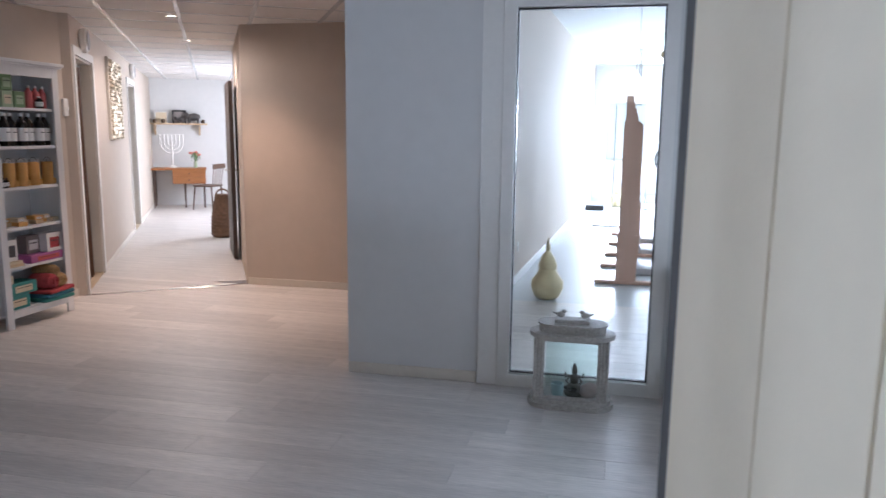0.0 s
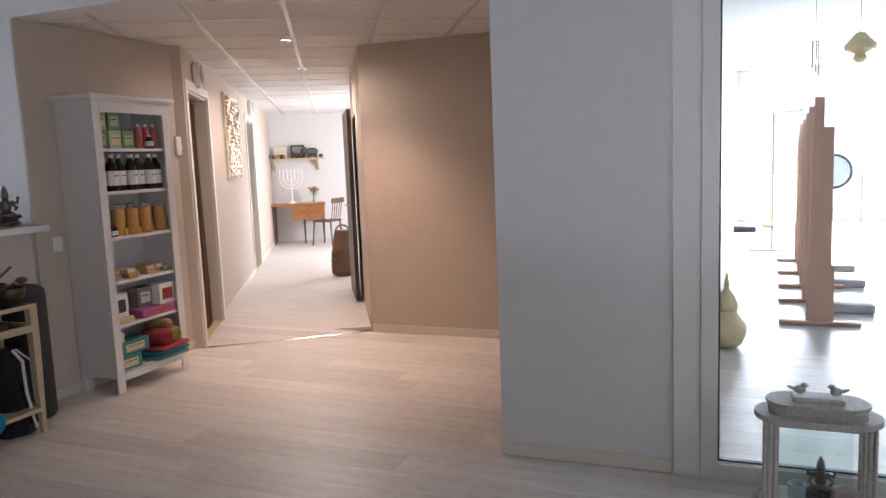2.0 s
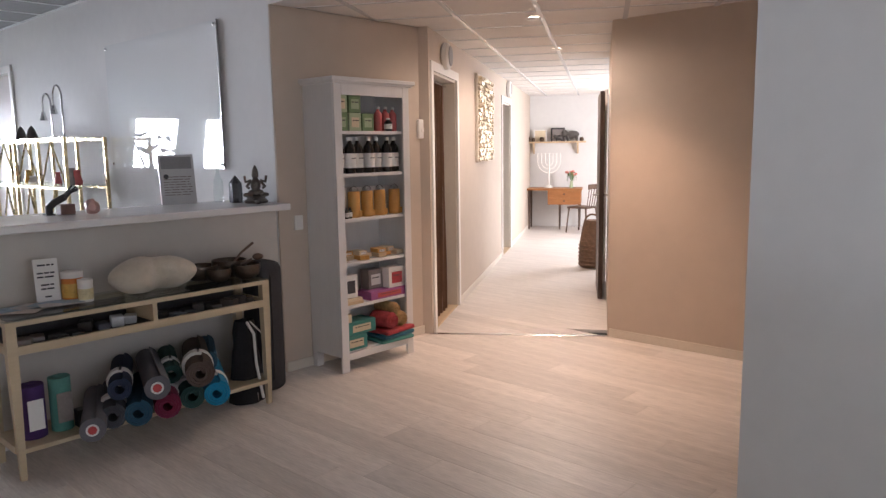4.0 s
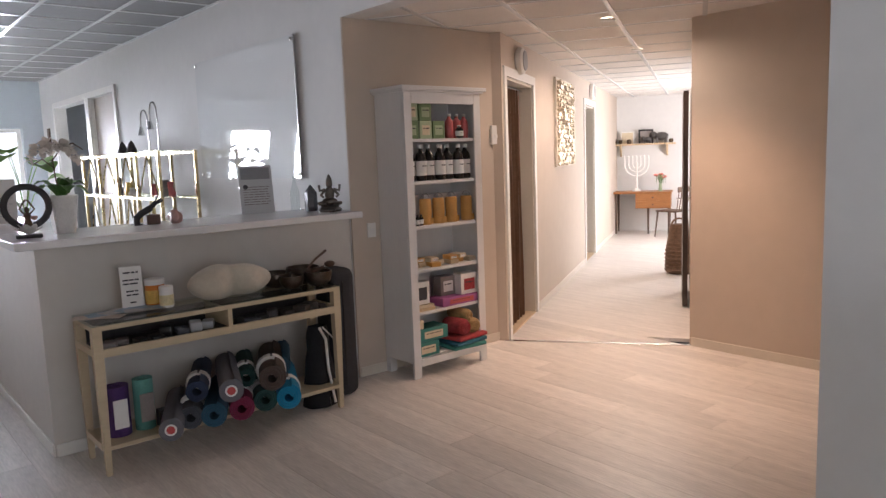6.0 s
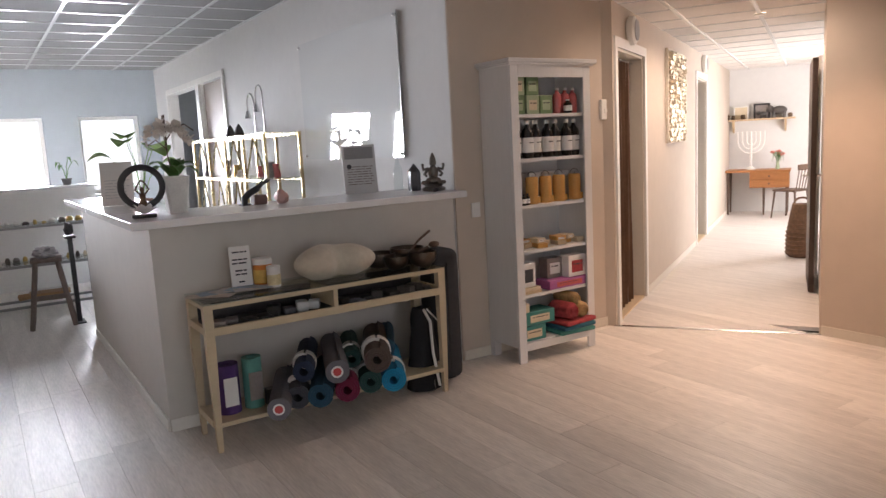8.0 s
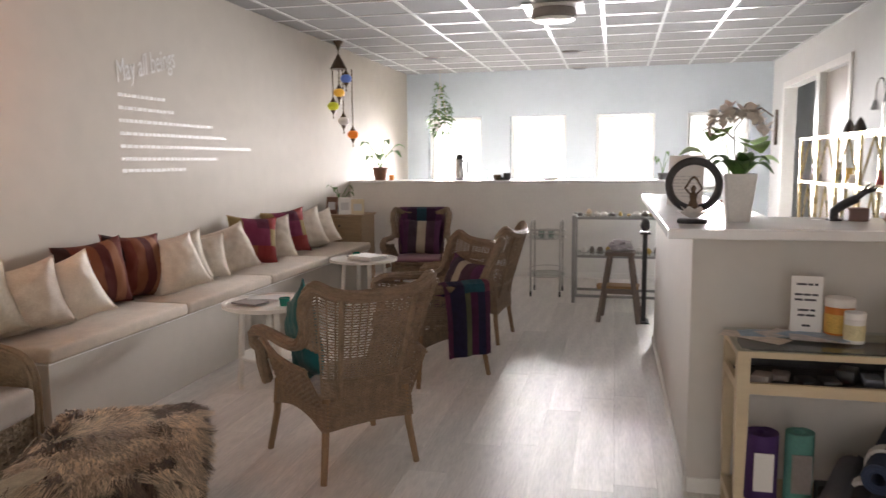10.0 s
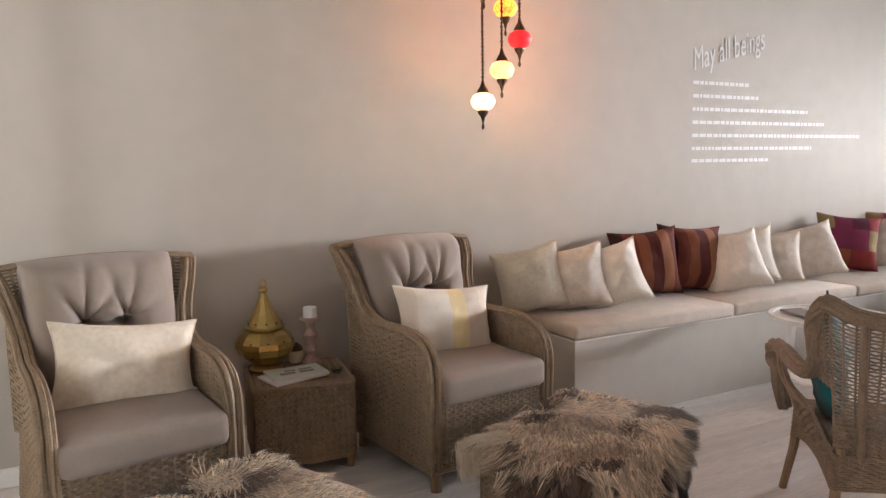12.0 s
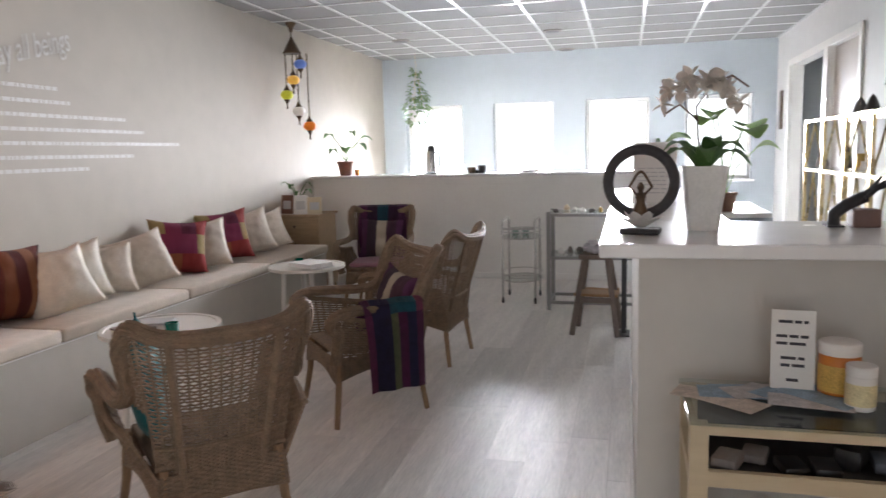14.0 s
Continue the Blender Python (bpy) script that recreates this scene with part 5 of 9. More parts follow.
def yoga_mat(m, r, l, mat, label, band=True, seal=None):
    """A rolled mat along local x, end towards +x."""
    t = thing("yoga_mat", m, label, "yoga mat", "rolled yoga mats")
    b = bmesh.new()
    pts = []
    turns = 3.2
    for k in range(49):
        a = k / 48 * turns * math.tau
        rr = 0.022 + (r - 0.022) * k / 48
        pts.append((rr * math.cos(a), rr * math.sin(a)))
    th = (r - 0.022) / turns * 0.43
    lo, hi = [], []
    for x in (-l / 2, l / 2):
        lo.append([b.verts.new((x, p[0] * (1 - th / math.hypot(*p)), p[1] * (1 - th / math.hypot(*p)))) for p in pts])
        hi.append([b.verts.new((x, p[0] * (1 + th / math.hypot(*p)), p[1] * (1 + th / math.hypot(*p)))) for p in pts])
    for k in range(48):
        b.faces.new((hi[0][k], hi[0][k + 1], hi[1][k + 1], hi[1][k])), b.faces.new((lo[0][k + 1], lo[0][k], lo[1][k], lo[1][k + 1]))
        b.faces.new((lo[1][k], lo[1][k + 1], hi[1][k + 1], hi[1][k])), b.faces.new((lo[0][k + 1], lo[0][k], hi[0][k], hi[0][k + 1]))
    b.faces.new((lo[0][48], hi[0][48], hi[1][48], lo[1][48])), b.faces.new((lo[0][0], hi[0][0], hi[1][0], lo[1][0]))
    part("roll", b, mat, t, smooth=True)
    if band:
        part("paper_band", put(lathe([(r + th + 0.002, -0.03), (r + th + 0.002, 0.03)], 28), pose(l * 0.18, 0, 0, 0, 90)), PAPER, t, "white paper band", True)
        part("print", bars(bmesh.new(), -0.04, 0.04, 0.0, 0.012, 0, random.Random(3), 0.02, 0.005), INK, t).matrix_basis = Matrix.Translation((l * 0.18, 0, r + th + 0.0035)) @ pose(0, 0, 0, -90, 0, 0)
    if seal:
        part("end_cap", put(lathe([(r * 0.97, 0), (r * 0.97, 0.002)], 24), pose(l / 2 + 0.001, 0, 0, 0, 90)), mat, t)
        part("end_seal", put(lathe([(r * 0.5, 0.002), (r * 0.5, 0.0035)], 22), pose(l / 2 + 0.001, 0, 0, 0, 90)), PAPER, t, "white round end label")
        part("seal_mark", put(lathe([(r * 0.36, 0.0035), (r * 0.36, 0.0045)], 8), pose(l / 2 + 0.001, 0, 0, 0, 90)), seal, t)
    return t


def rubber(name, c):
    return colour(name, c, 0.8, 0.12, bump=0.2, bump_scale=150)


MAT_C = {"grey": rubber("grey_mat_rubber", (0.13, 0.13, 0.15)), "navy": rubber("navy_mat_rubber", (0.02, 0.035, 0.075)), "red": rubber("crimson_mat_rubber", (0.17, 0.01, 0.045)), "green": rubber("dark_green_mat_rubber", (0.012, 0.06, 0.055)),
         "brown": rubber("brown_mat_rubber", (0.09, 0.065, 0.055)), "blue": rubber("bright_blue_mat_rubber", (0.0, 0.2, 0.38)), "slate": rubber("slate_mat_rubber", (0.06, 0.065, 0.08)), "violet": rubber("violet_mat_rubber", (0.07, 0.03, 0.14)), "mint": rubber("mint_mat_rubber", (0.10, 0.30, 0.26)), "teal": rubber("petrol_mat_rubber", (0.015, 0.07, 0.12))}
SEAL_RED = colour("red_print", (0.5, 0.06, 0.06), 0.5)
for key, x, y, z, r, l, seal, text in (
        ("grey", 0.30, 0.43, 0.055, 0.052, 0.56, True, "grey rolled yoga mat with a round end label"),
        ("slate", 0.24, 0.545, 0.06, 0.055, 0.50, False, "slate rolled yoga mat with a paper band"),
        ("teal", 0.28, 0.665, 0.062, 0.058, 0.56, False, "petrol blue rolled yoga mat on the low shelf"),
        ("red", 0.28, 0.79, 0.06, 0.058, 0.56, False, "crimson rolled yoga mat with a paper band"),
        ("green", 0.27, 0.92, 0.06, 0.057, 0.5, False, "dark green rolled yoga mat on the low shelf"),
        ("blue", 0.32, 1.05, 0.062, 0.06, 0.54, False, "bright blue rolled yoga mat with a paper band"),
        ("navy", 0.22, 0.60, 0.165, 0.05, 0.5, False, "navy rolled yoga mat on a pile"),
        ("grey", 0.30, 0.725, 0.167, 0.055, 0.6, True, "grey rolled yoga mat on a pile with a round end label"),
        ("green", 0.20, 0.865, 0.163, 0.045, 0.46, False, "dark green rolled yoga mat on a pile"),
        ("brown", 0.30, 0.975, 0.172, 0.065, 0.56, False, "brown rolled yoga mat on a pile with a paper band"),
        ("teal", 0.17, 1.10, 0.165, 0.048, 0.42, False, "petrol blue rolled yoga mat on a pile")):
    yoga_mat(on_table(x - 0.04, 0.39 + (y - 0.43) * 1.06, SZ + z * 1.17, -24 + rng.uniform(-4, 4)), r * 1.15, l, MAT_C[key], text, key != "teal" and not seal, SEAL_RED if seal else None)
for key, y, h, r in (("violet", 0.12, 0.26, 0.062), ("mint", 0.255, 0.27, 0.052)):
    yoga_mat(on_table(0.2, y, SZ + h / 2 + 0.001) @ pose(0, 0, 0, 0, -90, 0), r, h, MAT_C[key], f"{key} rolled mat standing upright on the low shelf", False)
    solid("mat_sleeve", slab(0, 0.004, -0.035, 0.035, 0, 0.15), PAPER if key == "violet" else GREY_BOX, on_table(0.2 + r + 0.006, y, SZ + 0.05), "printed paper sleeve on an upright rolled mat", "label", "mat sleeves")
solid("small_box", slab(-0.03, 0.03, -0.035, 0.035, 0, 0.09, 0.003, 1), BLACK, on_table(0.24, 0.345, SZ + 0.001), "small black box with a white top on the low shelf", "box")
t = thing("upright_mat_bag", Matrix.Translation((-4.16, 4.05, 0.0)), "tall dark grey padded mat bag leaning on the counter wall", "bag")
ub = slab(-0.09, 0.13, -0.11, 0.09, 0, 0.84, 0.06, 4)
part("body", ub, colour("charcoal_nylon", (0.035, 0.036, 0.042), 0.8, 0.2, bump=0.2), t, smooth=True)
part("zip", tube([(0.131, -0.02, 0.08), (0.132, -0.02, 0.76)], 0.005, 5), BLACK, t)
t = thing("sling_bag", Matrix.Translation((-4.05, 3.84, 0.0)) @ pose(0, 0, 0, 0, 0, 8), "black drawstring mat bag with white straps on the floor", "bag")
bb = bmesh.new()
sheet(lambda u, v: ((0.10 * (1 - 0.55 * v)) * math.cos(u * math.tau) + 0.014 * noise.noise(Vector((u * 9, v * 5, 1))), (0.12 * (1 - 0.5 * v)) * math.sin(u * math.tau) + 0.014 * noise.noise(Vector((u * 9, v * 5, 7))), 0.005 + 0.5 * v), 30, 14, bb)
part("sack", bb, colour("black_cotton", (0.015, 0.015, 0.018), 0.9, 0.3, bump=0.3), t, smooth=True)
part("strap", tube([(0.05, -0.02, 0.5), (0.12, -0.03, 0.44), (0.105, -0.01, 0.25), (0.12, 0.02, 0.03)], 0.009, 6), PAPER, t, "white strap", True)
part("strap", tube([(0.04, 0.01, 0.5), (0.09, 0.06, 0.42), (0.10, 0.05, 0.2), (0.11, 0.06, 0.04)], 0.005, 6), PAPER, t, "white strap", True)

# ---- kitchen counter and racks ----
KZ = 1.213


def potted(m, r, h, pot_mat, leaves, label, leafmat=GREEN_LEAF, seed=1, group=""):
    t = thing("potted_plant", m, label, "plant", group)
    part("pot", lathe([(r * 0.72, 0), (r * 0.95, h * 0.85), (r * 1.05, h * 0.86), (r * 1.05, h), (r * 0.9, h), (r * 0.85, h * 0.8)], 22), pot_mat, t, smooth=True)
    part("soil", lathe([(r * 0.86, h * 0.8), (r * 0.5, h * 0.84)], 16), colour("dark_soil", (0.03, 0.02, 0.015), 0.95), t)
    rng = random.Random(seed)
    st, lv = bmesh.new(), bmesh.new()
    for (a, l, up, wid) in leaves:
        ca, sa = math.cos(radians(a)), math.sin(radians(a))
        tip = (l * 0.55 * ca, l * 0.55 * sa, h + up)
        tube([(0, 0, h * 0.8), (tip[0] * 0.4, tip[1] * 0.4, h + up * 0.6), tip], 0.005, 5, st)
        leaf(lv, tip, (l * ca, l * sa, h + up * (0.75 + 0.3 * rng.random())), wid, 0.03, 6)
    part("stems", st, leafmat, t), part("leaves", lv, leafmat, t, smooth=True)
    return t


potted(Matrix.Translation((-10.38, -0.98, KZ)), 0.10, 0.17, TERRACOTTA, ((100, 0.34, 0.26, 0.13), (260, 0.3, 0.3, 0.12), (200, 0.2, 0.16, 0.14), (60, 0.4, 0.2, 0.1), (320, 0.22, 0.12, 0.13), (150, 0.16, 0.34, 0.1)), "brown clay pot with a large-leaved plant on the kitchen counter", seed=2)
potted(Matrix.Translation((-10.38, 2.62, KZ)), 0.06, 0.08, colour("dark_grey_pot", (0.1, 0.1, 0.1), 0.6), ((100, 0.16, 0.2, 0.05), (220, 0.15, 0.18, 0.05), (330, 0.17, 0.15, 0.05), (30, 0.12, 0.24, 0.04)), "small spiky plant in a grey pot on the kitchen counter", seed=3)
potted(Matrix.Translation((-8.6, 3.15, 0.901)), 0.10, 0.16, TERRACOTTA, ((20, 0.5, 0.5, 0.3), (140, 0.45, 0.55, 0.32), (260, 0.5, 0.45, 0.3), (200, 0.3, 0.65, 0.26), (320, 0.35, 0.6, 0.26), (80, 0.42, 0.36, 0.28)), "leafy plant in a brown pot behind the counter", SUNLIT_LEAF, 5)
t = thing("thermos_jug", Matrix.Translation((-10.38, 0.10, KZ)), "tall steel vacuum jug on a dark tray", "jug")
part("body", lathe([(0.06, 0.012), (0.062, 0.03), (0.058, 0.24), (0.045, 0.27)], 22), STEEL, t, smooth=True)
part("lid", lathe([(0.047, 0.27), (0.047, 0.3), (0.03, 0.33)], 20), BLACK, t, smooth=True)
part("handle", tube([(0.0, 0.05, 0.25), (0, 0.1, 0.23), (0, 0.1, 0.1), (0, 0.06, 0.07)], 0.01, 7), BLACK, t)
part("tray", slab(-0.11, 0.11, -0.16, 0.16, 0.0, 0.011, 0.004), BLACK, t)
solid("glass_dome", lathe([(0.07, 0), (0.075, 0.06), (0.06, 0.12), (0.02, 0.145)], 22), SHELF_GLASS, Matrix.Translation((-10.38, 0.42, KZ)), "clear glass dome on the kitchen counter", "dome", smooth=True)
for i, (y, r, h) in enumerate(((0.64, 0.06, 0.035), (0.72, 0.05, 0.09), (0.60, 0.05, 0.07))):
    solid("dark_cup", lathe([(r * 0.7, 0), (r, h * 0.6), (r, h), (r * 0.9, h), (r * 0.6, h * 0.2)], 20), BLACK if i < 2 else BRONZE, Matrix.Translation((-10.38 + 0.03 * i, y, KZ)), "dark cup on the kitchen counter", "cup", "dark cups", True)
solid("serving_plate", lathe([(0.08, 0), (0.16, 0.012), (0.165, 0.02), (0.15, 0.016), (0.07, 0.008)], 28), GREY_BOX, Matrix.Translation((-10.38, 1.26, KZ)), "flat dark serving plate on the kitchen counter", "plate", smooth=True)
solid("orange_cup", lathe([(0.03, 0), (0.036, 0.07), (0.03, 0.07), (0.026, 0.01)], 16), ORANGE, Matrix.Translation((-10.3, -0.8, KZ)), "small orange cup beside the plant", "cup", smooth=True)

TROLLEY = colour("dull_chrome_tube", (0.48, 0.47, 0.45), 0.3, 0.1, metal=0.9)
t = thing("serving_trolley", Matrix.Translation((-9.05, 1.35, 0)), "small chrome serving trolley with two oval glass trays", "trolley")
for y in (-0.155, 0.155):
    part("hoop", tube([(-0.2, y, 0.05), (-0.2, y, 0.74)] + arc(-0.14, y, 0.74, 0.06, 180, 90, 5) + arc(0.14, y, 0.74, 0.06, 90, 0, 5) + [(0.2, y, 0.05)], 0.011, 8), TROLLEY, t, smooth=True)
part("push_bar", tube([(0.2, -0.155, 0.72), (0.2, 0.155, 0.72)], 0.011, 8), TROLLEY, t)
for z in (0.22, 0.63):
    ov = [(0.27 * math.cos(k * math.tau / 28), 0.2 * math.sin(k * math.tau / 28), z) for k in range(28)]
    part("tray_rim", tube(ov, 0.006, 6, closed=True), TROLLEY, t)
    part("tray_rim", tube([(x, y, z + 0.06) for x, y, _ in ov], 0.005, 6, closed=True), TROLLEY, t)
    part("tray_glass", put(lathe([(1, z - 0.004), (1, z + 0.002)], 28), Matrix.Diagonal((0.265, 0.195, 1, 1))), SHELF_GLASS, t)
for x in (-0.2, 0.2):
    for y in (-0.155, 0.155):
        w = part("castor", put(lathe([(0.025, -0.01), (0.03, -0.008), (0.03, 0.008), (0.025, 0.01)], 14), pose(x, y, 0.03, 90)), BLACK, t)
for i in range(4):
    solid("glass_cup", lathe([(0.03, 0), (0.036, 0.07), (0.033, 0.07), (0.026, 0.006)], 14), SHELF_GLASS, Matrix.Translation((-9.12 + 0.1 * (i % 2), 1.29 + 0.1 * (i // 2), 0.634)), "clear drinking glass on the trolley", "glass", "glasses on the trolley", True)

t = thing("glass_rack", Matrix.Translation((-9.0, 1.66, 0)), "grey metal rack with two glass shelves of small ornaments", "rack")
RACK = colour("grey_metal", (0.27, 0.265, 0.26), 0.42, 0.05, metal=0.5)
for x in (0, 0.4):
    for y in (0, 0.95):
        part("post", slab(x - 0.018, x + 0.018, y - 0.018, y + 0.018, 0, 0.9), RACK, t)
for z in (0.06, 0.47, 0.86):
    part("frame", box(box(box(box(bmesh.new(), -0.016, 0.416, -0.016, 0.016, z, z + 0.025), -0.016, 0.416, 0.934, 0.966, z, z + 0.025), -0.014, 0.014, 0.016, 0.934, z, z + 0.025), 0.386, 0.414, 0.016, 0.934, z, z + 0.025), RACK, t)
    if z > 0.1:
        part("glass_shelf", slab(0, 0.4, 0.0, 0.95, z + 0.0255, z + 0.033), SHELF_GLASS, t)
rng = random.Random(41)
for i in range(22):
    z = (0.894, 0.504)[i % 2]
    r, h = rng.uniform(0.02, 0.045), rng.uniform(0.02, 0.06)
    solid("ornament", lathe([(r * 0.8, 0), (r, h * 0.4), (r * 0.5, h)], 12), rng.choice((PEWTER, STONE_GREY, LOTUS, BRASS, CREAM_BOX)), Matrix.Translation((-8.92 + rng.uniform(0, 0.28), 1.72 + 0.04 * i, z)), "small stone ornament on a glass shelf", "ornament", "ornaments on the glass rack", True)
solid("driftwood", put(tube([(0, 0, 0), (0.05, 0.14, 0.02), (0.02, 0.26, 0.01), (0.06, 0.38, 0.03)], 0.035, 8, r_end=0.02), Matrix.Translation((-8.9, 1.9, 0.125))), OAK, Matrix(), "length of brown driftwood on the rack base", "driftwood", smooth=True)

t = thing("step_stool", Matrix.Translation((-7.85, 2.12, 0)) @ pose(0, 0, 0, 0, 0, 85), "grey-brown wooden stool with splayed legs", "stool")
GREYWOOD = material("weathered_wood", (0.17, 0.13, 0.11), 0.7, 0.3, 6, 0.2, 40, stretch=(5, 5, 1))
part("seat", slab(-0.13, 0.13, -0.12, 0.12, 0.60, 0.635, 0.008), GREYWOOD, t)
for x, y in ((-0.09, -0.08), (0.09, -0.08), (-0.09, 0.08), (0.09, 0.08)):
    part("leg", tube([(x, y, 0.6), (x * 1.95, y * 1.9, 0)], 0.022, 8), GREYWOOD, t)
for y in (-0.12, 0.12):
    part("rung", slab(-0.15, 0.15, y - 0.015, y + 0.015, 0.26, 0.30), GREYWOOD, t)
part("step", slab(-0.17, 0.17, -0.1, 0.1, 0.302, 0.325, 0.004, 1), OAK, t)
solid("folded_cloth", blob(0.12, 0.1, 0.05, 0, 0, 0.045, 3, 0.5, 2.5), colour("grey_white_cloth", (0.42, 0.40, 0.42), 0.9, 0.4), Matrix.Translation((-7.85, 2.12, 0.638)), "crumpled pale cloth on the stool", "cloth", smooth=True)
t = thing("plant_stand", Matrix.Translation((-7.8, 2.33, 0)), "slim black metal stand with a small top beside the counter", "stand")
part("post", slab(-0.02, 0.02, -0.02, 0.02, 0.012, 0.80), BLACK, t)
part("top", slab(-0.09, 0.09, -0.045, 0.045, 0.80, 0.82, 0.003, 1), BLACK, t)
part("foot", slab(-0.1, 0.1, -0.045, 0.045, 0, 0.012), BLACK, t)
solid("dark_ornament", blob(0.045, 0.04, 0.06, 0, 0, 0.058, 2, 0.4, 3), CHARCOAL, Matrix.Translation((-7.8, 2.33, 0.821)), "small dark carved ornament on the black stand", "ornament")
# ceiling fixtures
for i, (x, y, r) in enumerate(((-11.1, 1.46, 0.1), (-11.1, -0.45, 0.1), (-12.8, 1.49, 0.1))):
    t = thing("ceiling_speaker", Matrix.Translation((x, y, ROOM_Z - 0.022)), "flat round grey ceiling fixture in the panel ceiling", "ceiling fixture", "round ceiling fixtures")
    part("disc", lathe([(r * 0.8, 0), (r, 0.008), (r, 0.02)], 26), colour("grey_fixture", (0.13, 0.13, 0.14), 0.6), t, smooth=True)
    part("bezel", lathe([(r + 0.001, 0.006), (r + 0.018, 0.012), (r + 0.018, 0.02), (r + 0.001, 0.02)], 26), GREY_BOX, t, smooth=True)
t = thing("ceiling_vent", Matrix.Translation((-8.24, 1.47, ROOM_Z)), "round grey ceiling air vent in a white square plate", "air vent")
part("plate", slab(-0.28, 0.28, -0.28, 0.28, -0.014, -0.002, 0.003, 1), TRIM, t)
part("collar", lathe([(0.2, -0.10), (0.215, -0.09), (0.2, -0.014)], 32), GREY_BOX, t, smooth=True)
part("disc", lathe([(0.19, -0.118), (0.2, -0.112), (0.2, -0.103)], 32), TRIM, t, smooth=True)

# ---- lounge: woven furniture ----
WICKER = material("brown_wicker", (0.225, 0.155, 0.102), 0.6, 0.4, 24, 0.2, 90)
WICKER_GREY = material("grey_brown_wicker", (0.27, 0.195, 0.125), 0.65, 0.35, 24, 0.2, 90)
CANE = material("cane_wood", (0.27, 0.165, 0.09), 0.5, 0.25, 10, 0.1, 50, stretch=(4, 4, 0.5))
TAUPE = material("taupe_seat_fabric", (0.30, 0.245, 0.205), 0.9, 0.08, 20, 0.25, 260, sheen=0.2)


def weave(bm, f, rows, stakes, n=14, r=0.0055, wob=0.006):
    """Basketwork over the surface f(u, v): strands along u that pass before and behind stakes along v."""
    for j in range(rows):
        v = (j + 0.5) / rows
        pts = []
        for i in range(n + 1):
            u = i / n
            p = Vector(f(u, v))
            du = Vector(f(min(1, u + 0.01), v)) - Vector(f(max(0, u - 0.01), v))
            dv = Vector(f(u, min(1, v + 0.01))) - Vector(f(u, max(0, v - 0.01)))
            nn = du.cross(dv)
            nn = nn.normalized() if nn.length > 1e-9 else Vector((0, 0, 1))
            pts.append(p + nn * wob * (1 if (i + j) % 2 else -1))
        tube(pts, r, 4, bm)
    for i in range(stakes + 1):
        u = i / stakes
        tube([f(u, k / 6) for k in range(7)], r * 1.1, 4, bm)
    return bm


def rim(f_pts, r=0.017):
    """A thick braided edge: two strands twisted round a line."""
    bm = bmesh.new()
    pts = [Vector(p) for p in f_pts]
    for ph in (0, math.pi / 2, math.pi, 1.5 * math.pi):
        out = []
        for i, p in enumerate(pts):
            a, c = pts[max(0, i - 1)], pts[min(len(pts) - 1, i + 1)]
            d = (c - a).normalized()
            up = d.orthogonal().normalized()
            side = d.cross(up)
            out.append(p + r * 0.52 * (math.cos(i * 0.1 + ph) * up + math.sin(i * 0.1 + ph) * side))
        tube(out, r * 0.56, 6, bm)
    return bm


def dense(pts, n):
    """Points spread evenly along a smooth line through pts."""
    pts = [Vector(p) for p in pts]
    out, m = [], len(pts) - 1
    for k in range(n + 1):
        t = k / n * m
        i = min(int(t), m - 1)
        u = t - i
        p0, p1, p2, p3 = pts[max(0, i - 1)], pts[i], pts[i + 1], pts[min(m, i + 2)]
        out.append(0.5 * ((2 * p1) + (p2 - p0) * u + (2 * p0 - 5 * p1 + 4 * p2 - p3) * u * u + (3 * p1 - p0 - 3 * p2 + p3) * u ** 3))
    return out


def straight(corners, n):
    """Points spread evenly along the straight runs between corners."""
    return [Vector(a).lerp(Vector(b), k / n) for a, b in zip(corners, corners[1:]) for k in range(n)] + [Vector(corners[-1])]


def strands(pts, r, n=5, twist=0.1, spread=1.0):
    """A thick edge of parallel canes that wind slowly round a line."""
    bm = bmesh.new()
    pts = [Vector(p) for p in pts]
    for k in range(n):
        ph, out = k * math.tau / n, []
        for i, p in enumerate(pts):
            d = (pts[min(len(pts) - 1, i + 1)] - pts[max(0, i - 1)]).normalized()
            side = d.cross(Vector((0.13, -0.3, 0.94))).normalized()
            up = side.cross(d)
            a = i * twist + ph
            out.append(p + r * 0.62 * (math.cos(a) * up + spread * math.sin(a) * side))
        tube(out, r * 0.5, 6, bm)
    return bm


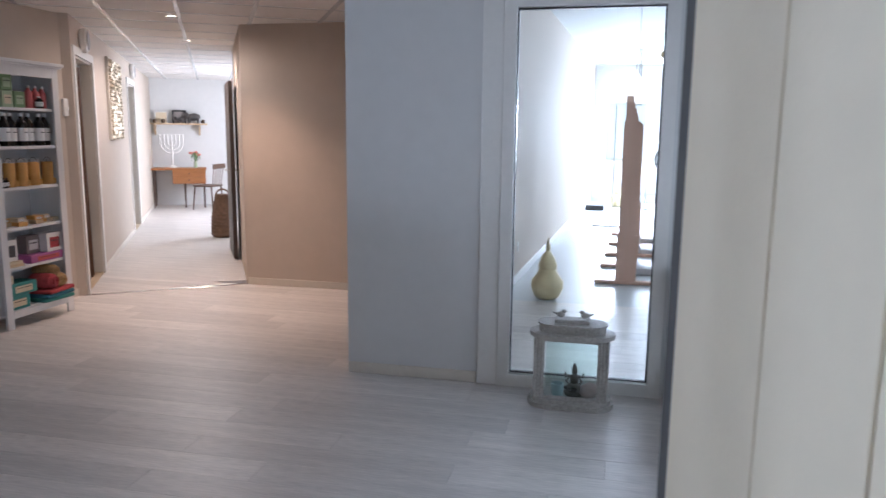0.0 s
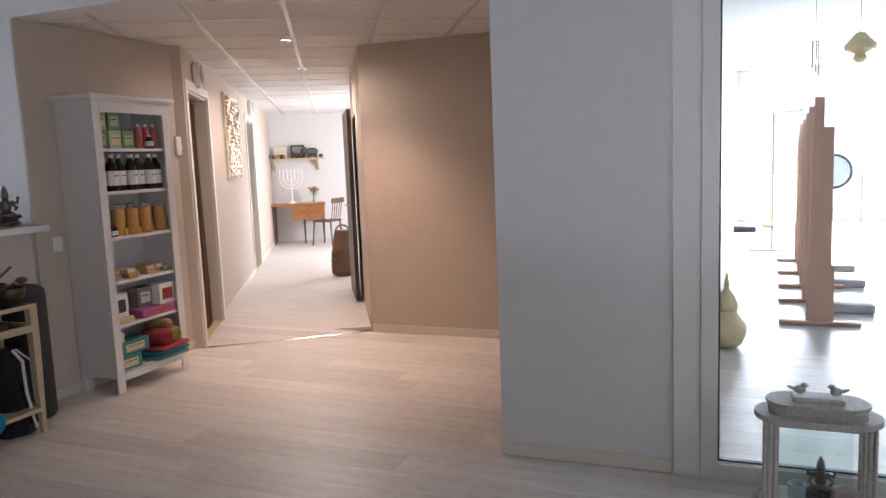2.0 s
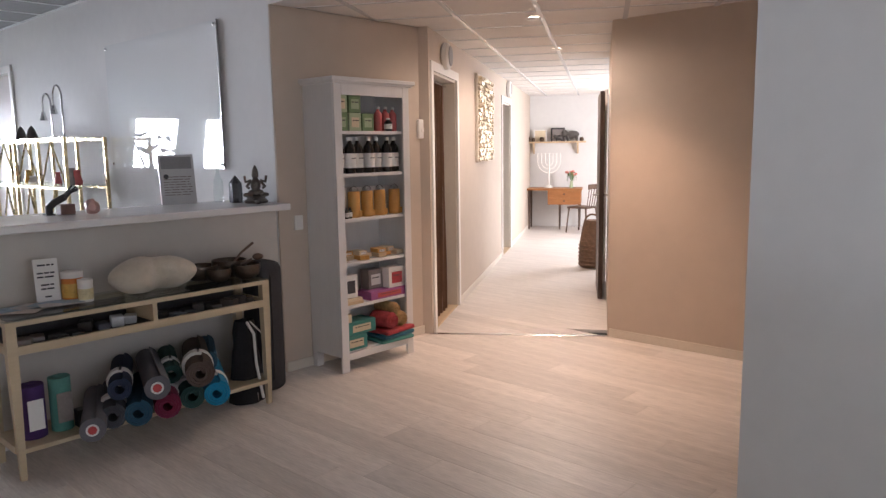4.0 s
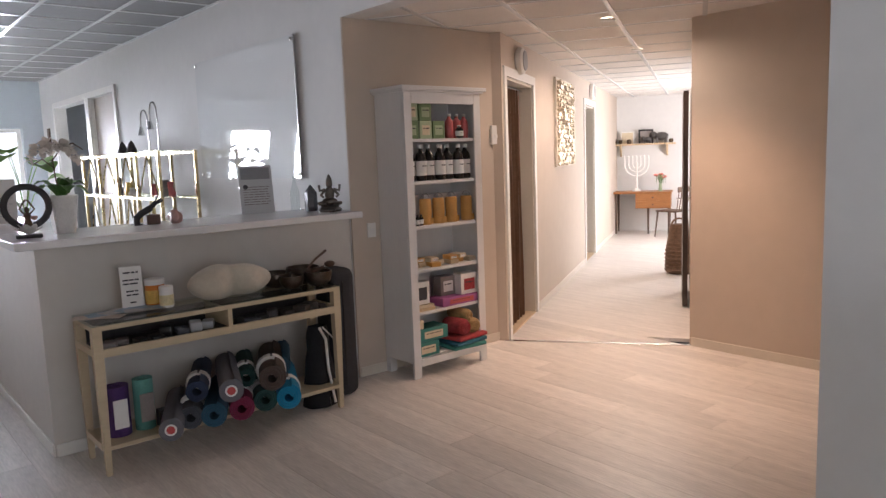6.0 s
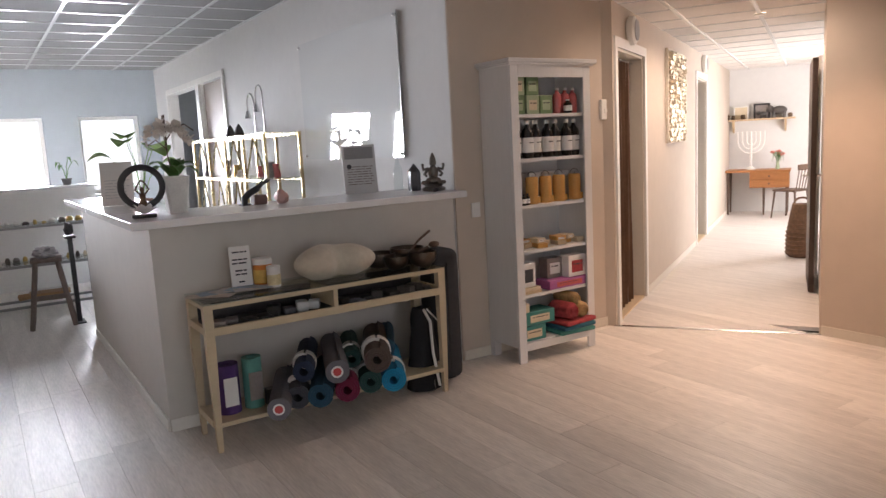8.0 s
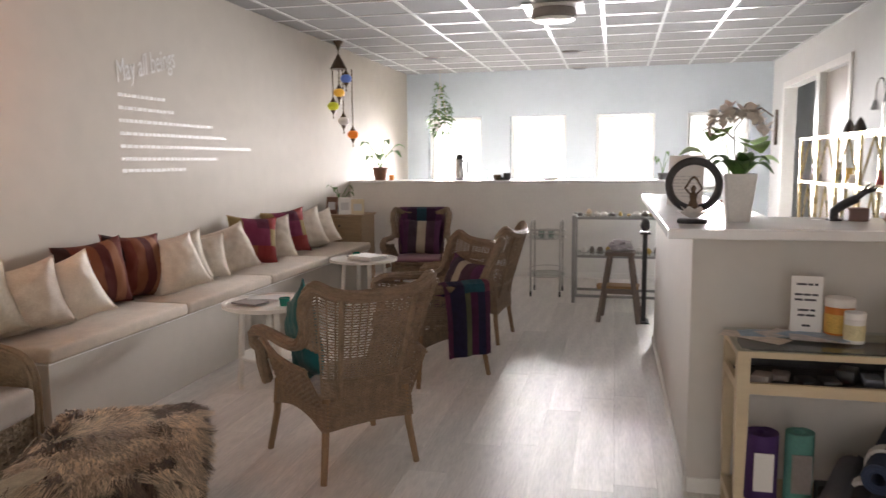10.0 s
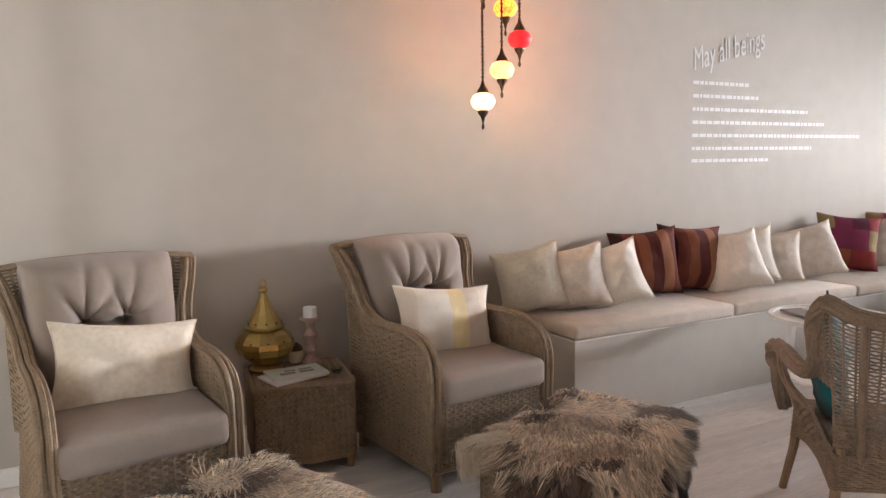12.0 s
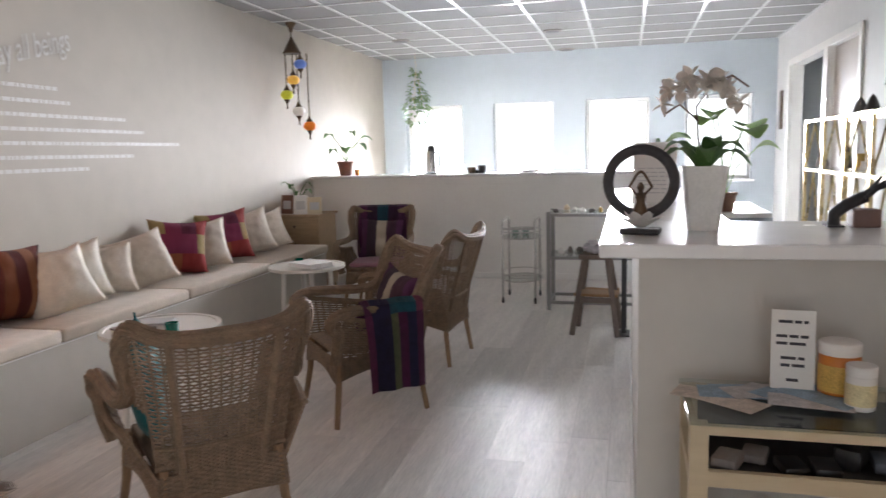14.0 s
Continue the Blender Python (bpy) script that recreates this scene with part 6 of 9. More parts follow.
def armchair(m, label):
    """Wicker armchair with short wings and scrolled arms on four splayed legs; local +y is its front."""
    t = thing("wicker_armchair", m, label, "armchair", "wicker armchairs in the lounge")

    def back(u, v):
        a = 2 * u - 1
        return (a * (0.215 + 0.07 * v), -0.235 - 0.17 * v + 0.06 * a * a * (0.4 + 0.6 * v), 0.34 + v * (0.535 + 0.05 * a ** 4))
    part("backrest", weave(bmesh.new(), lambda u, v: back(u, 0.2 + 0.8 * v), 34, 15, 30, 0.0042, 0.004), WICKER, t, "open woven wicker back")
    part("back_band", weave(bmesh.new(), lambda u, v: back(u, 0.22 * v), 15, 15, 30, 0.0058, 0.004), WICKER, t, "dense woven band at the foot of the back")
    for u0 in (0.17, 0.83):
        part("back_slat", tube([Vector(back(u0, k / 6)) + Vector((0, -0.013, 0)) for k in range(7)], 0.014, 8), WICKER, t, smooth=True)
    part("back_stretcher", tube([Vector(back(k / 8, 0.24)) + Vector((0, -0.012, 0)) for k in range(9)], 0.008, 6), WICKER, t)
    edge = {}
    for sx in (-1, 1):
        def wing(u, v, sx=sx):
            low, high = Vector(back(0.5 + sx * 0.5, 0.46)), Vector(back(0.5 + sx * 0.5, 1))
            foot = low + Vector((sx * 0.035, 0.15, 0.02)) * u
            head = high + Vector((sx * 0.03 * math.sin(u * 3.1), 0.13 * u, -0.24 * u ** 1.7))
            return foot.lerp(head, v)
        part("wing", weave(bmesh.new(), wing, 22, 5, 10, 0.0052, 0.003), WICKER, t)
        edge[sx] = [Vector(wing(k / 6, 1)) for k in range(7)]

        def side(u, v, sx=sx):
            top = 0.535 + 0.08 * u ** 1.6
            x = 0.225 + 0.085 * v + 0.03 * math.sin(u * math.pi) + 0.02 * u
            return (sx * x, -0.25 + 0.53 * u, 0.35 + v * (top - 0.35))
        part("arm_panel", weave(bmesh.new(), side, 17, 12, 24, 0.0058, 0.004), WICKER, t)
        part("panel_rim", strands(dense([side(k / 6, 1) for k in range(7)], 30), 0.014, 4), WICKER, t, smooth=True)
        tip = Vector(wing(1, 1))
        arm = [tip + Vector((0, -0.02, 0.05)), tip + Vector((sx * 0.012, 0.03, -0.03)), tip + Vector((sx * 0.03, 0.13, -0.055)), (sx * 0.335, 0.14, 0.640), (sx * 0.345, 0.25, 0.636), (sx * 0.35, 0.315, 0.605), (sx * 0.345, 0.315, 0.555), (sx * 0.335, 0.275, 0.54), (sx * 0.325, 0.28, 0.46), (sx * 0.30, 0.285, 0.36)]
        part("arm_rest", strands(dense(arm, 60), 0.027, 6, 0.05, 1.25), WICKER, t, "thick cane arm with a scrolled end", smooth=True)
    top = list(reversed(edge[-1])) + [Vector(back(k / 10, 1)) for k in range(1, 10)] + edge[1]
    part("back_rim", strands(dense(top, 90), 0.027, 6, 0.03, 1.1), WICKER, t, "thick wavy rim of parallel canes", smooth=True)
    part("seat", slab(-0.235, 0.235, -0.24, 0.265, 0.385, 0.41, 0.01, 2), WICKER, t)

    def apron(u, v):
        a = u * 4
        k, w = int(min(a, 3.999)), a - int(min(a, 3.999))
        c = [(-0.222, -0.245), (0.222, -0.245), (0.262, 0.27), (-0.262, 0.27), (-0.222, -0.245)]
        x, y = c[k][0] + (c[k + 1][0] - c[k][0]) * w, c[k][1] + (c[k + 1][1] - c[k][1]) * w
        arch = (0.012 if k == 0 else 0.055) * math.sin(w * math.pi)
        low = 0.245 + arch
        return (x * (1 + 0.03 * (1 - v)), y * (1 + 0.03 * (1 - v)), low + (0.37 - low) * v)
    part("seat_apron", weave(bmesh.new(), apron, 14, 40, 80, 0.0058, 0.004), WICKER, t, "dense woven apron with an arched edge")
    part("apron_rim", strands([apron(k / 80, 0) for k in range(81)], 0.009, 3), WICKER, t, smooth=True)
    for x, y in ((-0.205, -0.228), (0.205, -0.228), (-0.248, 0.25), (0.248, 0.25)):
        part("leg", tube([(x, y, 0.39), (x * 1.06, y * 1.05, 0.2), (x * 1.19, y * 1.17, 0.0)], 0.021, 8, r_end=0.016), CANE, t, smooth=True)
    return t


chair_a = armchair(Matrix.Translation((-4.42, 0.78, 0)) @ pose(0, 0, 0, 0, 0, 136), "brown wicker armchair with a teal cushion in it")
for x, y, rz, text in ((-5.92, 0.88, 221, "brown wicker armchair with a striped throw over its arm"), (-6.98, 0.94, 174, "brown wicker armchair facing the bench"), (-8.62, 0.02, -80, "brown wicker armchair draped with a purple patchwork throw")):
    c = copy_thing(chair_a, Matrix.Translation((x, y, 0)) @ pose(0, 0, 0, 0, 0, rz))
    c["label"] = text


def settle(bm, m, z):
    """Flatten what would sink below the height z, as soft things do on a seat."""
    inv = m.inverted()
    for v in bm.verts:
        p = m @ v.co
        if p.z < z:
            p.z = z - 0.08 * (z - p.z)
            v.co = inv @ p
    return bm


def pillow(m, w, h, t, mat, label, seed, stripes=(), cat="cushion", group="cushions on the bench", rest=-9.0):
    ob = thing("cushion", m, label, cat, group)
    bm = settle(cushion(w, h, t, seed), m, rest)
    part("cover", bm, mat, ob, smooth=True)
    part("seam", settle(tube([(w / 2 * a * (1 - 0.13 * (1 - b * b) * abs(a) ** 4), 0, h / 2 + h / 2 * b * (1 - 0.13 * (1 - a * a) * abs(b) ** 4)) for a, b in
                      [(-1 + k / 8, -1) for k in range(16)] + [(1, -1 + k / 8) for k in range(16)] + [(1 - k / 8, 1) for k in range(16)] + [(-1, 1 - k / 8) for k in range(16)]], 0.004, 5, closed=True), m, rest), mat, ob)
    return ob


def fabric(name, c, c2=None, scale=14, vary=0.12, bump=0.3):
    return material(name, c, 0.92, vary, scale, bump, 240, second=c2, sheen=0.15)


def striped(name, cols, axis_scale):
    """Woven stripes across a cushion, cut by position along x."""
    m = material(name, cols[0], 0.92, 0.15, 30, 0.3, 240)
    nt = m.node_tree
    b = nt.nodes["Principled BSDF"]
    tc, sep, mul, fr, ramp = (nt.nodes.new(k) for k in ("ShaderNodeTexCoord", "ShaderNodeSeparateXYZ", "ShaderNodeMath", "ShaderNodeMath", "ShaderNodeValToRGB"))
    mul.operation, mul.inputs[1].default_value, fr.operation = "MULTIPLY_ADD", axis_scale, "FRACT"
    mul.inputs[2].default_value = 0.5
    ramp.color_ramp.interpolation = "CONSTANT"
    els = ramp.color_ramp.elements
    while len(els) < len(cols):
        els.new(0.5)
    for i, c in enumerate(cols):
        els[i].position, els[i].color = i / len(cols), (*c, 1)
    nt.links.new(tc.outputs["Object"], sep.inputs[0]), nt.links.new(sep.outputs[0], mul.inputs[0]), nt.links.new(mul.outputs[0], fr.inputs[0]), nt.links.new(fr.outputs[0], ramp.inputs[0])
    nz, mx = nt.nodes.new("ShaderNodeTexNoise"), nt.nodes.new("ShaderNodeMix")
    nz.inputs["Scale"].default_value = 45
    mx.data_type, mx.blend_type = "RGBA", "MULTIPLY"
    mx.inputs[0].default_value = 0.2
    nt.links.new(ramp.outputs[0], mx.inputs[6]), nt.links.new(nz.outputs[0], mx.inputs[7]), nt.links.new(mx.outputs[2], b.inputs["Base Color"])
    return m


def patchwork(name, cols, size):
    """Square woven patches in several colours."""
    m = material(name, cols[0], 0.92, 0.15, 30, 0.3, 240)
    nt = m.node_tree
    b = nt.nodes["Principled BSDF"]
    tc, vm, wn, ramp = (nt.nodes.new(k) for k in ("ShaderNodeTexCoord", "ShaderNodeVectorMath", "ShaderNodeTexWhiteNoise", "ShaderNodeValToRGB"))
    vm.operation = "SNAP"
    vm.inputs[1].default_value = (size, 10.0, size * 1.3)
    wn.noise_dimensions = "3D"
    ramp.color_ramp.interpolation = "CONSTANT"
    els = ramp.color_ramp.elements
    while len(els) < len(cols):
        els.new(0.5)
    for i, c in enumerate(cols):
        els[i].position, els[i].color = i / len(cols), (*c, 1)
    nt.links.new(tc.outputs["Object"], vm.inputs[0]), nt.links.new(vm.outputs[0], wn.inputs[0]), nt.links.new(wn.outputs[0], ramp.inputs[0]), nt.links.new(ramp.outputs[0], b.inputs["Base Color"])
    return m


CREAM = fabric("cream_cotton", (0.77, 0.71, 0.62))
CREAM_GOLD = fabric("cream_gold_silk", (0.56, 0.50, 0.395), (0.66, 0.60, 0.49), 8)
CREAM_FLORAL = fabric("cream_floral_cotton", (0.64, 0.54, 0.45), (0.78, 0.71, 0.62), 18)
RUST = striped("rust_striped_silk", ((0.035, 0.012, 0.012), (0.17, 0.035, 0.022), (0.24, 0.075, 0.035), (0.10, 0.02, 0.018), (0.30, 0.12, 0.06), (0.15, 0.03, 0.022)), 2.3)
PATCH_RED = patchwork("red_patchwork", ((0.28, 0.035, 0.035), (0.12, 0.02, 0.05), (0.33, 0.10, 0.05), (0.09, 0.06, 0.08), (0.30, 0.22, 0.10), (0.22, 0.03, 0.08)), 0.12)
TEAL_VELVET = fabric("teal_velvet", (0.0, 0.10, 0.11), vary=0.2)
PLUM_STRIPE = striped("plum_striped_cloth", ((0.09, 0.025, 0.08), (0.05, 0.03, 0.05), (0.42, 0.36, 0.28), (0.07, 0.03, 0.055), (0.10, 0.03, 0.09)), 2.1)

# bench
t = thing("bench", Matrix(), "long built-in cream bench box along the greige wall", "bench")
part("box", slab(-8.93, -4.10, SOUTH + 0.002, -0.665, 0, 0.46), material("greige_bench_paint", (0.55, 0.51, 0.45), 0.7, 0.04, 1.5), t)
part("top_board", slab(-8.935, -4.095, SOUTH + 0.002, -0.66, 0.4605, 0.47), TRIM, t)
SEAT = fabric("beige_bench_fabric", (0.60, 0.51, 0.42), bump=0.2)
for a, b in ((-5.285, -4.085), (-6.48, -5.29), (-7.70, -6.485), (-8.94, -7.705)):
    bm = slab(a, b, SOUTH + 0.006, -0.635, 0.4705, 0.55, 0.022, 3)
    solid("bench_cushion", bm, SEAT, Matrix(), "flat beige upholstered seat pad on the bench", "cushion", "seat pads on the bench", True)
BZ = 0.551
for i, (x, y, turn, lean, roll, w, mat, text) in enumerate((
        (-4.13, -1.07, -16, 17, -13, 0.41, CREAM_GOLD, "cream gold silk cushion leaning on the wall"),
        (-4.38, -1.00, -24, 16, -12, 0.40, CREAM_FLORAL, "cream floral cushion leaning on the wall"),
        (-4.62, -0.92, -20, 24, -18, 0.41, CREAM, "plain cream cushion leaning on its neighbour"),
        (-5.04, -1.13, -4, 9, -5, 0.45, RUST, "rust and black striped silk cushion"),
        (-5.38, -1.12, 6, 10, 4, 0.46, RUST, "rust and black striped silk cushion"),
        (-5.64, -0.91, -24, 24, -16, 0.42, CREAM, "plain cream cushion leaning on its neighbour"),
        (-5.92, -1.08, -40, 15, -12, 0.41, CREAM, "plain cream cushion leaning on the wall"),
        (-6.17, -1.06, -52, 14, -8, 0.37, CREAM_FLORAL, "cream floral cushion leaning on the wall"),
        (-6.52, -0.98, -20, 26, -14, 0.43, CREAM_FLORAL, "cream cushion with small raised dots"),
        (-7.03, -1.12, -16, 14, 5, 0.46, PATCH_RED, "red and plum patchwork cushion"),
        (-7.33, -1.05, -28, 20, -8, 0.43, CREAM_FLORAL, "cream floral cushion leaning on its neighbour"),
        (-7.79, -1.12, -12, 14, -5, 0.47, PATCH_RED, "red and plum patchwork cushion"),
        (-8.19, -1.08, -38, 20, -16, 0.44, CREAM, "plain cream cushion leaning on the wall"),
        (-8.43, -1.02, -45, 24, -20, 0.41, CREAM_FLORAL, "cream cushion with a brown band"))):
    pillow(Matrix.Translation((x, y + 0.03, BZ - 0.01 + 0.10 * abs(math.sin(radians(roll))) * w)) @ pose(0, 0, 0, 0, 0, 180 + turn * 0.75 - (20 if i < 9 else 32)) @ pose(0, 0, 0, -lean, roll), w, w * 0.97, 0.29, mat, text, i, rest=BZ + 0.001)

# wing chairs
def canes(pts, offs, r, bm=None):
    """Parallel canes that follow one line, each shifted by an offset."""
    bm = bm or bmesh.new()
    for o in offs:
        tube([Vector(p) + Vector(o) for p in pts], r, 6, bm)
    return bm


def wing_chair(m, label):
    """Wicker wing chair; local +y is its front. One swept band runs from the wing over the arm to the floor."""
    t = thing("wing_chair", m, label, "armchair", "wicker wing chairs")
    sweep = dense([(0, -0.455, 1.0), (0, -0.40, 0.965), (0, -0.345, 0.89), (0, -0.315, 0.80), (0, -0.255, 0.705), (0, -0.13, 0.665), (0, 0.05, 0.668), (0, 0.19, 0.655), (0, 0.285, 0.615), (0, 0.33, 0.54), (0, 0.338, 0.44), (0, 0.335, 0.30), (0, 0.33, 0.09)], 72)
    n_arm = 56

    def sweep_at(u):
        k = u * n_arm
        i = min(int(k), n_arm - 1)
        return sweep[i].lerp(sweep[i + 1], k - i)

    def flare(z):
        return 0.335 + 0.075 * max(0.0, (z - 0.70) / 0.3) ** 1.5

    def back(u, v):
        a = 2 * u - 1
        return (a * (0.30 + 0.085 * v * v), -0.335 - 0.12 * v ** 1.4 + 0.02 * a * a, 0.09 + 0.935 * v - 0.03 * a * a * v)
    part("back_panel", weave(bmesh.new(), back, 60, 12, 24, 0.0072, 0.004), WICKER_GREY, t)
    for sx in (-1, 1):
        def side(u, v, sx=sx):
            top = sweep_at(u)
            low = Vector((0, -0.36 + 0.69 * u, 0.09))
            p = low.lerp(top, v)
            return (sx * (flare(p.z) - 0.012 * math.sin(math.pi * v) + 0.02 * (1 - v) ** 3 * (1 - u)), p.y, p.z)
        part("side_panel", weave(bmesh.new(), side, 46, 20, 40, 0.0072, 0.004), WICKER_GREY, t)
        band = [Vector((sx * flare(p.z), p.y, p.z)) for p in sweep]
        part("arm_band", canes(band, [(sx * (-0.048 + 0.0125 * k + 0.004 * math.sin(k * 2.3)), 0.006 * math.sin(k * 1.7), 0.014 * math.sin(math.pi * (k + 0.5) / 5)) for k in range(5)], 0.0085), WICKER_GREY, t, "broad rolled arm of parallel canes", True)

        def inner(u, v, sx=sx):
            top = sweep_at(0.12 + 0.80 * u)
            return (sx * (flare(top.z) - 0.042), -0.36 + 0.66 * u + (top.y + 0.36 - 0.66 * u) * v, 0.36 + v * (top.z - 0.36))
        part("inner_panel", weave(bmesh.new(), inner, 30, 12, 24, 0.0078, 0.003), WICKER_GREY, t)
    part("top_rim", canes(dense([(0.405 * (2 * k / 12 - 1), -0.455 + 0.01 * (2 * k / 12 - 1) ** 2, 1.0 + 0.028 * (1 - (2 * k / 12 - 1) ** 2)) for k in range(13)], 30), [(0, -0.022 + 0.0145 * k, 0.012 * math.sin(math.pi * (k + 0.5) / 4)) for k in range(4)], 0.0092), WICKER_GREY, t, smooth=True)

    def front(u, v):
        return (-0.30 + 0.60 * u, 0.325, 0.09 + 0.30 * v)
    part("front_panel", weave(bmesh.new(), front, 22, 14, 28, 0.0072, 0.004), WICKER_GREY, t)
    part("base_frame", slab(-0.29, 0.29, -0.32, 0.31, 0.34, 0.375), DARK_OAK, t)
    part("base_rim", rim(straight([(-0.335, 0.33, 0.092), (0.335, 0.33, 0.092), (0.345, -0.36, 0.092), (-0.345, -0.36, 0.092), (-0.335, 0.33, 0.092)], 20), 0.014), WICKER_GREY, t, smooth=True)
    for x, y in ((-0.30, 0.30), (0.30, 0.30), (-0.305, -0.325), (0.305, -0.325)):
        part("leg", tube([(x, y, 0.11), (x * 1.03, y * 1.06, 0.0)], 0.032, 8, r_end=0.024), CANE, t, smooth=True)
    sc = slab(-0.288, 0.288, -0.27, 0.365, 0.376, 0.505, 0.034, 4)
    bmesh.ops.subdivide_edges(sc, edges=[e for e in sc.edges if e.calc_length() > 0.3], cuts=10, use_grid_fill=True)
    for v in sc.verts:                    # a soft crown on the seat
        if v.co.z > 0.49:
            v.co.z += 0.016 * max(0.0, 1 - (v.co.x / 0.29) ** 2) * max(0.0, 1 - ((v.co.y - 0.05) / 0.32) ** 2) + 0.004 * noise.noise(v.co * 9)
    part("seat_cushion", sc, TAUPE, t, "taupe fabric seat cushion", True)
    bc = bmesh.new()

    def tuft(u, v):
        a, b = 2 * u - 1, v
        k = 0.0
        for sx in (-1, 1):
            dx, dz = a - sx * 0.27, b - 0.50
            d = math.hypot(dx, dz * 1.5)
            ang = math.atan2(dz, dx)
            k += 0.075 * math.exp(-(d / 0.14) ** 2)
            k += 0.060 * (0.5 + 0.5 * math.cos(ang * 7 + sx)) ** 3 * math.exp(-d / 0.30) * (1.0 if dz > 0 else 0.35)
        k += 0.058 * math.exp(-((b - 0.50) / 0.028) ** 2) * (1 if abs(a) < 0.27 else math.exp(-((abs(a) - 0.27) / 0.16) ** 2))
        k += 0.05 * math.exp(-((abs(a) - 0.27) / 0.045) ** 2) * (1 if b < 0.50 else 0)
        k += 0.006 * noise.noise(Vector((a * 4, b * 5, 3)))
        th = (0.145 + 0.05 * b) * max(0.0, 1 - abs(a) ** 6) ** 0.5 * max(0.0, 1 - abs(2 * b - 1) ** 6) ** 0.5
        return (a * (0.288 + 0.012 * b), -0.325 - 0.115 * b + max(0.0, th - k * min(1.0, th / 0.05)), 0.50 + 0.535 * b + 0.012 * (1 - a * a) * b)
    sheet(tuft, 72, 64, bc)
    sheet(lambda u, v: ((2 * u - 1) * (0.288 + 0.012 * v), -0.325 - 0.115 * v, 0.50 + 0.535 * v + 0.012 * (1 - (2 * u - 1) ** 2) * v), 72, 64, bc)
    bmesh.ops.remove_doubles(bc, verts=bc.verts[:], dist=0.001)
    part("back_cushion", bc, TAUPE, t, "tufted taupe back cushion", True)
    return t


wa = wing_chair(Matrix.Translation((-3.37, -0.69, 0)) @ pose(0, 0, 0, 0, 0, 6), "grey-brown wicker wing chair with taupe cushions by the wall")
wb = copy_thing(wa, Matrix.Translation((-1.92, -0.68, 0)) @ pose(0, 0, 0, 0, 0, 7))
BLOCK = striped("cream_gold_block_fabric", ((0.80, 0.71, 0.60), (0.86, 0.8, 0.7), (0.86, 0.8, 0.7), (0.86, 0.70, 0.40), (0.72, 0.61, 0.5), (0.78, 0.67, 0.55)), 1.9)
pillow(wa.matrix_basis @ Matrix.Translation((0.0, -0.02, 0.462)) @ pose(0, 0, 0, 0, 0, 174) @ pose(0, 0, 0, -20, 5), 0.54, 0.37, 0.16, BLOCK, "cream cushion with a gold band on the wing chair", 40, rest=0.512, group="cushions on the wing chairs")
pillow(wb.matrix_basis @ Matrix.Translation((0.0, -0.02, 0.462)) @ pose(0, 0, 0, 0, 0, 176) @ pose(0, 0, 0, -20, 6), 0.56, 0.36, 0.16, fabric("pale_gold_silk", (0.74, 0.64, 0.50), (0.84, 0.76, 0.63), 6), "pale gold silk cushion on the wing chair", 41, rest=0.512, group="cushions on the wing chairs")

# wicker box table
SB = Matrix.Translation((-2.70, -1.01, 0)) @ pose(0, 0, 0, 0, 0, -8)
t = thing("wicker_box_table", SB, "square grey-brown wicker chest used as a side table", "side table")
hw, hd = 0.225, 0.21
for k, (f) in enumerate((lambda u, v: (-hw + 2 * hw * u, hd, 0.05 + 0.36 * v), lambda u, v: (-hw + 2 * hw * u, -hd, 0.05 + 0.36 * v), lambda u, v: (hw, -hd + 2 * hd * u, 0.05 + 0.36 * v), lambda u, v: (-hw, -hd + 2 * hd * u, 0.05 + 0.36 * v))):
    part("woven_side", weave(bmesh.new(), f, 26, 16, 32, 0.0075, 0.004), WICKER_GREY, t)
part("core", slab(-hw + 0.012, hw - 0.012, -hd + 0.012, hd - 0.012, 0.05, 0.40), DARK_OAK, t)
part("lid", weave(bmesh.new(), lambda u, v: (-hw - 0.004 + 2 * (hw + 0.004) * u, -hd - 0.004 + 2 * (hd + 0.004) * v, 0.42), 28, 14, 28, 0.008, 0.003), WICKER_GREY, t)
part("lid_rim", rim(straight([(-hw, hd, 0.415), (hw, hd, 0.415), (hw, -hd, 0.415), (-hw, -hd, 0.415), (-hw, hd, 0.415)], 16), 0.013), WICKER_GREY, t, smooth=True)
for x in (-hw + 0.02, hw - 0.02):
    for y in (-hd + 0.02, hd - 0.02):
        part("foot", tube([(x, y, 0.06), (x, y, 0)], 0.018, 8), CANE, t)
SBZ = 0.432


def on_box(x, y, turn=0.0, z=SBZ):
    return SB @ Matrix.Translation((x, y, z)) @ pose(0, 0, 0, 0, 0, turn)


t = thing("brass_lantern", on_box(0.135, -0.09), "round faceted brass lantern with a pointed lid", "lantern")
part("foot", lathe([(0.075, 0), (0.078, 0.008), (0.07, 0.02), (0.052, 0.03)], 24), BRASS, t, smooth=True)
part("body", lathe([(0.05, 0.0302), (0.088, 0.05), (0.128, 0.085), (0.143, 0.12), (0.14, 0.145), (0.116, 0.178), (0.088, 0.20)], 10), BRASS, t)
part("collar", lathe([(0.088, 0.2002), (0.096, 0.206), (0.096, 0.214), (0.086, 0.219)], 24), BRASS, t, smooth=True)
part("lid", lathe([(0.085, 0.2192), (0.078, 0.24), (0.055, 0.275), (0.036, 0.315), (0.022, 0.355), (0.014, 0.375)], 12), BRASS, t)
part("finial", lathe([(0.012, 0.3752), (0.022, 0.386), (0.022, 0.396), (0.009, 0.408)], 14), BRASS, t, smooth=True)
part("ring", tube(arc(0, 0, 0.421, 0.014, 0, 345, 14), 0.0035, 6, closed=True), BRASS, t, smooth=True)
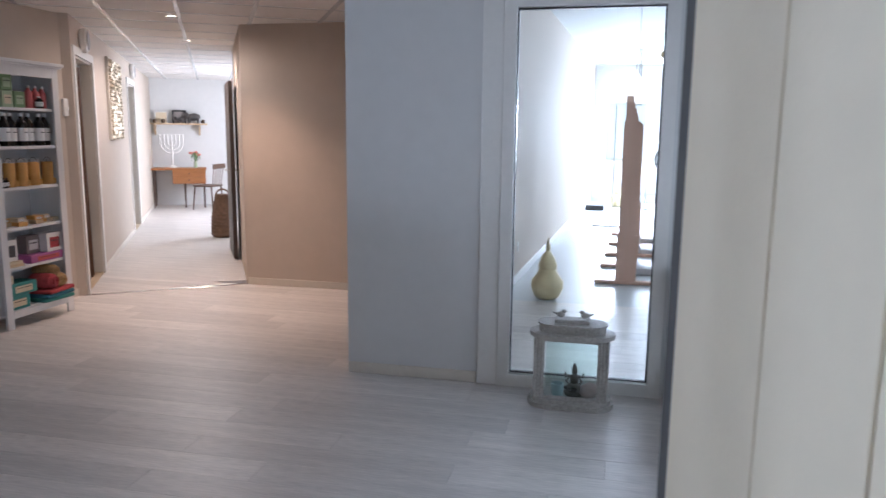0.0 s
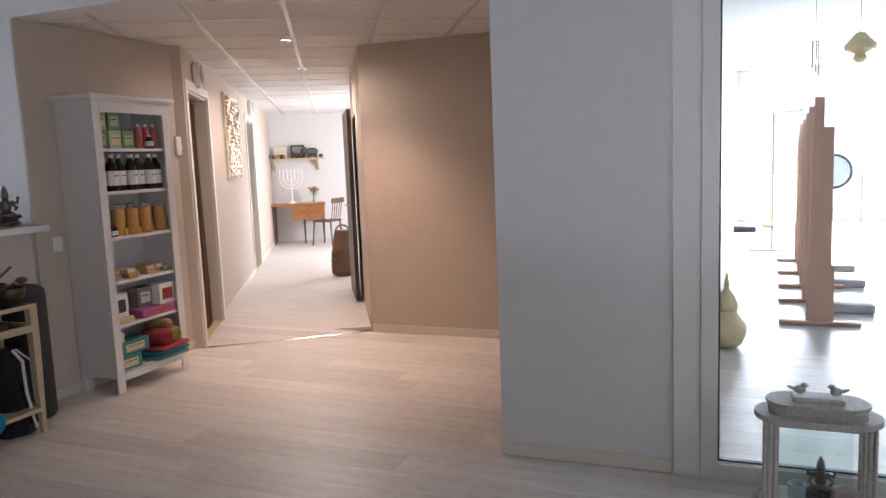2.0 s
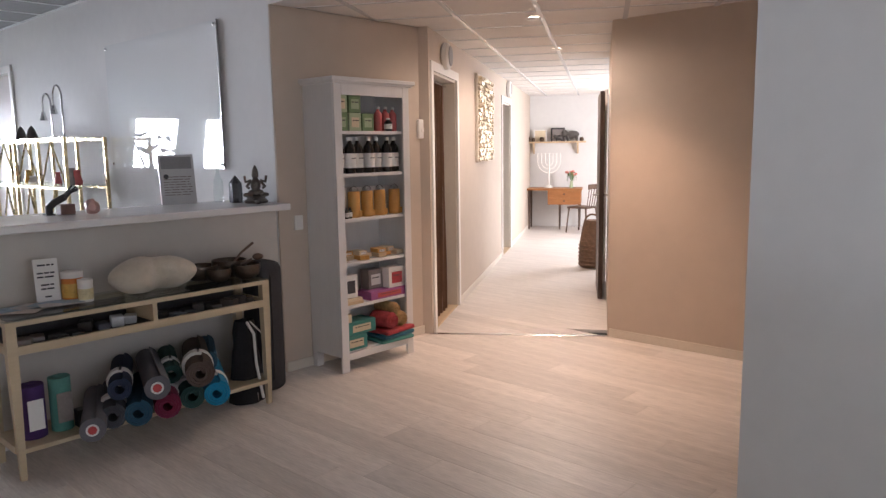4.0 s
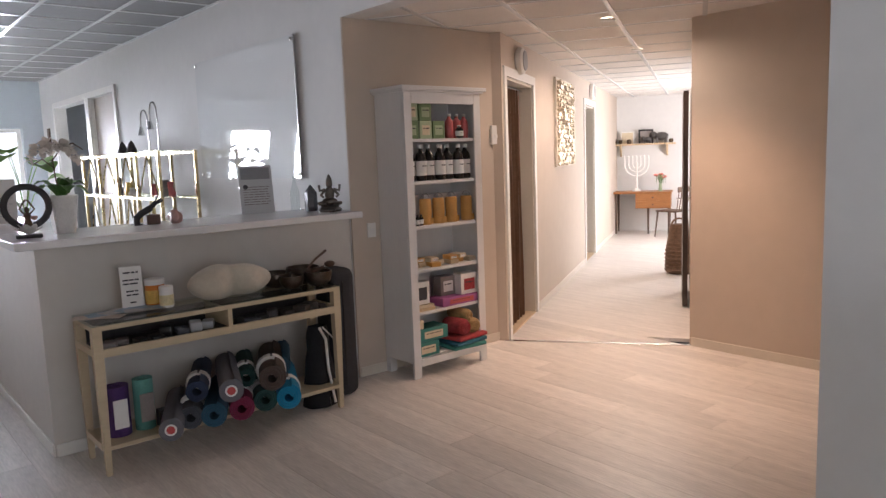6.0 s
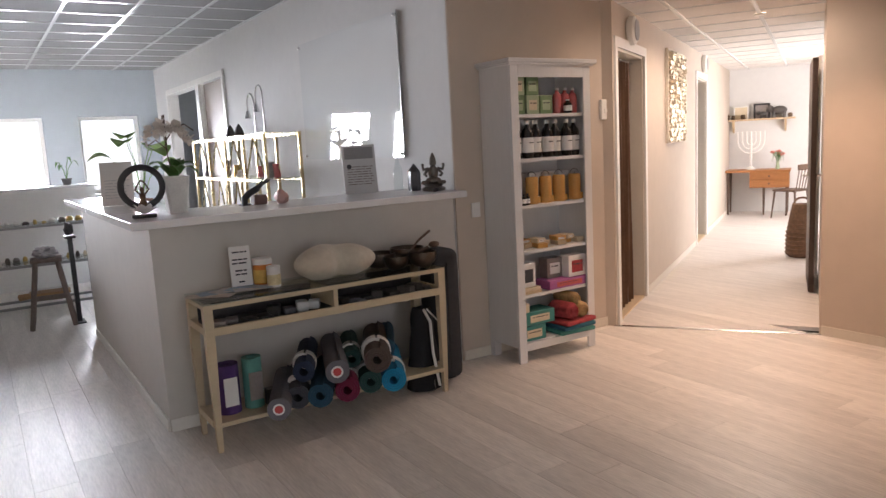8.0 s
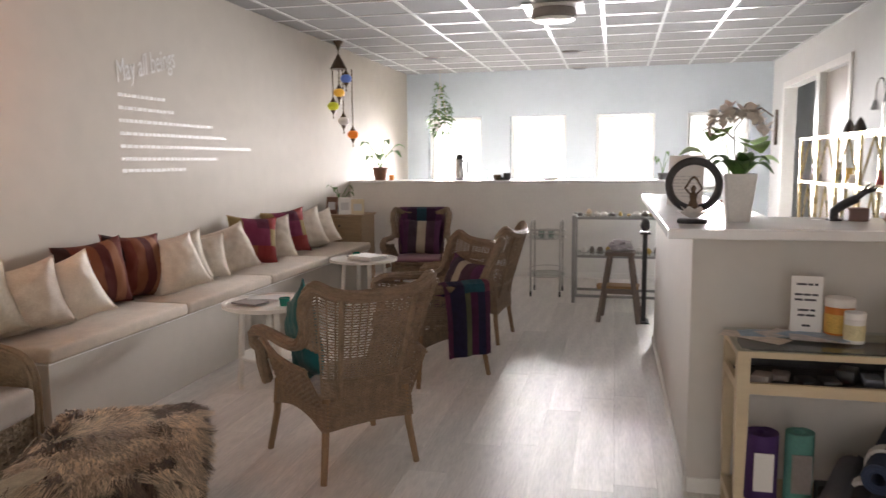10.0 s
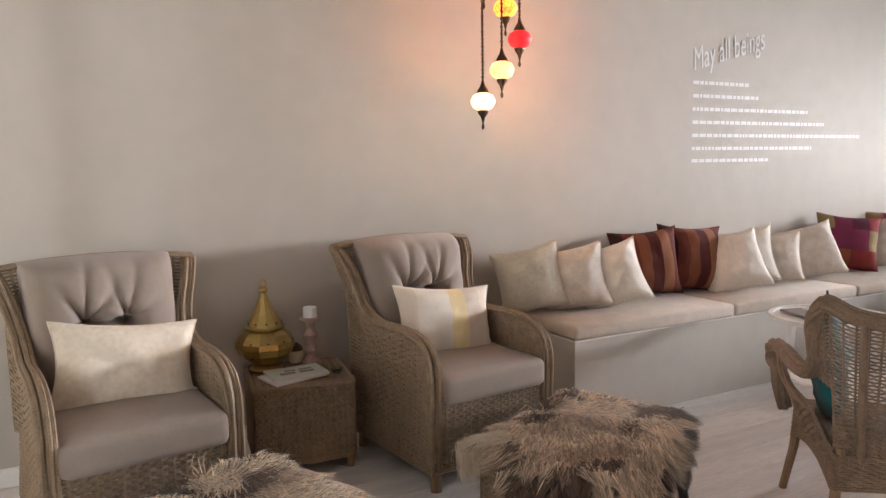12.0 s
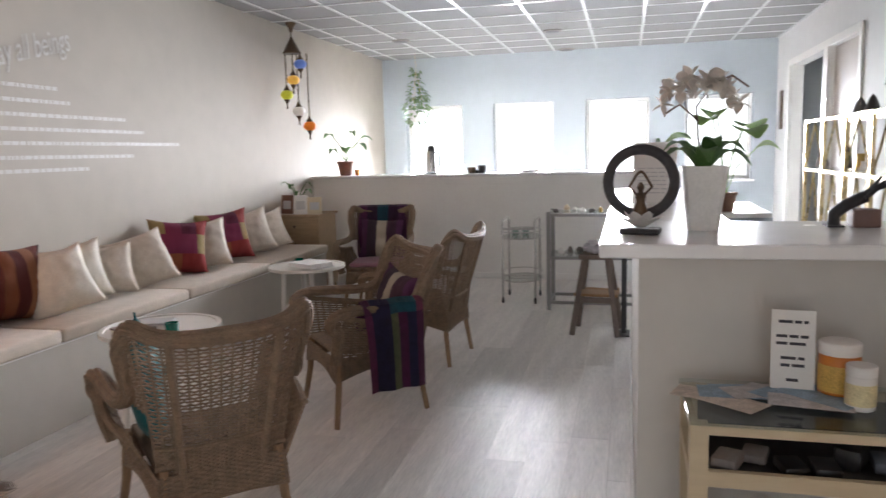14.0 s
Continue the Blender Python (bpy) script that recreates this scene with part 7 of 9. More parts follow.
for k in range(10):
    a = (k + 0.5) * math.tau / 10
    for rr, zz in ((0.0795, 0.235), (0.129, 0.150)):
        part("hole", put(lathe([(0.005, 0), (0.005, 0.002)], 8), Matrix.Translation((rr * math.cos(a), rr * math.sin(a), zz)) @ pose(0, 0, 0, 0, 90, math.degrees(a))), INK, t)
CARVED = colour("pinkish_carved_wood", (0.40, 0.27, 0.21), 0.7, 0.25, bump=0.3)
t = thing("candle_holder", on_box(-0.085, -0.095), "carved wooden candle holder with a white candle", "candle holder")
part("stem", lathe([(0.05, 0), (0.05, 0.015), (0.03, 0.03), (0.022, 0.05), (0.032, 0.075), (0.02, 0.1), (0.03, 0.13), (0.036, 0.15), (0.018, 0.18), (0.026, 0.215), (0.05, 0.225), (0.053, 0.235), (0.045, 0.236)], 18), CARVED, t, smooth=True)
part("candle", lathe([(0.034, 0.237), (0.034, 0.285), (0.031, 0.288)], 18), PAPER, t, "white pillar candle", True)
t = thing("small_burner", on_box(-0.02, -0.165), "small dark-lidded ceramic burner", "burner")
part("pot", lathe([(0.03, 0), (0.038, 0.03), (0.034, 0.06)], 16), CREAM_BOX, t, smooth=True)
part("lid", lathe([(0.037, 0.061), (0.03, 0.08), (0.008, 0.1)], 16), BRONZE, t, smooth=True)
t = thing("glass_tealight", on_box(-0.17, 0.10), "clear glass tealight holder on the wicker chest", "tealight")
part("glass", lathe([(0.028, 0), (0.032, 0.03), (0.029, 0.03), (0.025, 0.004)], 16), SHELF_GLASS, t, smooth=True)
part("tealight", lathe([(0.02, 0.005), (0.02, 0.02)], 14), STEEL, t, smooth=True)
for k, (tx, ty, tr, c) in enumerate(((0.04, 0.10, 22, PAPER), (0.02, 0.095, 10, colour("pale_green_cover", (0.52, 0.6, 0.52), 0.4)))):
    t = thing("magazine", on_box(tx, ty, tr, SBZ + 0.0 + 0.013 * k), "magazine with a pale printed cover on the wicker chest", "magazine", "magazines")
    part("pages", slab(-0.13, 0.13, -0.09, 0.09, 0, 0.01), PAPER, t)
    part("cover", slab(-0.131, 0.131, -0.091, 0.091, 0.0102, 0.0115), c, t)
    part("print", put(bars(bars(bmesh.new(), -0.08, 0.05, 0, 0.02, 0, random.Random(5)), -0.08, 0.09, 0.035, 0.03, 0, random.Random(6)), pose(0, -0.03, 0.0125, -90)), GREY_BOX, t)


# fur-covered footstools
def fur_material(name, dark, light, seed):
    m = bpy.data.materials.new(name)
    m.use_nodes = True
    nt = m.node_tree
    b = nt.nodes["Principled BSDF"]
    b.inputs["Roughness"].default_value, b.inputs["Sheen Weight"].default_value = 0.75, 0.3
    tc, nz, ramp, geo, hs, mr = (nt.nodes.new(k) for k in ("ShaderNodeTexCoord", "ShaderNodeTexNoise", "ShaderNodeValToRGB", "ShaderNodeNewGeometry", "ShaderNodeHueSaturation", "ShaderNodeMapRange"))
    nz.noise_dimensions = "4D"
    nz.inputs["W"].default_value, nz.inputs["Scale"].default_value, nz.inputs["Detail"].default_value = seed, 3.6, 4
    els = ramp.color_ramp.elements
    els[0].position, els[0].color = 0.36, (*dark, 1)
    els[1].position, els[1].color = 0.51, (*light, 1)
    mr.inputs[3].default_value, mr.inputs[4].default_value = 0.45, 1.55
    nt.links.new(tc.outputs["Object"], nz.inputs[0]), nt.links.new(nz.outputs[0], ramp.inputs[0]), nt.links.new(ramp.outputs[0], hs.inputs["Color"])
    nt.links.new(geo.outputs["Random Per Island"], mr.inputs[0]), nt.links.new(mr.outputs[0], hs.inputs["Value"]), nt.links.new(hs.outputs[0], b.inputs["Base Color"])
    return m


PALE_FLEECE = material("pale_fleece", (0.62, 0.53, 0.41), 0.85, 0.2, 30)


def footstool(m, mat, dark, seed, label_a, label_b, l=0.70, w=0.50, tail=False, shift=(0.0, 0.0)):
    t = thing("wicker_footstool", m, label_a, "footstool", "wicker footstools")
    hl, hh = l / 2, w / 2
    for f in (lambda u, v: (-hl + l * u, hh, 0.07 + 0.23 * v), lambda u, v: (-hl + l * u, -hh, 0.07 + 0.23 * v), lambda u, v: (hl, -hh + w * u, 0.07 + 0.23 * v), lambda u, v: (-hl, -hh + w * u, 0.07 + 0.23 * v)):
        part("woven_side", weave(bmesh.new(), f, 20, 14, 28, 0.0075, 0.004), WICKER_GREY, t)
    part("core", slab(-hl + 0.012, hl - 0.012, -hh + 0.012, hh - 0.012, 0.08, 0.30), DARK_OAK, t)
    part("cushion", slab(-hl + 0.005, hl - 0.005, -hh + 0.005, hh - 0.005, 0.305, 0.37, 0.03, 3), TAUPE, t, "taupe top cushion", True)
    for x in (-hl + 0.02, hl - 0.02):
        for y in (-hh + 0.02, hh - 0.02):
            part("leg", tube([(x, y, 0.1), (x, y, 0)], 0.024, 8), CANE, t)
    # the pelt: a drooping skin with many tapering locks
    rng = np.random.RandomState(seed)
    n = 46000
    px, py = rng.uniform(-0.64, 0.64, n), rng.uniform(-0.50, 0.50, n)
    out = (np.abs(px) / 0.64) ** 2.5 + (np.abs(py) / 0.50) ** 2.5
    keep = out < 1.0 - 0.18 * np.sin(np.arctan2(py, px) * 5 + seed)
    px, py = px[keep] + shift[0], py[keep] + shift[1]

    def skin(x, y):
        ex, ey = np.maximum(0, np.abs(x) - hl + 0.03), np.maximum(0, np.abs(y) - hh + 0.03)
        e = np.hypot(ex, ey)
        k = np.where(e > 0, np.minimum(1.0, 0.10 / np.maximum(e, 1e-6)), 1.0)
        xx = np.sign(x) * (np.minimum(np.abs(x), hl - 0.03) + ex * k * 0.6)
        yy = np.sign(y) * (np.minimum(np.abs(y), hh - 0.03) + ey * k * 0.6)
        return np.stack([xx, yy, 0.378 - 1.1 * np.maximum(0, e - 0.03) - 0.10 * np.minimum(e, 0.03)], 1)
    base = skin(px, py)
    flow = 0.9 + 1.1 * np.sin(px * 5 + seed) + 0.9 * np.sin(py * 7 - px * 4 + 2 * seed) + rng.normal(0, 0.28, len(px))
    edge = np.clip((np.hypot(px / 0.5, py / 0.4) - 0.35) * 1.6, 0, 1)
    rad = np.arctan2(py, px)
    d = np.stack([(1 - edge) * np.cos(flow) + edge * np.cos(rad), (1 - edge) * np.sin(flow) + edge * np.sin(rad), rng.uniform(-0.03, 0.06, len(px))], 1)
    d /= np.linalg.norm(d, axis=1, keepdims=True) + 1e-9
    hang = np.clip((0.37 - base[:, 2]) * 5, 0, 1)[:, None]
    d = d * (1 - 0.75 * hang) + np.array([[0, 0, -1.0]]) * hang * 0.8
    ln = rng.uniform(0.07, 0.15, len(px))[:, None]
    sd = np.cross(d, np.array([[0, 0, 1.0]]) * (1 - hang) + np.concatenate([np.cos(rad)[:, None], np.sin(rad)[:, None], 0 * rad[:, None]], 1) * hang)
    sd /= np.linalg.norm(sd, axis=1, keepdims=True) + 1e-9
    wd = rng.uniform(0.0018, 0.0042, len(px))[:, None]
    wave = sd * (0.014 * np.sin(px * 40 + py * 55 + rng.normal(0, 0.7, len(px))))[:, None] + rng.normal(0, 0.006, d.shape)
    rise = np.array([[0, 0, 1.0]]) * rng.uniform(0.004, 0.022, len(px))[:, None] * (1 - hang)
    mid = base + d * ln * 0.5 + wave + rise
    tip = base + d * ln - wave * 0.8 - np.array([[0, 0, 0.006]])
    tip[:, 2] = np.maximum(tip[:, 2], 0.015)
    mid[:, 2] = np.maximum(mid[:, 2], 0.02)
    # hairs gather into locks: every hair leans to the tip of the lock it belongs to
    locks = rng.randint(0, len(px), 620)
    own = np.empty(len(px), dtype=int)
    for i in range(0, len(px), 4000):
        own[i:i + 4000] = np.argmin((px[i:i + 4000, None] - px[None, locks]) ** 2 + (py[i:i + 4000, None] - py[None, locks]) ** 2, 1)
    lead = base[locks] + d[locks] * 0.13 + rng.normal(0, 0.012, (len(locks), 3)) - np.array([[0, 0, 0.004]])
    gather = rng.uniform(0.35, 0.85, len(px))[:, None]
    tip = tip * (1 - gather) + lead[own] * gather
    mid = mid * (1 - 0.35 * gather) + (base * 0.5 + lead[own] * 0.5 + np.array([[0, 0, 0.012]]) * (1 - hang)) * 0.35 * gather
    tip[:, 2] = np.maximum(tip[:, 2], 0.03)
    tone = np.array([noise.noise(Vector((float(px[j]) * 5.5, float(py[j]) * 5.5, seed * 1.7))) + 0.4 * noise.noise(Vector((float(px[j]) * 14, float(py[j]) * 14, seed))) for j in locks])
    # locks that hang over the edge turn dark more readily
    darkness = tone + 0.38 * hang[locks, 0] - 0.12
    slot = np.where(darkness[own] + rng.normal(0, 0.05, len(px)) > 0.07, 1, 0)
    vs = np.concatenate([base - sd * wd, base + sd * wd, mid + sd * wd * 0.9, mid - sd * wd * 0.9, tip], 0)
    k = len(px)
    fs = [(i, i + k, i + 2 * k, i + 3 * k) for i in range(k)] + [(i + 3 * k, i + 2 * k, i + 4 * k) for i in range(k)]
    rug = thing("sheepskin_throw", m, label_b, "sheepskin", "sheepskin throws")
    sk = bmesh.new()

    def pelt(u, v):
        a = math.tau * u
        r = v * (1 - 0.06 * math.sin(5 * a + seed))
        p = skin(np.array([shift[0] + 0.58 * r * math.copysign(abs(math.cos(a)) ** 0.8, math.cos(a))]), np.array([shift[1] + 0.45 * r * math.copysign(abs(math.sin(a)) ** 0.8, math.sin(a))]))[0]
        return (p[0], p[1], p[2])
    sheet(pelt, 40, 14, sk)
    part("skin", sk, mat, rug, smooth=True)
    if tail:                                # a pale tuft falling from one corner
        tn = 1500
        tb = np.stack([hl - 0.05 + rng.normal(0, 0.018, tn), -hh + 0.05 + rng.normal(0, 0.018, tn), 0.42 - rng.uniform(0, 0.03, tn)], 1)
        go = rng.uniform(0.4, 1.0, tn)[:, None]
        te = tb + np.array([[0.075, -0.10, -0.17]]) * go + rng.normal(0, 0.013, (tn, 3))
        tm = tb * 0.5 + te * 0.5 + np.array([[0.045, -0.06, 0.055]]) * go
        sw = rng.normal(0, 0.0011, (tn, 3))
        at = len(vs)
        vs = np.concatenate([vs, tb - sw, tb + sw, tm + sw, tm - sw, te], 0)
        tf = [(at + i, at + i + tn, at + i + 2 * tn, at + i + 3 * tn) for i in range(tn)] + [(at + i + 3 * tn, at + i + 2 * tn, at + i + 4 * tn) for i in range(tn)]
        tm_ = bpy.data.meshes.new("tail_tuft")
        tm_.from_pydata((vs[at:]).tolist(), [], [tuple(j - at for j in q) for q in tf])
        tm_.materials.append(PALE_FLEECE)
        to = new("tail_tuft", tm_)
        to.parent = rug
        to["kind"] = "stuff"
        vs = vs[:at]
    me = bpy.data.meshes.new("fur")
    me.from_pydata(vs.tolist(), [], fs)
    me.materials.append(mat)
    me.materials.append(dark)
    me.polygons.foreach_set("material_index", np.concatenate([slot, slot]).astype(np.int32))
    fo = new("fur", me)
    fo.parent = rug
    fo["kind"] = "stuff"
    return t


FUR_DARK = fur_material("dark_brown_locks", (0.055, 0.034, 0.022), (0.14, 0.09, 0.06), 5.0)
footstool(Matrix.Translation((-3.47, 0.19, 0)) @ pose(0, 0, 0, 0, 0, 28), fur_material("brown_cream_fleece", (0.34, 0.24, 0.16), (0.70, 0.57, 0.42), 3.0), FUR_DARK, 4, "wicker footstool under a shaggy sheepskin", "shaggy brown and cream sheepskin draped over a footstool", tail=True, shift=(-0.18, 0.06))
footstool(Matrix.Translation((-2.04, 0.20, 0)) @ pose(0, 0, 0, 0, 0, 20), fur_material("cream_dark_fleece", (0.42, 0.32, 0.22), (0.78, 0.67, 0.52), 7.0), FUR_DARK, 9, "wicker footstool beneath a curly sheepskin", "curly cream and dark sheepskin draped over a footstool")

# round tables
TABLE_W = colour("white_lacquer", (0.74, 0.72, 0.68), 0.35, 0.04)


def round_table(x, y, label):
    t = thing("round_table", Matrix.Translation((x, y, 0)), label, "side table", "round side tables")
    part("top", lathe([(0.30, 0.535), (0.315, 0.54), (0.315, 0.562), (0.29, 0.562), (0.285, 0.556)], 36), TABLE_W, t, smooth=True)
    part("low_shelf", lathe([(0.20, 0.2), (0.21, 0.205), (0.21, 0.218)], 30), TABLE_W, t, smooth=True)
    for k in range(4):
        a = k * math.pi / 2 + 0.6
        part("leg", tube([(0.19 * math.cos(a), 0.19 * math.sin(a), 0.536), (0.215 * math.cos(a), 0.215 * math.sin(a), 0.0)], 0.02, 8), TABLE_W, t, smooth=True)


round_table(-5.40, -0.10, "white round side table beside the bench")
round_table(-7.52, -0.22, "white round side table beside the bench")
GREEN_GLASS = colour("green_glass", (0.0, 0.16, 0.11), 0.15, 0.1)
for x, y in ((-5.28, 0.05), (-7.55, -0.30)):
    solid("green_tealight", lathe([(0.032, 0), (0.036, 0.05), (0.031, 0.05), (0.027, 0.006)], 16), GREEN_GLASS, Matrix.Translation((x, y, 0.563)), "green glass tealight holder on the round table", "tealight", "green tealights", True)
for x, y, r, c in ((-5.45, -0.18, 20, GREY_SHEET), (-5.30, -0.2, -15, GREY_BOX), (-7.66, -0.32, 10, BLACK)):
    solid("booklet", slab(-0.07, 0.07, -0.1, 0.1, 0, 0.012, 0.002, 1), c, Matrix.Translation((x, y, 0.563)) @ pose(0, 0, 0, 0, 0, r), "small booklet lying on the round table", "booklet", "booklets")
t = thing("ring_binder", Matrix.Translation((-7.46, -0.16, 0.563)) @ pose(0, 0, 0, 0, 0, 65), "white ring binder lying on the round table", "binder")
part("cover", slab(-0.15, 0.15, -0.12, 0.12, 0, 0.006), PAPER, t)
part("pages", slab(-0.14, 0.14, -0.11, 0.11, 0.0062, 0.03), PAPER, t)
part("cover", slab(-0.15, 0.15, -0.12, 0.12, 0.0302, 0.036), PAPER, t)

# chair textiles
ca = chair_a.matrix_basis
pillow(ca @ Matrix.Translation((-0.19, -0.05, 0.42)) @ pose(0, 0, 0, 0, 0, 80) @ pose(0, 0, 0, -5, 24), 0.45, 0.45, 0.12, TEAL_VELVET, "teal velvet cushion tucked in the armchair", 50, group="armchair cushions")
cb = Matrix.Translation((-5.92, 0.88, 0)) @ pose(0, 0, 0, 0, 0, 221)
pillow(cb @ Matrix.Translation((0, -0.12, 0.42)) @ pose(0, 0, 0, 0, 0, 180) @ pose(0, 0, 0, -18, 6), 0.42, 0.38, 0.13, PLUM_STRIPE, "plum striped cushion in the armchair", 51, group="armchair cushions")
cd = Matrix.Translation((-8.62, 0.02, 0)) @ pose(0, 0, 0, 0, 0, -80)
pillow(cd @ Matrix.Translation((0, -0.12, 0.44)) @ pose(0, 0, 0, 0, 0, 180) @ pose(0, 0, 0, -14, 3), 0.44, 0.40, 0.13, PLUM_STRIPE, "plum striped cushion in the armchair", 52, group="armchair cushions")
solid("seat_pad", slab(-0.24, 0.24, -0.22, 0.26, 0.412, 0.45, 0.018, 3), fabric("mauve_pad", (0.30, 0.15, 0.2)), cd, "mauve seat pad on the armchair", "cushion", smooth=True)


def drape(m, w, run, mats, label):
    """A throw hanging over an edge: outer and inner fall, in coloured stripes."""
    t = thing("throw", m, label, "throw", "throws on the armchairs")
    n = len(mats)
    for i, mat in enumerate(mats):
        x0, x1 = -w / 2 + w * i / n, -w / 2 + w * (i + 1) / n

        def f(u, v, x0=x0, x1=x1):
            x = x0 + (x1 - x0) * u
            i2 = min(int(v * (len(run) - 1)), len(run) - 2)
            k = v * (len(run) - 1) - i2
            y, z = run[i2][0] * (1 - k) + run[i2 + 1][0] * k, run[i2][1] * (1 - k) + run[i2 + 1][1] * k
            fold = 0.012 * math.sin(x * 42) * min(1, v * 2.5) + 0.006 * noise.noise(Vector((x * 9, v * 7, 2)))
            return (x * (1 + 0.06 * math.sin(v * 5)), y + fold, z)
        upper, lower = mat if isinstance(mat, tuple) else (mat, mat)
        part("stripe", sheet(lambda u, v, f=f: f(u, 0.56 * v), 5, 15, thick=0.004), upper, t, smooth=True)
        part("stripe", sheet(lambda u, v, f=f: f(u, 0.56 + 0.44 * v), 5, 12, thick=0.004), lower, t, smooth=True)
    return t


def plain(c):
    return fabric("throw_%d_%d_%d" % tuple(int(k * 100) for k in c), c, vary=0.35, scale=22)


THROW = [plain(c) for c in ((0.16, 0.03, 0.10), (0.03, 0.025, 0.07), (0.02, 0.11, 0.16), (0.10, 0.12, 0.05), (0.10, 0.02, 0.07), (0.22, 0.05, 0.10), (0.17, 0.19, 0.10))]
drape(cb @ Matrix.Translation((-0.315, -0.03, 0)) @ pose(0, 0, 0, 0, 0, -90), 0.34, [(0.09, 0.50), (0.06, 0.60), (0.0, 0.685), (-0.05, 0.66), (-0.075, 0.52), (-0.085, 0.36), (-0.09, 0.20)], [(THROW[a], THROW[b]) for a, b in ((4, 0), (1, 1), (1, 1), (2, 6), (2, 4), (2, 1), (5, 4))], "purple, teal and green striped throw over the armchair's arm")
drape(cd @ Matrix.Translation((0, -0.37, 0)), 0.5, [(0.13, 0.44), (0.08, 0.7), (-0.005, 0.93), (-0.05, 0.95), (-0.09, 0.9), (-0.08, 0.6)], [plain((0.10, 0.03, 0.09)), plain((0.06, 0.02, 0.06)), plain((0.02, 0.08, 0.12)), plain((0.05, 0.02, 0.06)), plain((0.13, 0.03, 0.1))], "purple and teal throw over the armchair's back")

# cabinet at the end of the bench
t = thing("drawer_cabinet", Matrix.Translation((-9.32, -1.05, 0)), "small oak drawer cabinet at the end of the bench", "cabinet")
CAB = material("light_oak_cabinet", (0.36, 0.25, 0.15), 0.55, 0.2, 5, 0.1, 40, stretch=(8, 1, 8))
part("body", slab(-0.24, 0.24, -0.27, 0.25, 0.06, 0.82, 0.003, 1), CAB, t)
part("top", slab(-0.26, 0.27, -0.28, 0.27, 0.8205, 0.845, 0.004, 1), CAB, t)
for k in range(4):
    d = part("drawer_front", slab(0.2405, 0.255, -0.25, 0.23, 0.08 + k * 0.183, 0.255 + k * 0.183, 0.003, 1), CAB, t)
    part("knob", put(lathe([(0.01, 0), (0.016, 0.018), (0.01, 0.024)], 12), pose(0.255, -0.01, 0.17 + k * 0.183, 0, 90)), DARK_OAK, d)
for x in (-0.21, 0.21):
    for y in (-0.24, 0.22):
        part("foot", slab(x - 0.02, x + 0.02, y - 0.02, y + 0.02, 0, 0.06), CAB, t)
for x, y, w, h, c, rz in ((-9.22, -1.22, 0.16, 0.2, TERRACOTTA, 75), (-9.14, -1.02, 0.15, 0.2, PAPER, 100), (-9.14, -0.86, 0.15, 0.18, CREAM_BOX, 110)):
    t = thing("standing_card", Matrix.Translation((x, y, 0.846)) @ pose(0, 0, 0, 0, 0, rz), "small framed card standing on the cabinet", "card", "cards on the cabinet")
    part("card", put(slab(-w / 2, w / 2, -0.006, 0.006, 0, h, 0.002, 1), pose(0, 0, 0, -8)), c, t)
    part("print", put(slab(-w * 0.33, w * 0.33, -0.008, -0.0065, h * 0.25, h * 0.7), pose(0, 0, 0, -8)), GREY_SHEET, t)
potted(Matrix.Translation((-9.42, -1.18, 0.846)), 0.05, 0.09, BLACK, ((0, 0.2, 0.2, 0.05), (70, 0.22, 0.14, 0.05), (140, 0.18, 0.22, 0.05), (210, 0.2, 0.12, 0.05), (290, 0.2, 0.24, 0.05)), "small dark pot plant on the cabinet", seed=6)


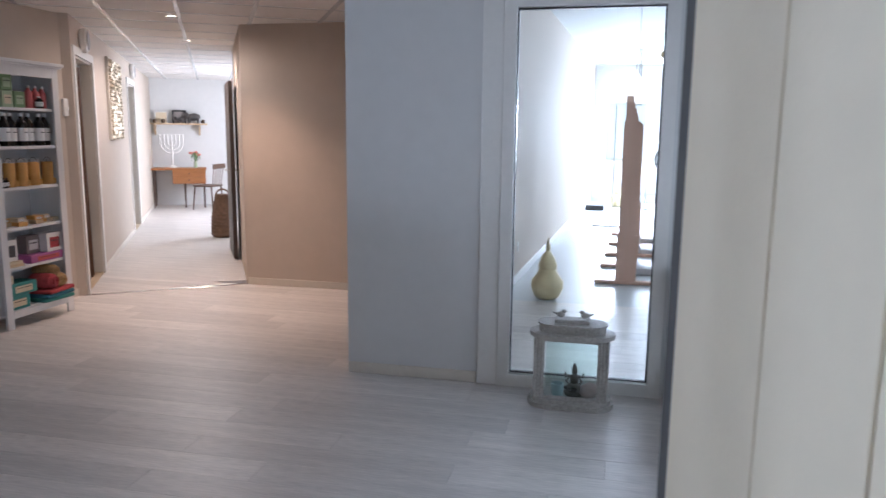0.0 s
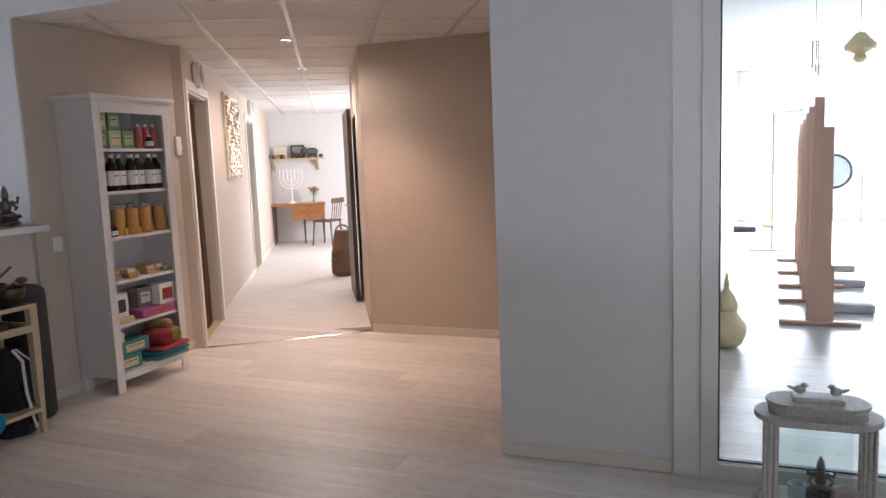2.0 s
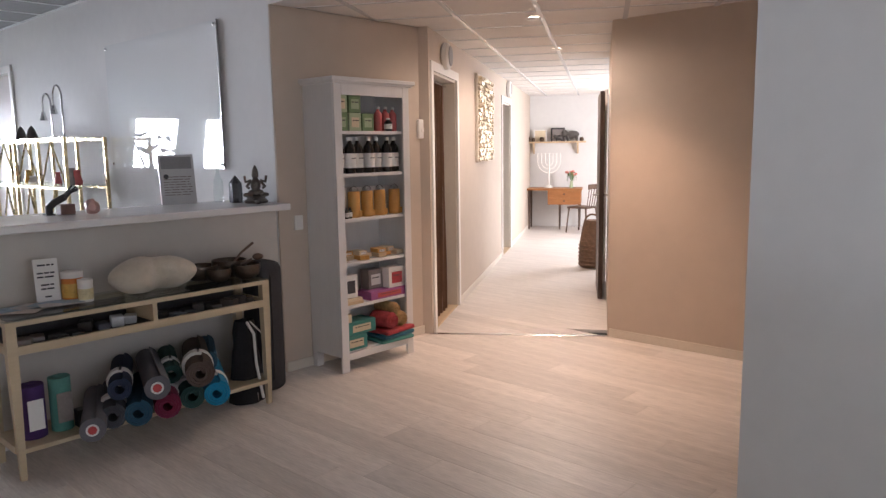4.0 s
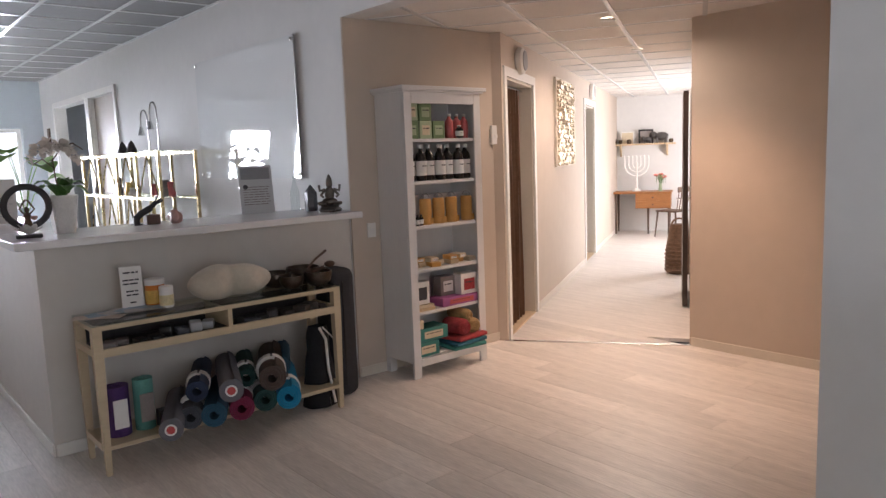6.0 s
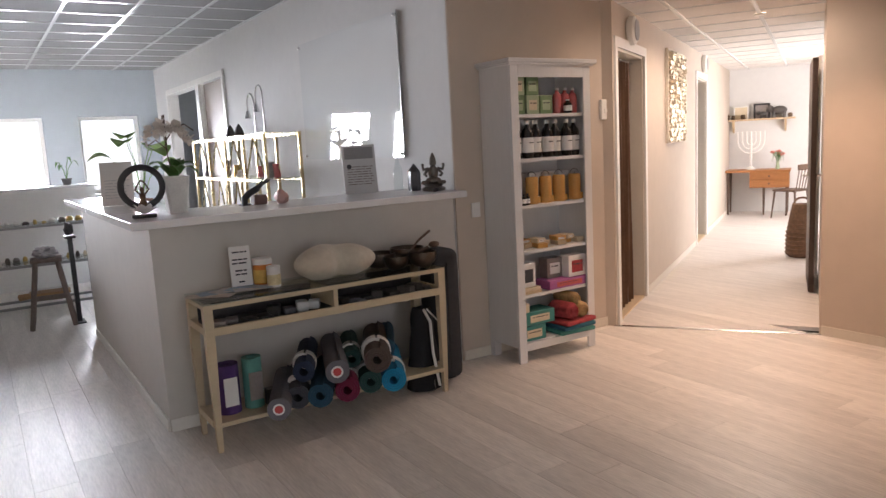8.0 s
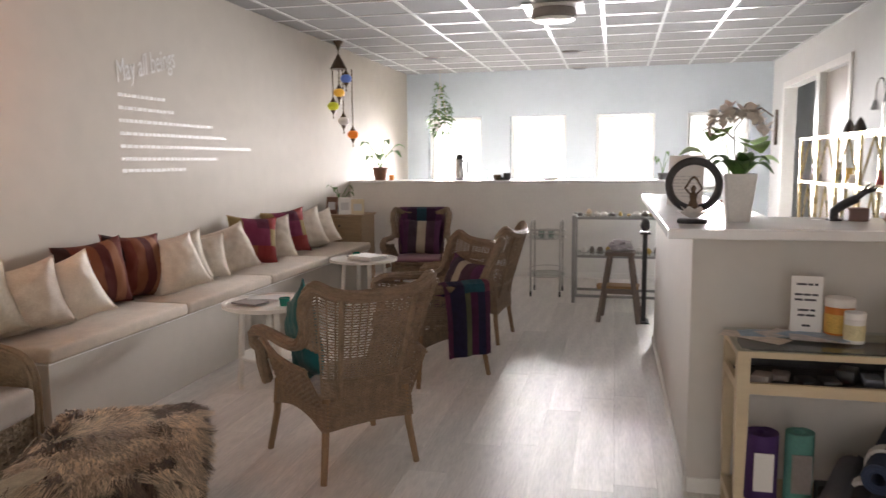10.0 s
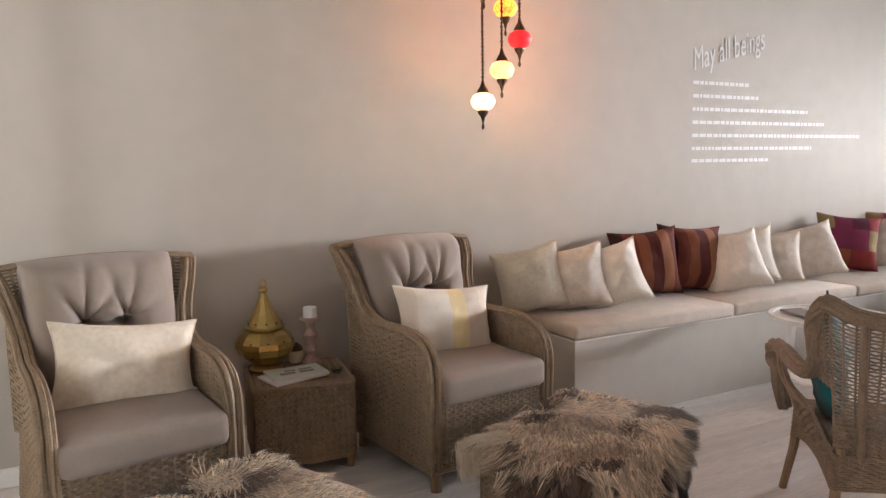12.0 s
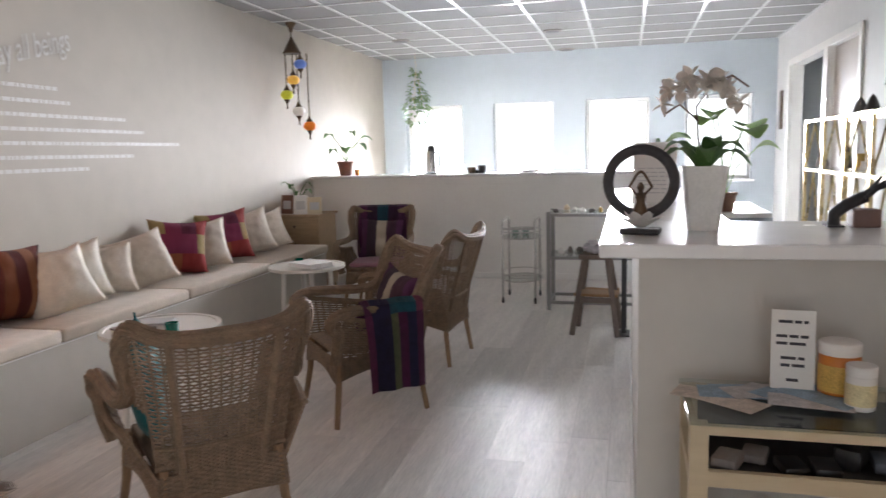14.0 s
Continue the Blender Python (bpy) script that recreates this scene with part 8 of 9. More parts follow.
# mosaic pendant lamps
def pendant(cx, cy, globes, label, lit, turn):
    """A cluster of mosaic glass globes on chains under one canopy. globes: dx, dy, z, colour."""
    t = thing("mosaic_pendant", Matrix.Translation((cx, cy, 0)) @ pose(0, 0, 0, 0, 0, turn), label, "pendant lamp", "mosaic pendant lamps")
    part("ceiling_cup", lathe([(0.015, ROOM_Z - 0.10), (0.03, ROOM_Z - 0.05), (0.06, ROOM_Z - 0.012), (0.06, ROOM_Z - 0.001)], 18), BRONZE, t, smooth=True)
    part("rod", tube([(0, 0, ROOM_Z - 0.09), (0, 0, ROOM_Z - 0.18)], 0.006, 6), BRONZE, t)
    part("crown", lathe([(0.012, ROOM_Z - 0.15), (0.03, ROOM_Z - 0.19), (0.06, ROOM_Z - 0.24), (0.085, ROOM_Z - 0.29), (0.10, ROOM_Z - 0.31), (0.10, ROOM_Z - 0.325), (0.07, ROOM_Z - 0.325)], 20), BRONZE, t, smooth=True)
    for k, (dx, dy, z, rgb, s) in enumerate(globes):
        m = glowing("mosaic_glass_%s" % "_".join(str(int(c * 100)) for c in rgb), rgb, lit * s)
        nt = m.node_tree
        b = nt.nodes["Principled BSDF"]
        vo, ra, tc = nt.nodes.new("ShaderNodeTexVoronoi"), nt.nodes.new("ShaderNodeMapRange"), nt.nodes.new("ShaderNodeTexCoord")
        vo.feature, vo.inputs["Scale"].default_value = "DISTANCE_TO_EDGE", 34
        ra.inputs[1].default_value, ra.inputs[2].default_value, ra.inputs[3].default_value, ra.inputs[4].default_value = 0.0, 0.12, 0.04 * lit * s, 0.26 * lit * s
        nt.links.new(tc.outputs["Object"], vo.inputs["Vector"]), nt.links.new(vo.outputs["Distance"], ra.inputs[0]), nt.links.new(ra.outputs[0], b.inputs["Emission Strength"])
        part("chain", tube([(dx, dy, ROOM_Z - 0.32), (dx, dy, z + 0.10)], 0.004, 6), BRONZE, t)
        lk = bmesh.new()
        zz = z + 0.11
        while zz < ROOM_Z - 0.33:
            tube(arc(dx, dy, zz, 0.0085, 0, 330, 6, "xz" if int(zz * 50) % 2 else "yz"), 0.0025, 4, lk, closed=True)
            zz += 0.02
        part("chain_links", lk, BRONZE, t)
        g = part("globe", lathe([(0.028, z - 0.048), (0.052, z - 0.036), (0.066, z - 0.012), (0.067, z + 0.008), (0.054, z + 0.034), (0.03, z + 0.046)], 22, cx=dx, cy=dy), m, t, "glowing mosaic glass globe", True)
        g.visible_shadow = False
        point_lamp("globe_bulb", (cx + dx, cy + dy, z), 0.8 * s * lit, (rgb[0], rgb[1] * 0.72, rgb[2] * 0.5), 0.03)
        part("cap", lathe([(0.034, z + 0.046), (0.03, z + 0.06), (0.014, z + 0.085), (0.008, z + 0.105)], 14, cx=dx, cy=dy), BRONZE, g, smooth=True)
        part("drop", lathe([(0.004, z - 0.15), (0.009, z - 0.135), (0.004, z - 0.115), (0.012, z - 0.085), (0.028, z - 0.062), (0.03, z - 0.048)], 12, cx=dx, cy=dy), BRONZE, g, smooth=True)
    return t


pendant(-3.93, -1.12, ((0.12, 0.02, 1.742, (1.0, 0.80, 0.55), 1.6), (0.01, 0.04, 1.912, (1.0, 0.58, 0.24), 1.8), (-0.12, 0.02, 2.087, (0.9, 0.03, 0.04), 0.8), (-0.08, -0.06, 2.265, (1.0, 0.5, 0.07), 1.4), (0.06, -0.06, 2.40, (1.0, 0.3, 0.1), 1.2)), "cluster of lit mosaic glass globes on chains over the bench", 2.6, 0)
pendant(-9.44, -1.17, ((0.02, 0.10, 2.44, (0.12, 0.22, 0.62), 0.35), (0.0, 0.0, 2.28, (0.9, 0.5, 0.08), 0.7), (0.05, -0.06, 2.12, (0.6, 0.62, 0.05), 0.5), (-0.02, 0.04, 1.945, (0.75, 0.72, 0.68), 0.5), (-0.06, 0.14, 1.785, (0.95, 0.25, 0.03), 0.6)), "cluster of coloured mosaic glass globes over the bench's far end", 1.3, 0)

# lettering on the wall
t = thing("wall_lettering", Matrix.Translation((-5.64, SOUTH + 0.0015, 0)) @ pose(0, 0, 0, 0, 0, 180), "white lettered verse painted on the greige wall", "lettering")
LETTER = colour("white_vinyl", (0.60, 0.585, 0.56), 0.5, 0.02)
writing("May all beings", 0.17, LETTER, t, Matrix.Translation((0.0, -0.002, 2.02)) @ pose(0, 0, 0, 90, 0, 0) @ pose(0, 0, 0, 0, 0, 15) @ Matrix.Diagonal((0.78, 1.3, 1, 1)), "lettering_line", 0.35)
rng = random.Random(77)
for z, l in ((1.93, 0.57), (1.84, 0.68), (1.75, 1.22), (1.66, 1.42), (1.57, 1.88), (1.48, 1.28), (1.395, 0.79)):
    part("lettering_line", bars(bmesh.new(), 0, l, z, 0.024, -0.001, rng, 0.045, 0.012), LETTER, t)

# hanging plant by the window
t = thing("hanging_plant", Matrix.Translation((-12.25, -0.60, 0)), "trailing green plant in a white hanging pot", "plant")
part("pot", lathe([(0.05, 1.90), (0.10, 1.95), (0.115, 2.06), (0.105, 2.06), (0.09, 1.97)], 20), LOTUS, t, smooth=True)
cd2 = bmesh.new()
for k in range(3):
    a = k * math.tau / 3
    tube([(0.11 * math.cos(a), 0.11 * math.sin(a), 2.05), (0.01 * math.cos(a), 0.01 * math.sin(a), 2.6)], 0.003, 5, cd2)
tube([(0, 0, 2.59), (0, 0, ROOM_Z - 0.001)], 0.003, 5, cd2)
part("cords", cd2, PALE_WOOD, t)
rng = random.Random(55)
lv = bmesh.new()
for k in range(230):
    a, z = rng.uniform(0, 6.28), rng.choice((rng.uniform(2.02, 2.28), rng.uniform(1.86, 2.15), rng.uniform(2.1, 2.66)))
    r = 0.04 + 0.15 * max(0, 1 - abs(z - 2.1) / 0.4) * rng.random() ** 0.5
    c = (r * math.cos(a), r * math.sin(a), z)
    l = rng.uniform(0.05, 0.09)
    leaf(lv, c, (c[0] + l * math.cos(a + rng.uniform(-0.7, 0.7)), c[1] + l * math.sin(a), z - rng.uniform(-0.01, 0.05)), l * 0.75, 0.01, 3)
part("foliage", lv, material("trailing_leaf", (0.07, 0.15, 0.03), 0.5, 0.3, 14), t, smooth=True)

# ---- entrance: lantern cabinet, glass panel, door, desk ----
t = tagged(new("window_8"), "tall fixed glass panel in a white frame by the entrance", "glass panel", "", "structure")
t.matrix_basis = Matrix.Translation((-0.30, NORTH, 0))
W = 0.94
fr = bmesh.new()
box(fr, 0.0, 0.07, -0.02, 0.12, 0, 2.26), box(fr, W - 0.07, W, -0.02, 0.12, 0, 2.26), box(fr, 0.07, W - 0.07, -0.02, 0.12, 0, 0.075), box(fr, 0.07, W - 0.07, -0.02, 0.12, 2.185, 2.26)
part("window_frame", fr, TRIM, t)
part("gasket", box(box(box(box(bmesh.new(), 0.0705, 0.078, 0.02, 0.045, 0.0755, 2.184), W - 0.078, W - 0.0705, 0.02, 0.045, 0.0755, 2.184), 0.078, W - 0.078, 0.02, 0.045, 0.0755, 0.083), 0.078, W - 0.078, 0.02, 0.045, 2.176, 2.184), BLACK, t)
pn = part("pane", slab(0.0785, W - 0.0785, 0.028, 0.036, 0.0835, 2.1755), GLASS, t)
pn.visible_shadow = False
setting("trim_pillar", slab(-0.42, -0.302, NORTH - 0.012, NORTH - 0.001, 0, 2.8, 0.002, 1), TRIM, "flat white pilaster strip beside the glass panel", "trim")

WORN = material("worn_white_wood", (0.42, 0.40, 0.36), 0.6, 0.2, 9, 0.3, 60, second=(0.62, 0.60, 0.56))
t = thing("lantern_cabinet", Matrix.Translation((0.145, 4.10, 0)) @ Matrix.Diagonal((0.95, 0.95, 0.92, 1)), "worn white wooden glass lantern cabinet with two birds on top", "lantern")


def stadium(w, d, z0, z1, n=10):
    bm = bmesh.new()
    pts = [(w / 2 - d / 2 + d / 2 * math.cos(a), d / 2 * math.sin(a)) for a in [math.pi * (k / n - 0.5) for k in range(n + 1)]] + [(-w / 2 + d / 2 + d / 2 * math.cos(a), d / 2 * math.sin(a)) for a in [math.pi * (k / n + 0.5) for k in range(n + 1)]]
    a, b = [bm.verts.new((x, y, z0)) for x, y in pts], [bm.verts.new((x, y, z1)) for x, y in pts]
    bm.faces.new(list(reversed(a))), bm.faces.new(b)
    for i in range(len(pts)):
        bm.faces.new((a[i], a[(i + 1) % len(pts)], b[(i + 1) % len(pts)], b[i]))
    return bm


part("plinth", stadium(0.50, 0.26, 0, 0.03), WORN, t), part("base", stadium(0.47, 0.23, 0.0302, 0.055), WORN, t)
part("cornice", stadium(0.49, 0.25, 0.43, 0.455), WORN, t), part("upper_tier", stadium(0.38, 0.18, 0.4552, 0.50), WORN, t), part("upper_lip", stadium(0.40, 0.20, 0.5002, 0.512), WORN, t)
for x in (-0.185, 0.185):
    for y in (-0.075, 0.075):
        part("column", lathe([(0.022, 0.055), (0.016, 0.075), (0.016, 0.41), (0.022, 0.43)], 12, cx=x, cy=y), WORN, t, smooth=True)
    for dx in (-0.02, 0.02):
        part("column", lathe([(0.009, 0.055), (0.009, 0.43)], 8, cx=x + dx, cy=-0.085), WORN, t, smooth=True)
fb = box(box(box(box(bmesh.new(), -0.165, -0.15, -0.09, -0.08, 0.056, 0.429), 0.15, 0.165, -0.09, -0.08, 0.056, 0.429), -0.15, 0.15, -0.09, -0.08, 0.056, 0.075), -0.15, 0.15, -0.09, -0.08, 0.41, 0.429)
part("door_frame", fb, WORN, t)
for y in (-0.085, 0.085):
    part("glass", slab(-0.15, 0.15, y - 0.0015, y + 0.0015, 0.0755, 0.4095), SHELF_GLASS, t)
for k in range(15):
    part("fretwork", tube(arc(-0.16 + k * 0.0229, -0.0925, 0.478, 0.011, 0, 330, 10), 0.0022, 4, closed=True), WORN, t)
part("crest", slab(-0.10, 0.10, -0.05, 0.05, 0.5122, 0.535, 0.008), WORN, t)
for sx in (-1, 1):
    bird = blob(0.032, 0.024, 0.026, 0, 0, 0.028, 2)
    blob(0.018, 0.016, 0.017, 0.022, 0, 0.055, 2, bm=bird), tube([(0.036, 0, 0.055), (0.05, 0, 0.052)], 0.005, 6, bird, r_end=0.001), tube([(-0.03, 0, 0.03), (-0.065, 0, 0.045)], 0.012, 6, bird, r_end=0.005)
    part("bird_knob", put(bird, Matrix.Translation((sx * 0.068, 0, 0.536)) @ pose(0, 0, 0, 0, 0, 0 if sx < 0 else 180) @ Matrix.Diagonal((0.75, 0.75, 0.75, 1))), WORN, t, "carved white bird", True)
seated_figure("dark_figurine", Matrix.Translation((0.165, 4.12, 0.052)), 0.72, "small dark seated figurine inside the lantern cabinet")
solid("glass_votive", lathe([(0.03, 0), (0.036, 0.07), (0.031, 0.07), (0.026, 0.008)], 16), colour("pale_blue_glass", (0.42, 0.55, 0.58), 0.2), Matrix.Translation((0.075, 4.08, 0.052)), "pale blue glass votive in the lantern cabinet", "votive", smooth=True)
solid("pink_salt_stone", blob(0.055, 0.045, 0.045, 0, 0, 0.04, 2, 0.4, 2), colour("pink_salt", (0.6, 0.47, 0.45), 0.6), Matrix.Translation((0.25, 4.09, 0.052)), "pale pink stone in the lantern cabinet", "stone")

t = tagged(new("door_6"), "cream panelled entrance door standing open", "door", "", "structure")
t.matrix_basis = Matrix.Translation((0.375, 1.095, 0)) @ pose(0, 0, 0, 0, 0, -70)
part("door_panel", slab(0.0, 0.86, 0.0, 0.045, 0.01, 2.10, 0.003, 1), DOOR_CREAM, t)
for x in (0.04, 0.2, 0.36, 0.52, 0.68):
    part("panel_board", slab(x, x + 0.1575, -0.004, 0.0, 0.06, 2.04, 0.0015, 1), DOOR_CREAM, t)
part("seal", slab(-0.03, -0.001, 0.004, 0.04, 0.012, 2.09), colour("grey_rubber_seal", (0.10, 0.105, 0.11), 0.6), t)
part("door_handle", tube([(0.80, -0.002, 1.02), (0.80, -0.06, 1.02), (0.79, -0.065, 1.02), (0.67, -0.065, 1.02)], 0.01, 8), STEEL, t, smooth=True)

DESKW = material("white_painted_desk", (0.68, 0.68, 0.66), 0.45, 0.05, 3)
t = thing("hall_desk", Matrix.Translation((0.70, 3.36, 0)), "white painted side table with a low shelf by the wall", "table")
part("tabletop", slab(-0.02, 0.5, -0.02, 0.93, 0.76, 0.785, 0.004, 1), DESKW, t)
part("apron", box(box(bmesh.new(), 0.0, 0.02, 0.05, 0.86, 0.66, 0.759), 0.05, 0.43, 0.0, 0.02, 0.66, 0.759), DESKW, t)
for x in (0, 0.43):
    for y in (0, 0.86):
        part("leg", slab(x, x + 0.05, y, y + 0.05, 0, 0.759, 0.003, 1), DESKW, t)
part("low_shelf", slab(0.0, 0.48, 0.051, 0.859, 0.20, 0.225, 0.003, 1), DESKW, t)
t = thing("leaning_picture", Matrix.Translation((1.05, 4.19, 0.786)) @ pose(0, 0, 0, 0, 0, -8), "pale framed print leaning on the white table", "picture")
part("print", put(slab(-0.2, 0.2, -0.008, 0.0, 0, 0.27), pose(0, 0, 0, -16)), colour("pale_sea_print", (0.45, 0.52, 0.58), 0.4, 0.3, scale=5), t)
part("edge", put(box(box(bmesh.new(), -0.205, -0.2, -0.012, 0.004, 0, 0.275), -0.2, 0.2, -0.012, 0.004, 0.27, 0.277), pose(0, 0, 0, -16)), PAPER, t)
b = lathe([(0.05, 0), (0.055, 0.02), (0.03, 0.035), (0.022, 0.06), (0.028, 0.09), (0.012, 0.11), (0.018, 0.13), (0.006, 0.155)], 14)
tube([(0.02, 0, 0.09), (0.05, -0.01, 0.06), (0.03, -0.03, 0.035)], 0.008, 6, b), tube([(-0.02, 0, 0.09), (-0.05, -0.01, 0.06), (-0.03, -0.03, 0.035)], 0.008, 6, b)
solid("black_figurine", b, BLACK, Matrix.Translation((0.92, 3.86, 0.786)), "small black seated figurine on the white table", "figurine", smooth=True)
t = thing("guest_book", Matrix.Translation((0.90, 3.55, 0.786)) @ pose(0, 0, 0, 0, 0, 4), "tan guest book with a red pen on the white table", "book")
part("pages", slab(-0.15, 0.15, -0.1, 0.1, 0.003, 0.027), PAPER, t)
part("cover", slab(-0.155, 0.155, -0.105, 0.105, 0.0272, 0.032), colour("tan_paper", (0.60, 0.42, 0.22), 0.6), t)
part("pen", tube([(-0.08, -0.06, 0.038), (0.07, -0.055, 0.038)], 0.005, 8), SEAL_RED, t, "red pen")
t = thing("wire_rack", Matrix.Translation((0.84, 3.15, 0)), "white wire rack of brochures in front of the table", "rack")
for x in (-0.1, 0.3):
    part("upright", slab(x - 0.012, x + 0.012, -0.012, 0.012, 0, 0.62, 0.003, 1), DESKW, t)
for k in range(4):
    z = 0.12 + 0.14 * k
    part("wire", tube([(-0.1, 0.0, z), (-0.1, -0.12, z + 0.05), (0.3, -0.12, z + 0.05), (0.3, 0.0, z)], 0.006, 6), DESKW, t)
    part("brochure", put(slab(-0.07, 0.27, -0.09, -0.08, 0, 0.16), pose(0, 0, z - 0.04, -10)), colour("pale_brochure", (0.6, 0.6, 0.62), 0.5, 0.2, scale=20), t)
t = thing("corner_shelf", Matrix.Translation((1.35, NORTH - 0.002, 1.62)), "small white wall shelf with a red and black ornament", "shelf")
part("board", slab(-0.2, 0.2, -0.16, 0.0, 0, 0.03, 0.003, 1), TRIM, t)
part("lip", slab(-0.2, 0.2, -0.163, -0.1602, 0, 0.045), TRIM, t)
solid("red_ornament", lathe([(0.05, 0), (0.055, 0.03), (0.02, 0.07), (0.015, 0.1)], 14), SEAL_RED, Matrix.Translation((1.24, 4.22, 1.651)), "red and dark ornament on the small shelf", "ornament", smooth=True)

# ---- yoga room ----
PINE = material("pinkish_pine", (0.70, 0.44, 0.32), 0.5, 0.1, 5, 0.05, 40, stretch=(6, 6, 0.5))
for i, y in enumerate((7.56, 8.5, 9.3, 10.2, 11.2)):
    t = thing("yoga_trestle", Matrix.Translation((0.53 + 0.05 * i, y, 0)), "tall pinkish pine yoga frame on a cross foot", "yoga frame", "yoga frames in a row")
    part("foot", slab(-0.305, 0.305, -0.04, 0.04, 0, 0.035, 0.008, 2), PINE, t)
    pl = bmesh.new()
    box(pl, -0.10, 0.10, -0.02, 0.02, 0.0355, 0.5)
    box(pl, -0.085, 0.075, -0.02, 0.02, 0.5, 1.62), box(pl, -0.07, 0.0, -0.02, 0.02, 1.62, 1.86 - 0.03 * i)
    part("post", pl, PINE, t)
    part("peg", tube([(0, 0.02, 1.5), (0, 0.25, 1.5)], 0.012, 8), PINE, t)
t = thing("metal_stand", Matrix.Translation((0.42, 12.2, 0)), "thin grey metal stand with a bar on top", "stand")
part("post", tube([(0, 0, 0.02), (0, 0, 1.95), (0.4, 0, 1.95)], 0.014, 7), TROLLEY, t)
part("foot", slab(-0.3, 0.3, -0.03, 0.03, 0, 0.02), TROLLEY, t)
t = thing("gong", Matrix.Translation((1.55, 15.3, 0)), "round silver gong with a dark rim in a metal frame", "gong")
part("disc", put(lathe([(0.28, -0.01), (0.28, 0.01), (0.1, 0.02)], 36), pose(0, 0, 1.0, 90)), colour("silver_gong", (0.62, 0.66, 0.62), 0.35, 0.1, metal=0.4), t, smooth=True)
part("rim", tube(arc(0, 0, 1.0, 0.288, 0, 350, 40), 0.026, 8, closed=True), CHARCOAL, t, smooth=True)
part("frame", tube([(-0.45, 0, 0.02), (-0.45, 0, 1.45), (0.45, 0, 1.45), (0.45, 0, 0.02)], 0.02, 8), TROLLEY, t)
part("foot", box(slab(-0.5, -0.4, -0.25, 0.25, 0, 0.03), 0.4, 0.5, -0.25, 0.25, 0, 0.03), TROLLEY, t)
PALE_GOLD = colour("pale_gold_metal", (0.80, 0.68, 0.40), 0.4, 0.15, metal=0.25, bump=0.3, bump_scale=60)
for x, y, k in ((-0.19, 6.72, 1.0), (0.55, 15.6, 1.0)):
    t = thing("gold_floor_lantern", Matrix.Translation((x, y, 0)), "pale gold gourd-shaped floor lantern", "lantern", "gold floor lanterns")
    part("body", lathe([(0.08, 0), (0.11, 0.02), (0.145, 0.1), (0.145, 0.16), (0.09, 0.24), (0.075, 0.27)], 26), PALE_GOLD, t, smooth=True)
    part("neck", lathe([(0.078, 0.271), (0.085, 0.31), (0.06, 0.38), (0.02, 0.44)], 22), PALE_GOLD, t, smooth=True)
    part("spire", lathe([(0.018, 0.44), (0.022, 0.47), (0.004, 0.56)], 12), PALE_GOLD, t, smooth=True)
t = thing("gold_pendant", Matrix.Translation((0.98, 9.0, 0)), "pierced gold pendant lamp hanging in the yoga room", "pendant lamp")
part("shade", lathe([(0.03, 2.24), (0.07, 2.28), (0.05, 2.32), (0.135, 2.36), (0.14, 2.41), (0.08, 2.47), (0.04, 2.52)], 24), PALE_GOLD, t, smooth=True)
part("cord", tube([(0, 0, 2.52), (0, 0, 2.95)], 0.004, 6), BRASS, t)
t = thing("wind_chime", Matrix.Translation((0.62, 9.2, 0)), "metal wind chime hanging in the yoga room", "wind chime")
part("cord", tube([(0, 0, 2.5), (0, 0, 2.95)], 0.003, 5), INK, t)
for k in range(5):
    a = k * math.tau / 5
    part("tube", tube([(0.03 * math.cos(a), 0.03 * math.sin(a), 2.5), (0.03 * math.cos(a), 0.03 * math.sin(a), 2.16 + 0.04 * k)], 0.008, 7), STEEL, t)
part("ring", lathe([(0.04, 2.495), (0.04, 2.505)], 16), STEEL, t)
for i, (x, y, w) in enumerate(((0.80, 8.3, 0.45), (0.95, 9.6, 0.4), (1.0, 10.6, 0.4))):
    solid("folded_mat", slab(-w / 2, w / 2, -0.25, 0.25, 0.0, 0.08, 0.02, 2), GREY_SHEET, Matrix.Translation((x, y, 0)), "folded pale grey mat on the yoga room floor", "mat", "folded mats", True)
t = thing("radiator", Matrix.Translation((2.3, 16.52, 0.25)), "white panel radiator under the windows", "radiator")
part("panel", slab(-1.4, 1.4, 0.0, 0.06, 0, 0.5, 0.006), TRIM, t)
part("pipe", tube([(-2.2, 0.03, -0.1), (1.5, 0.03, -0.1)], 0.015, 8), TRIM, t)
part("valve", tube([(1.42, 0.03, -0.1), (1.42, 0.03, 0.1)], 0.02, 8), STEEL, t)
solid("black_case", slab(-0.18, 0.18, -0.12, 0.12, 0, 0.1, 0.01, 2), CHARCOAL, Matrix.Translation((0.12, 14.8, 0)), "dark flat case on the yoga room floor", "case", smooth=True)
t = thing("storage_tub", Matrix.Translation((2.05, 9.3, 0)), "white plastic tub with a tray of candles on top", "tub")
part("tub", slab(-0.2, 0.2, -0.18, 0.18, 0, 0.3, 0.03, 3), colour("grey_white_plastic", (0.5, 0.53, 0.55), 0.4), t, smooth=True)
part("tray", slab(-0.27, 0.27, -0.22, 0.22, 0.301, 0.33, 0.006), LOTUS, t)
t = thing("wall_socket", Matrix.Translation((-0.555, 7.4, 0.35)), "white wall socket in the yoga room", "socket")
part("plate", slab(0, 0.014, -0.035, 0.035, -0.04, 0.06, 0.003, 1), TRIM, t)
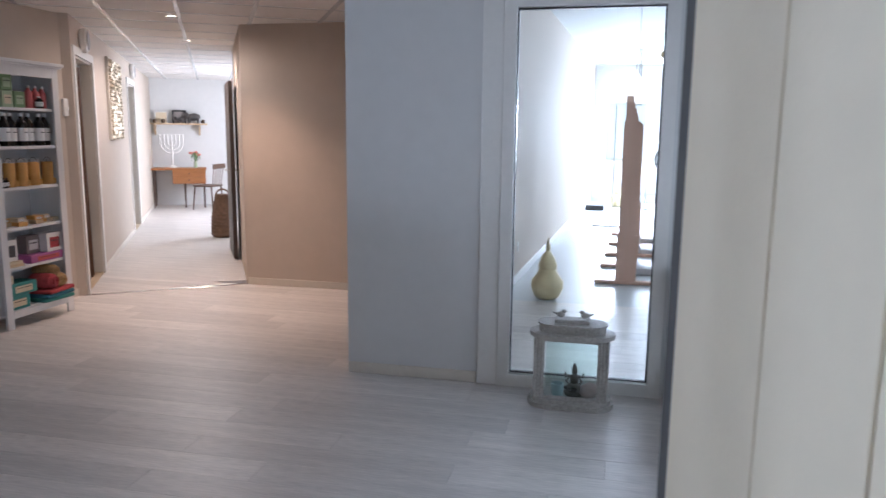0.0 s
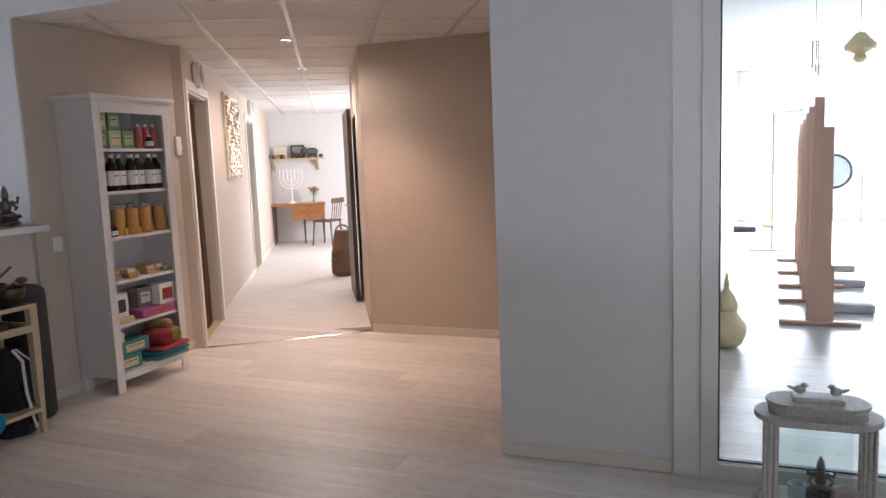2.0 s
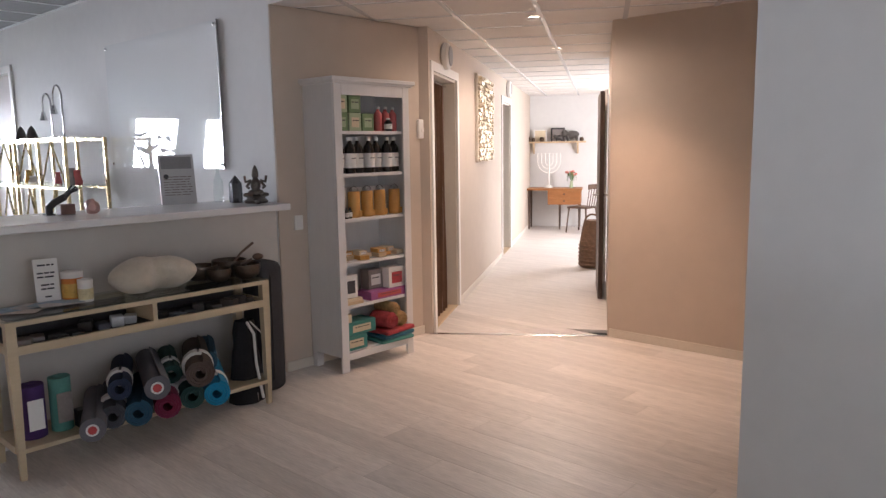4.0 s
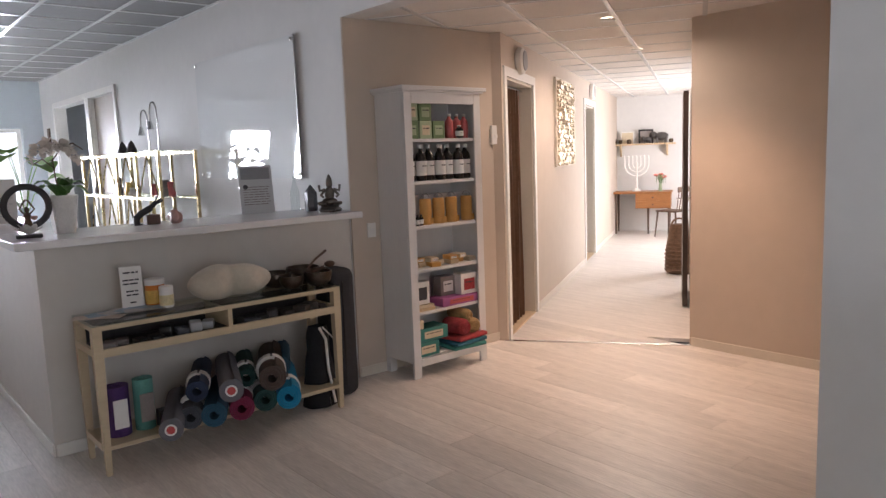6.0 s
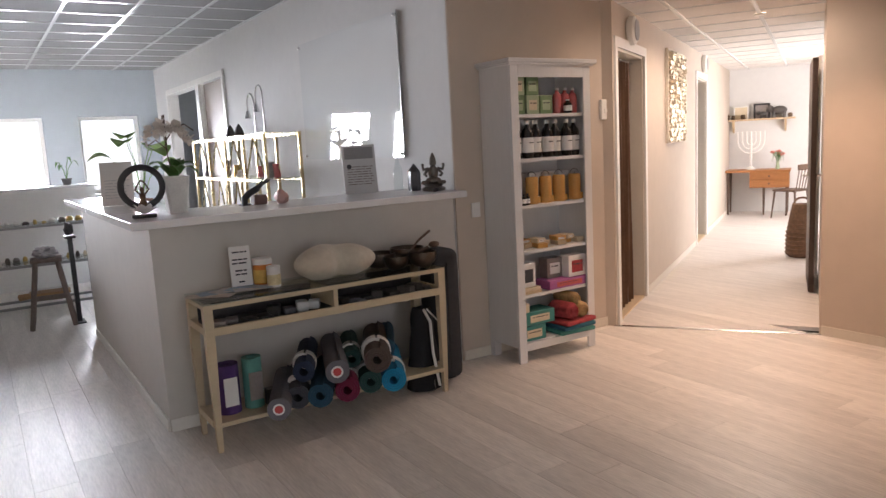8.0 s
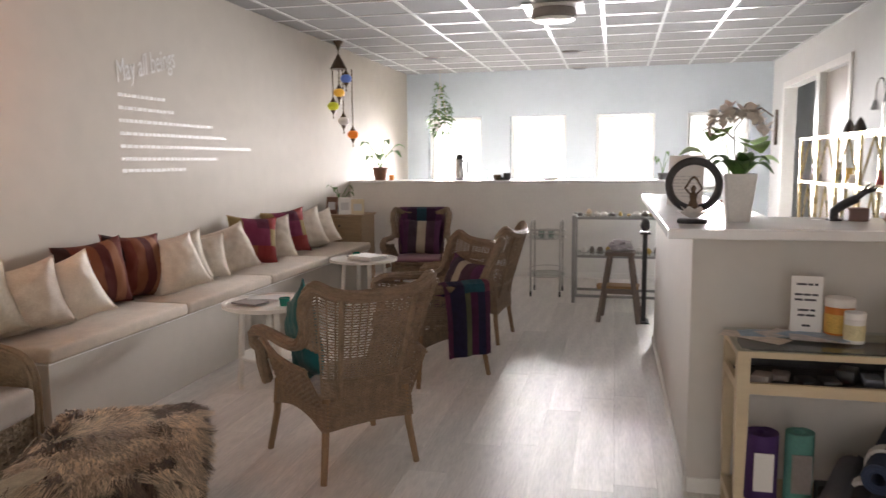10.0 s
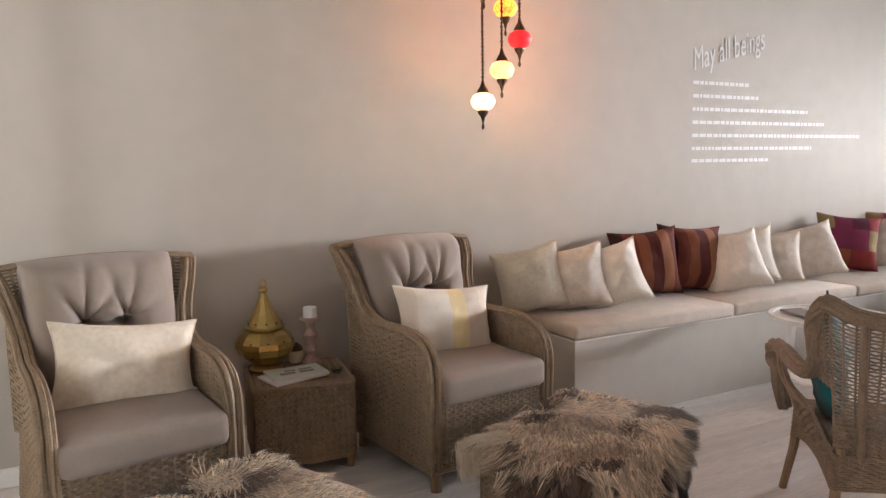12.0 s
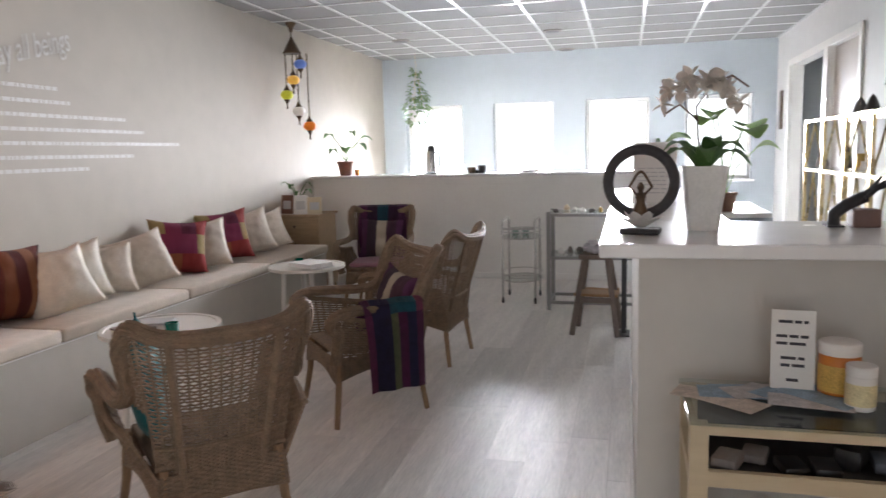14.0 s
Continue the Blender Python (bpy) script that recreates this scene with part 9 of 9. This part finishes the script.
part("insert", slab(0.014, 0.018, -0.02, 0.02, -0.02, 0.02, 0.002, 1), PAPER, t)
setting("baseboard_yoga", put(slab(0, 12.1, -0.014, -0.0005, 0.0, 0.09, 0.003, 1), Matrix.Translation((-0.72, 4.47, 0)) @ pose(0, 0, 0, 0, 0, 86.6)), TRIM, "white skirting board of the yoga room", "baseboard")

# ---- floor planks ----
def plank_field(x0, x1, y0, y1, parent, near, m=None, long=1.28, wide=0.19, top=0.0):
    """Laid planks in staggered rows. Those for which near(x, y) holds are parts; the rest is one part."""
    shared = mesh_of("plank", slab(0.0005, long - 0.0005, 0.0005, wide - 0.0005, -0.01, 0.0, 0.0009, 1), PLANK)
    rest, n, r = bmesh.new(), 0, 0
    rng = random.Random(5)
    y = y0
    while y < y1 - 0.01:
        x = x0 - rng.uniform(0, long)
        while x < x1:
            a, b, c = max(x, x0), min(x + long, x1), min(y + wide, y1)
            whole = b - a > long - 1e-6 and c - y > wide - 1e-6
            if whole and n < 300 and near(x + long / 2, y + wide / 2):
                p = new("plank", shared)
                p.parent = parent
                p.matrix_basis = (m or Matrix()) @ Matrix.Translation((x, y, top))
                n += 1
            elif b - a > 0.01:
                box(rest, a + 0.0007, b - 0.0007, y + 0.0007, c - 0.0007, top - 0.01, top)
            x += long
        y += wide
    ob = part("planks_far", put(rest, m or Matrix()), PLANK, parent)
    ob["kind"] = "stuff"


floor = tagged(new("floor"), "pale grey-oak laminate plank floor", "floor", "", "structure")
plank_field(-12.95, 1.6, -1.34, 6.56, floor, lambda x, y: -8 < x < 0.3 and -1 < y < 6.4)

# basketwork and small print are too fine to pick apart
for ob in bpy.data.objects:
    if ob.name.split(".")[0] in ("backrest", "wing", "back_band", "arm_panel", "seat_apron", "back_panel", "side_panel", "inner_panel", "front_panel", "arm_front", "woven_side", "lid", "print", "lettering_line", "gold_relief", "chain_links", "foliage") and ob.data and len(ob.data.polygons) > 60 or ob.name.split(".")[0] == "print":
        ob["kind"] = "stuff"
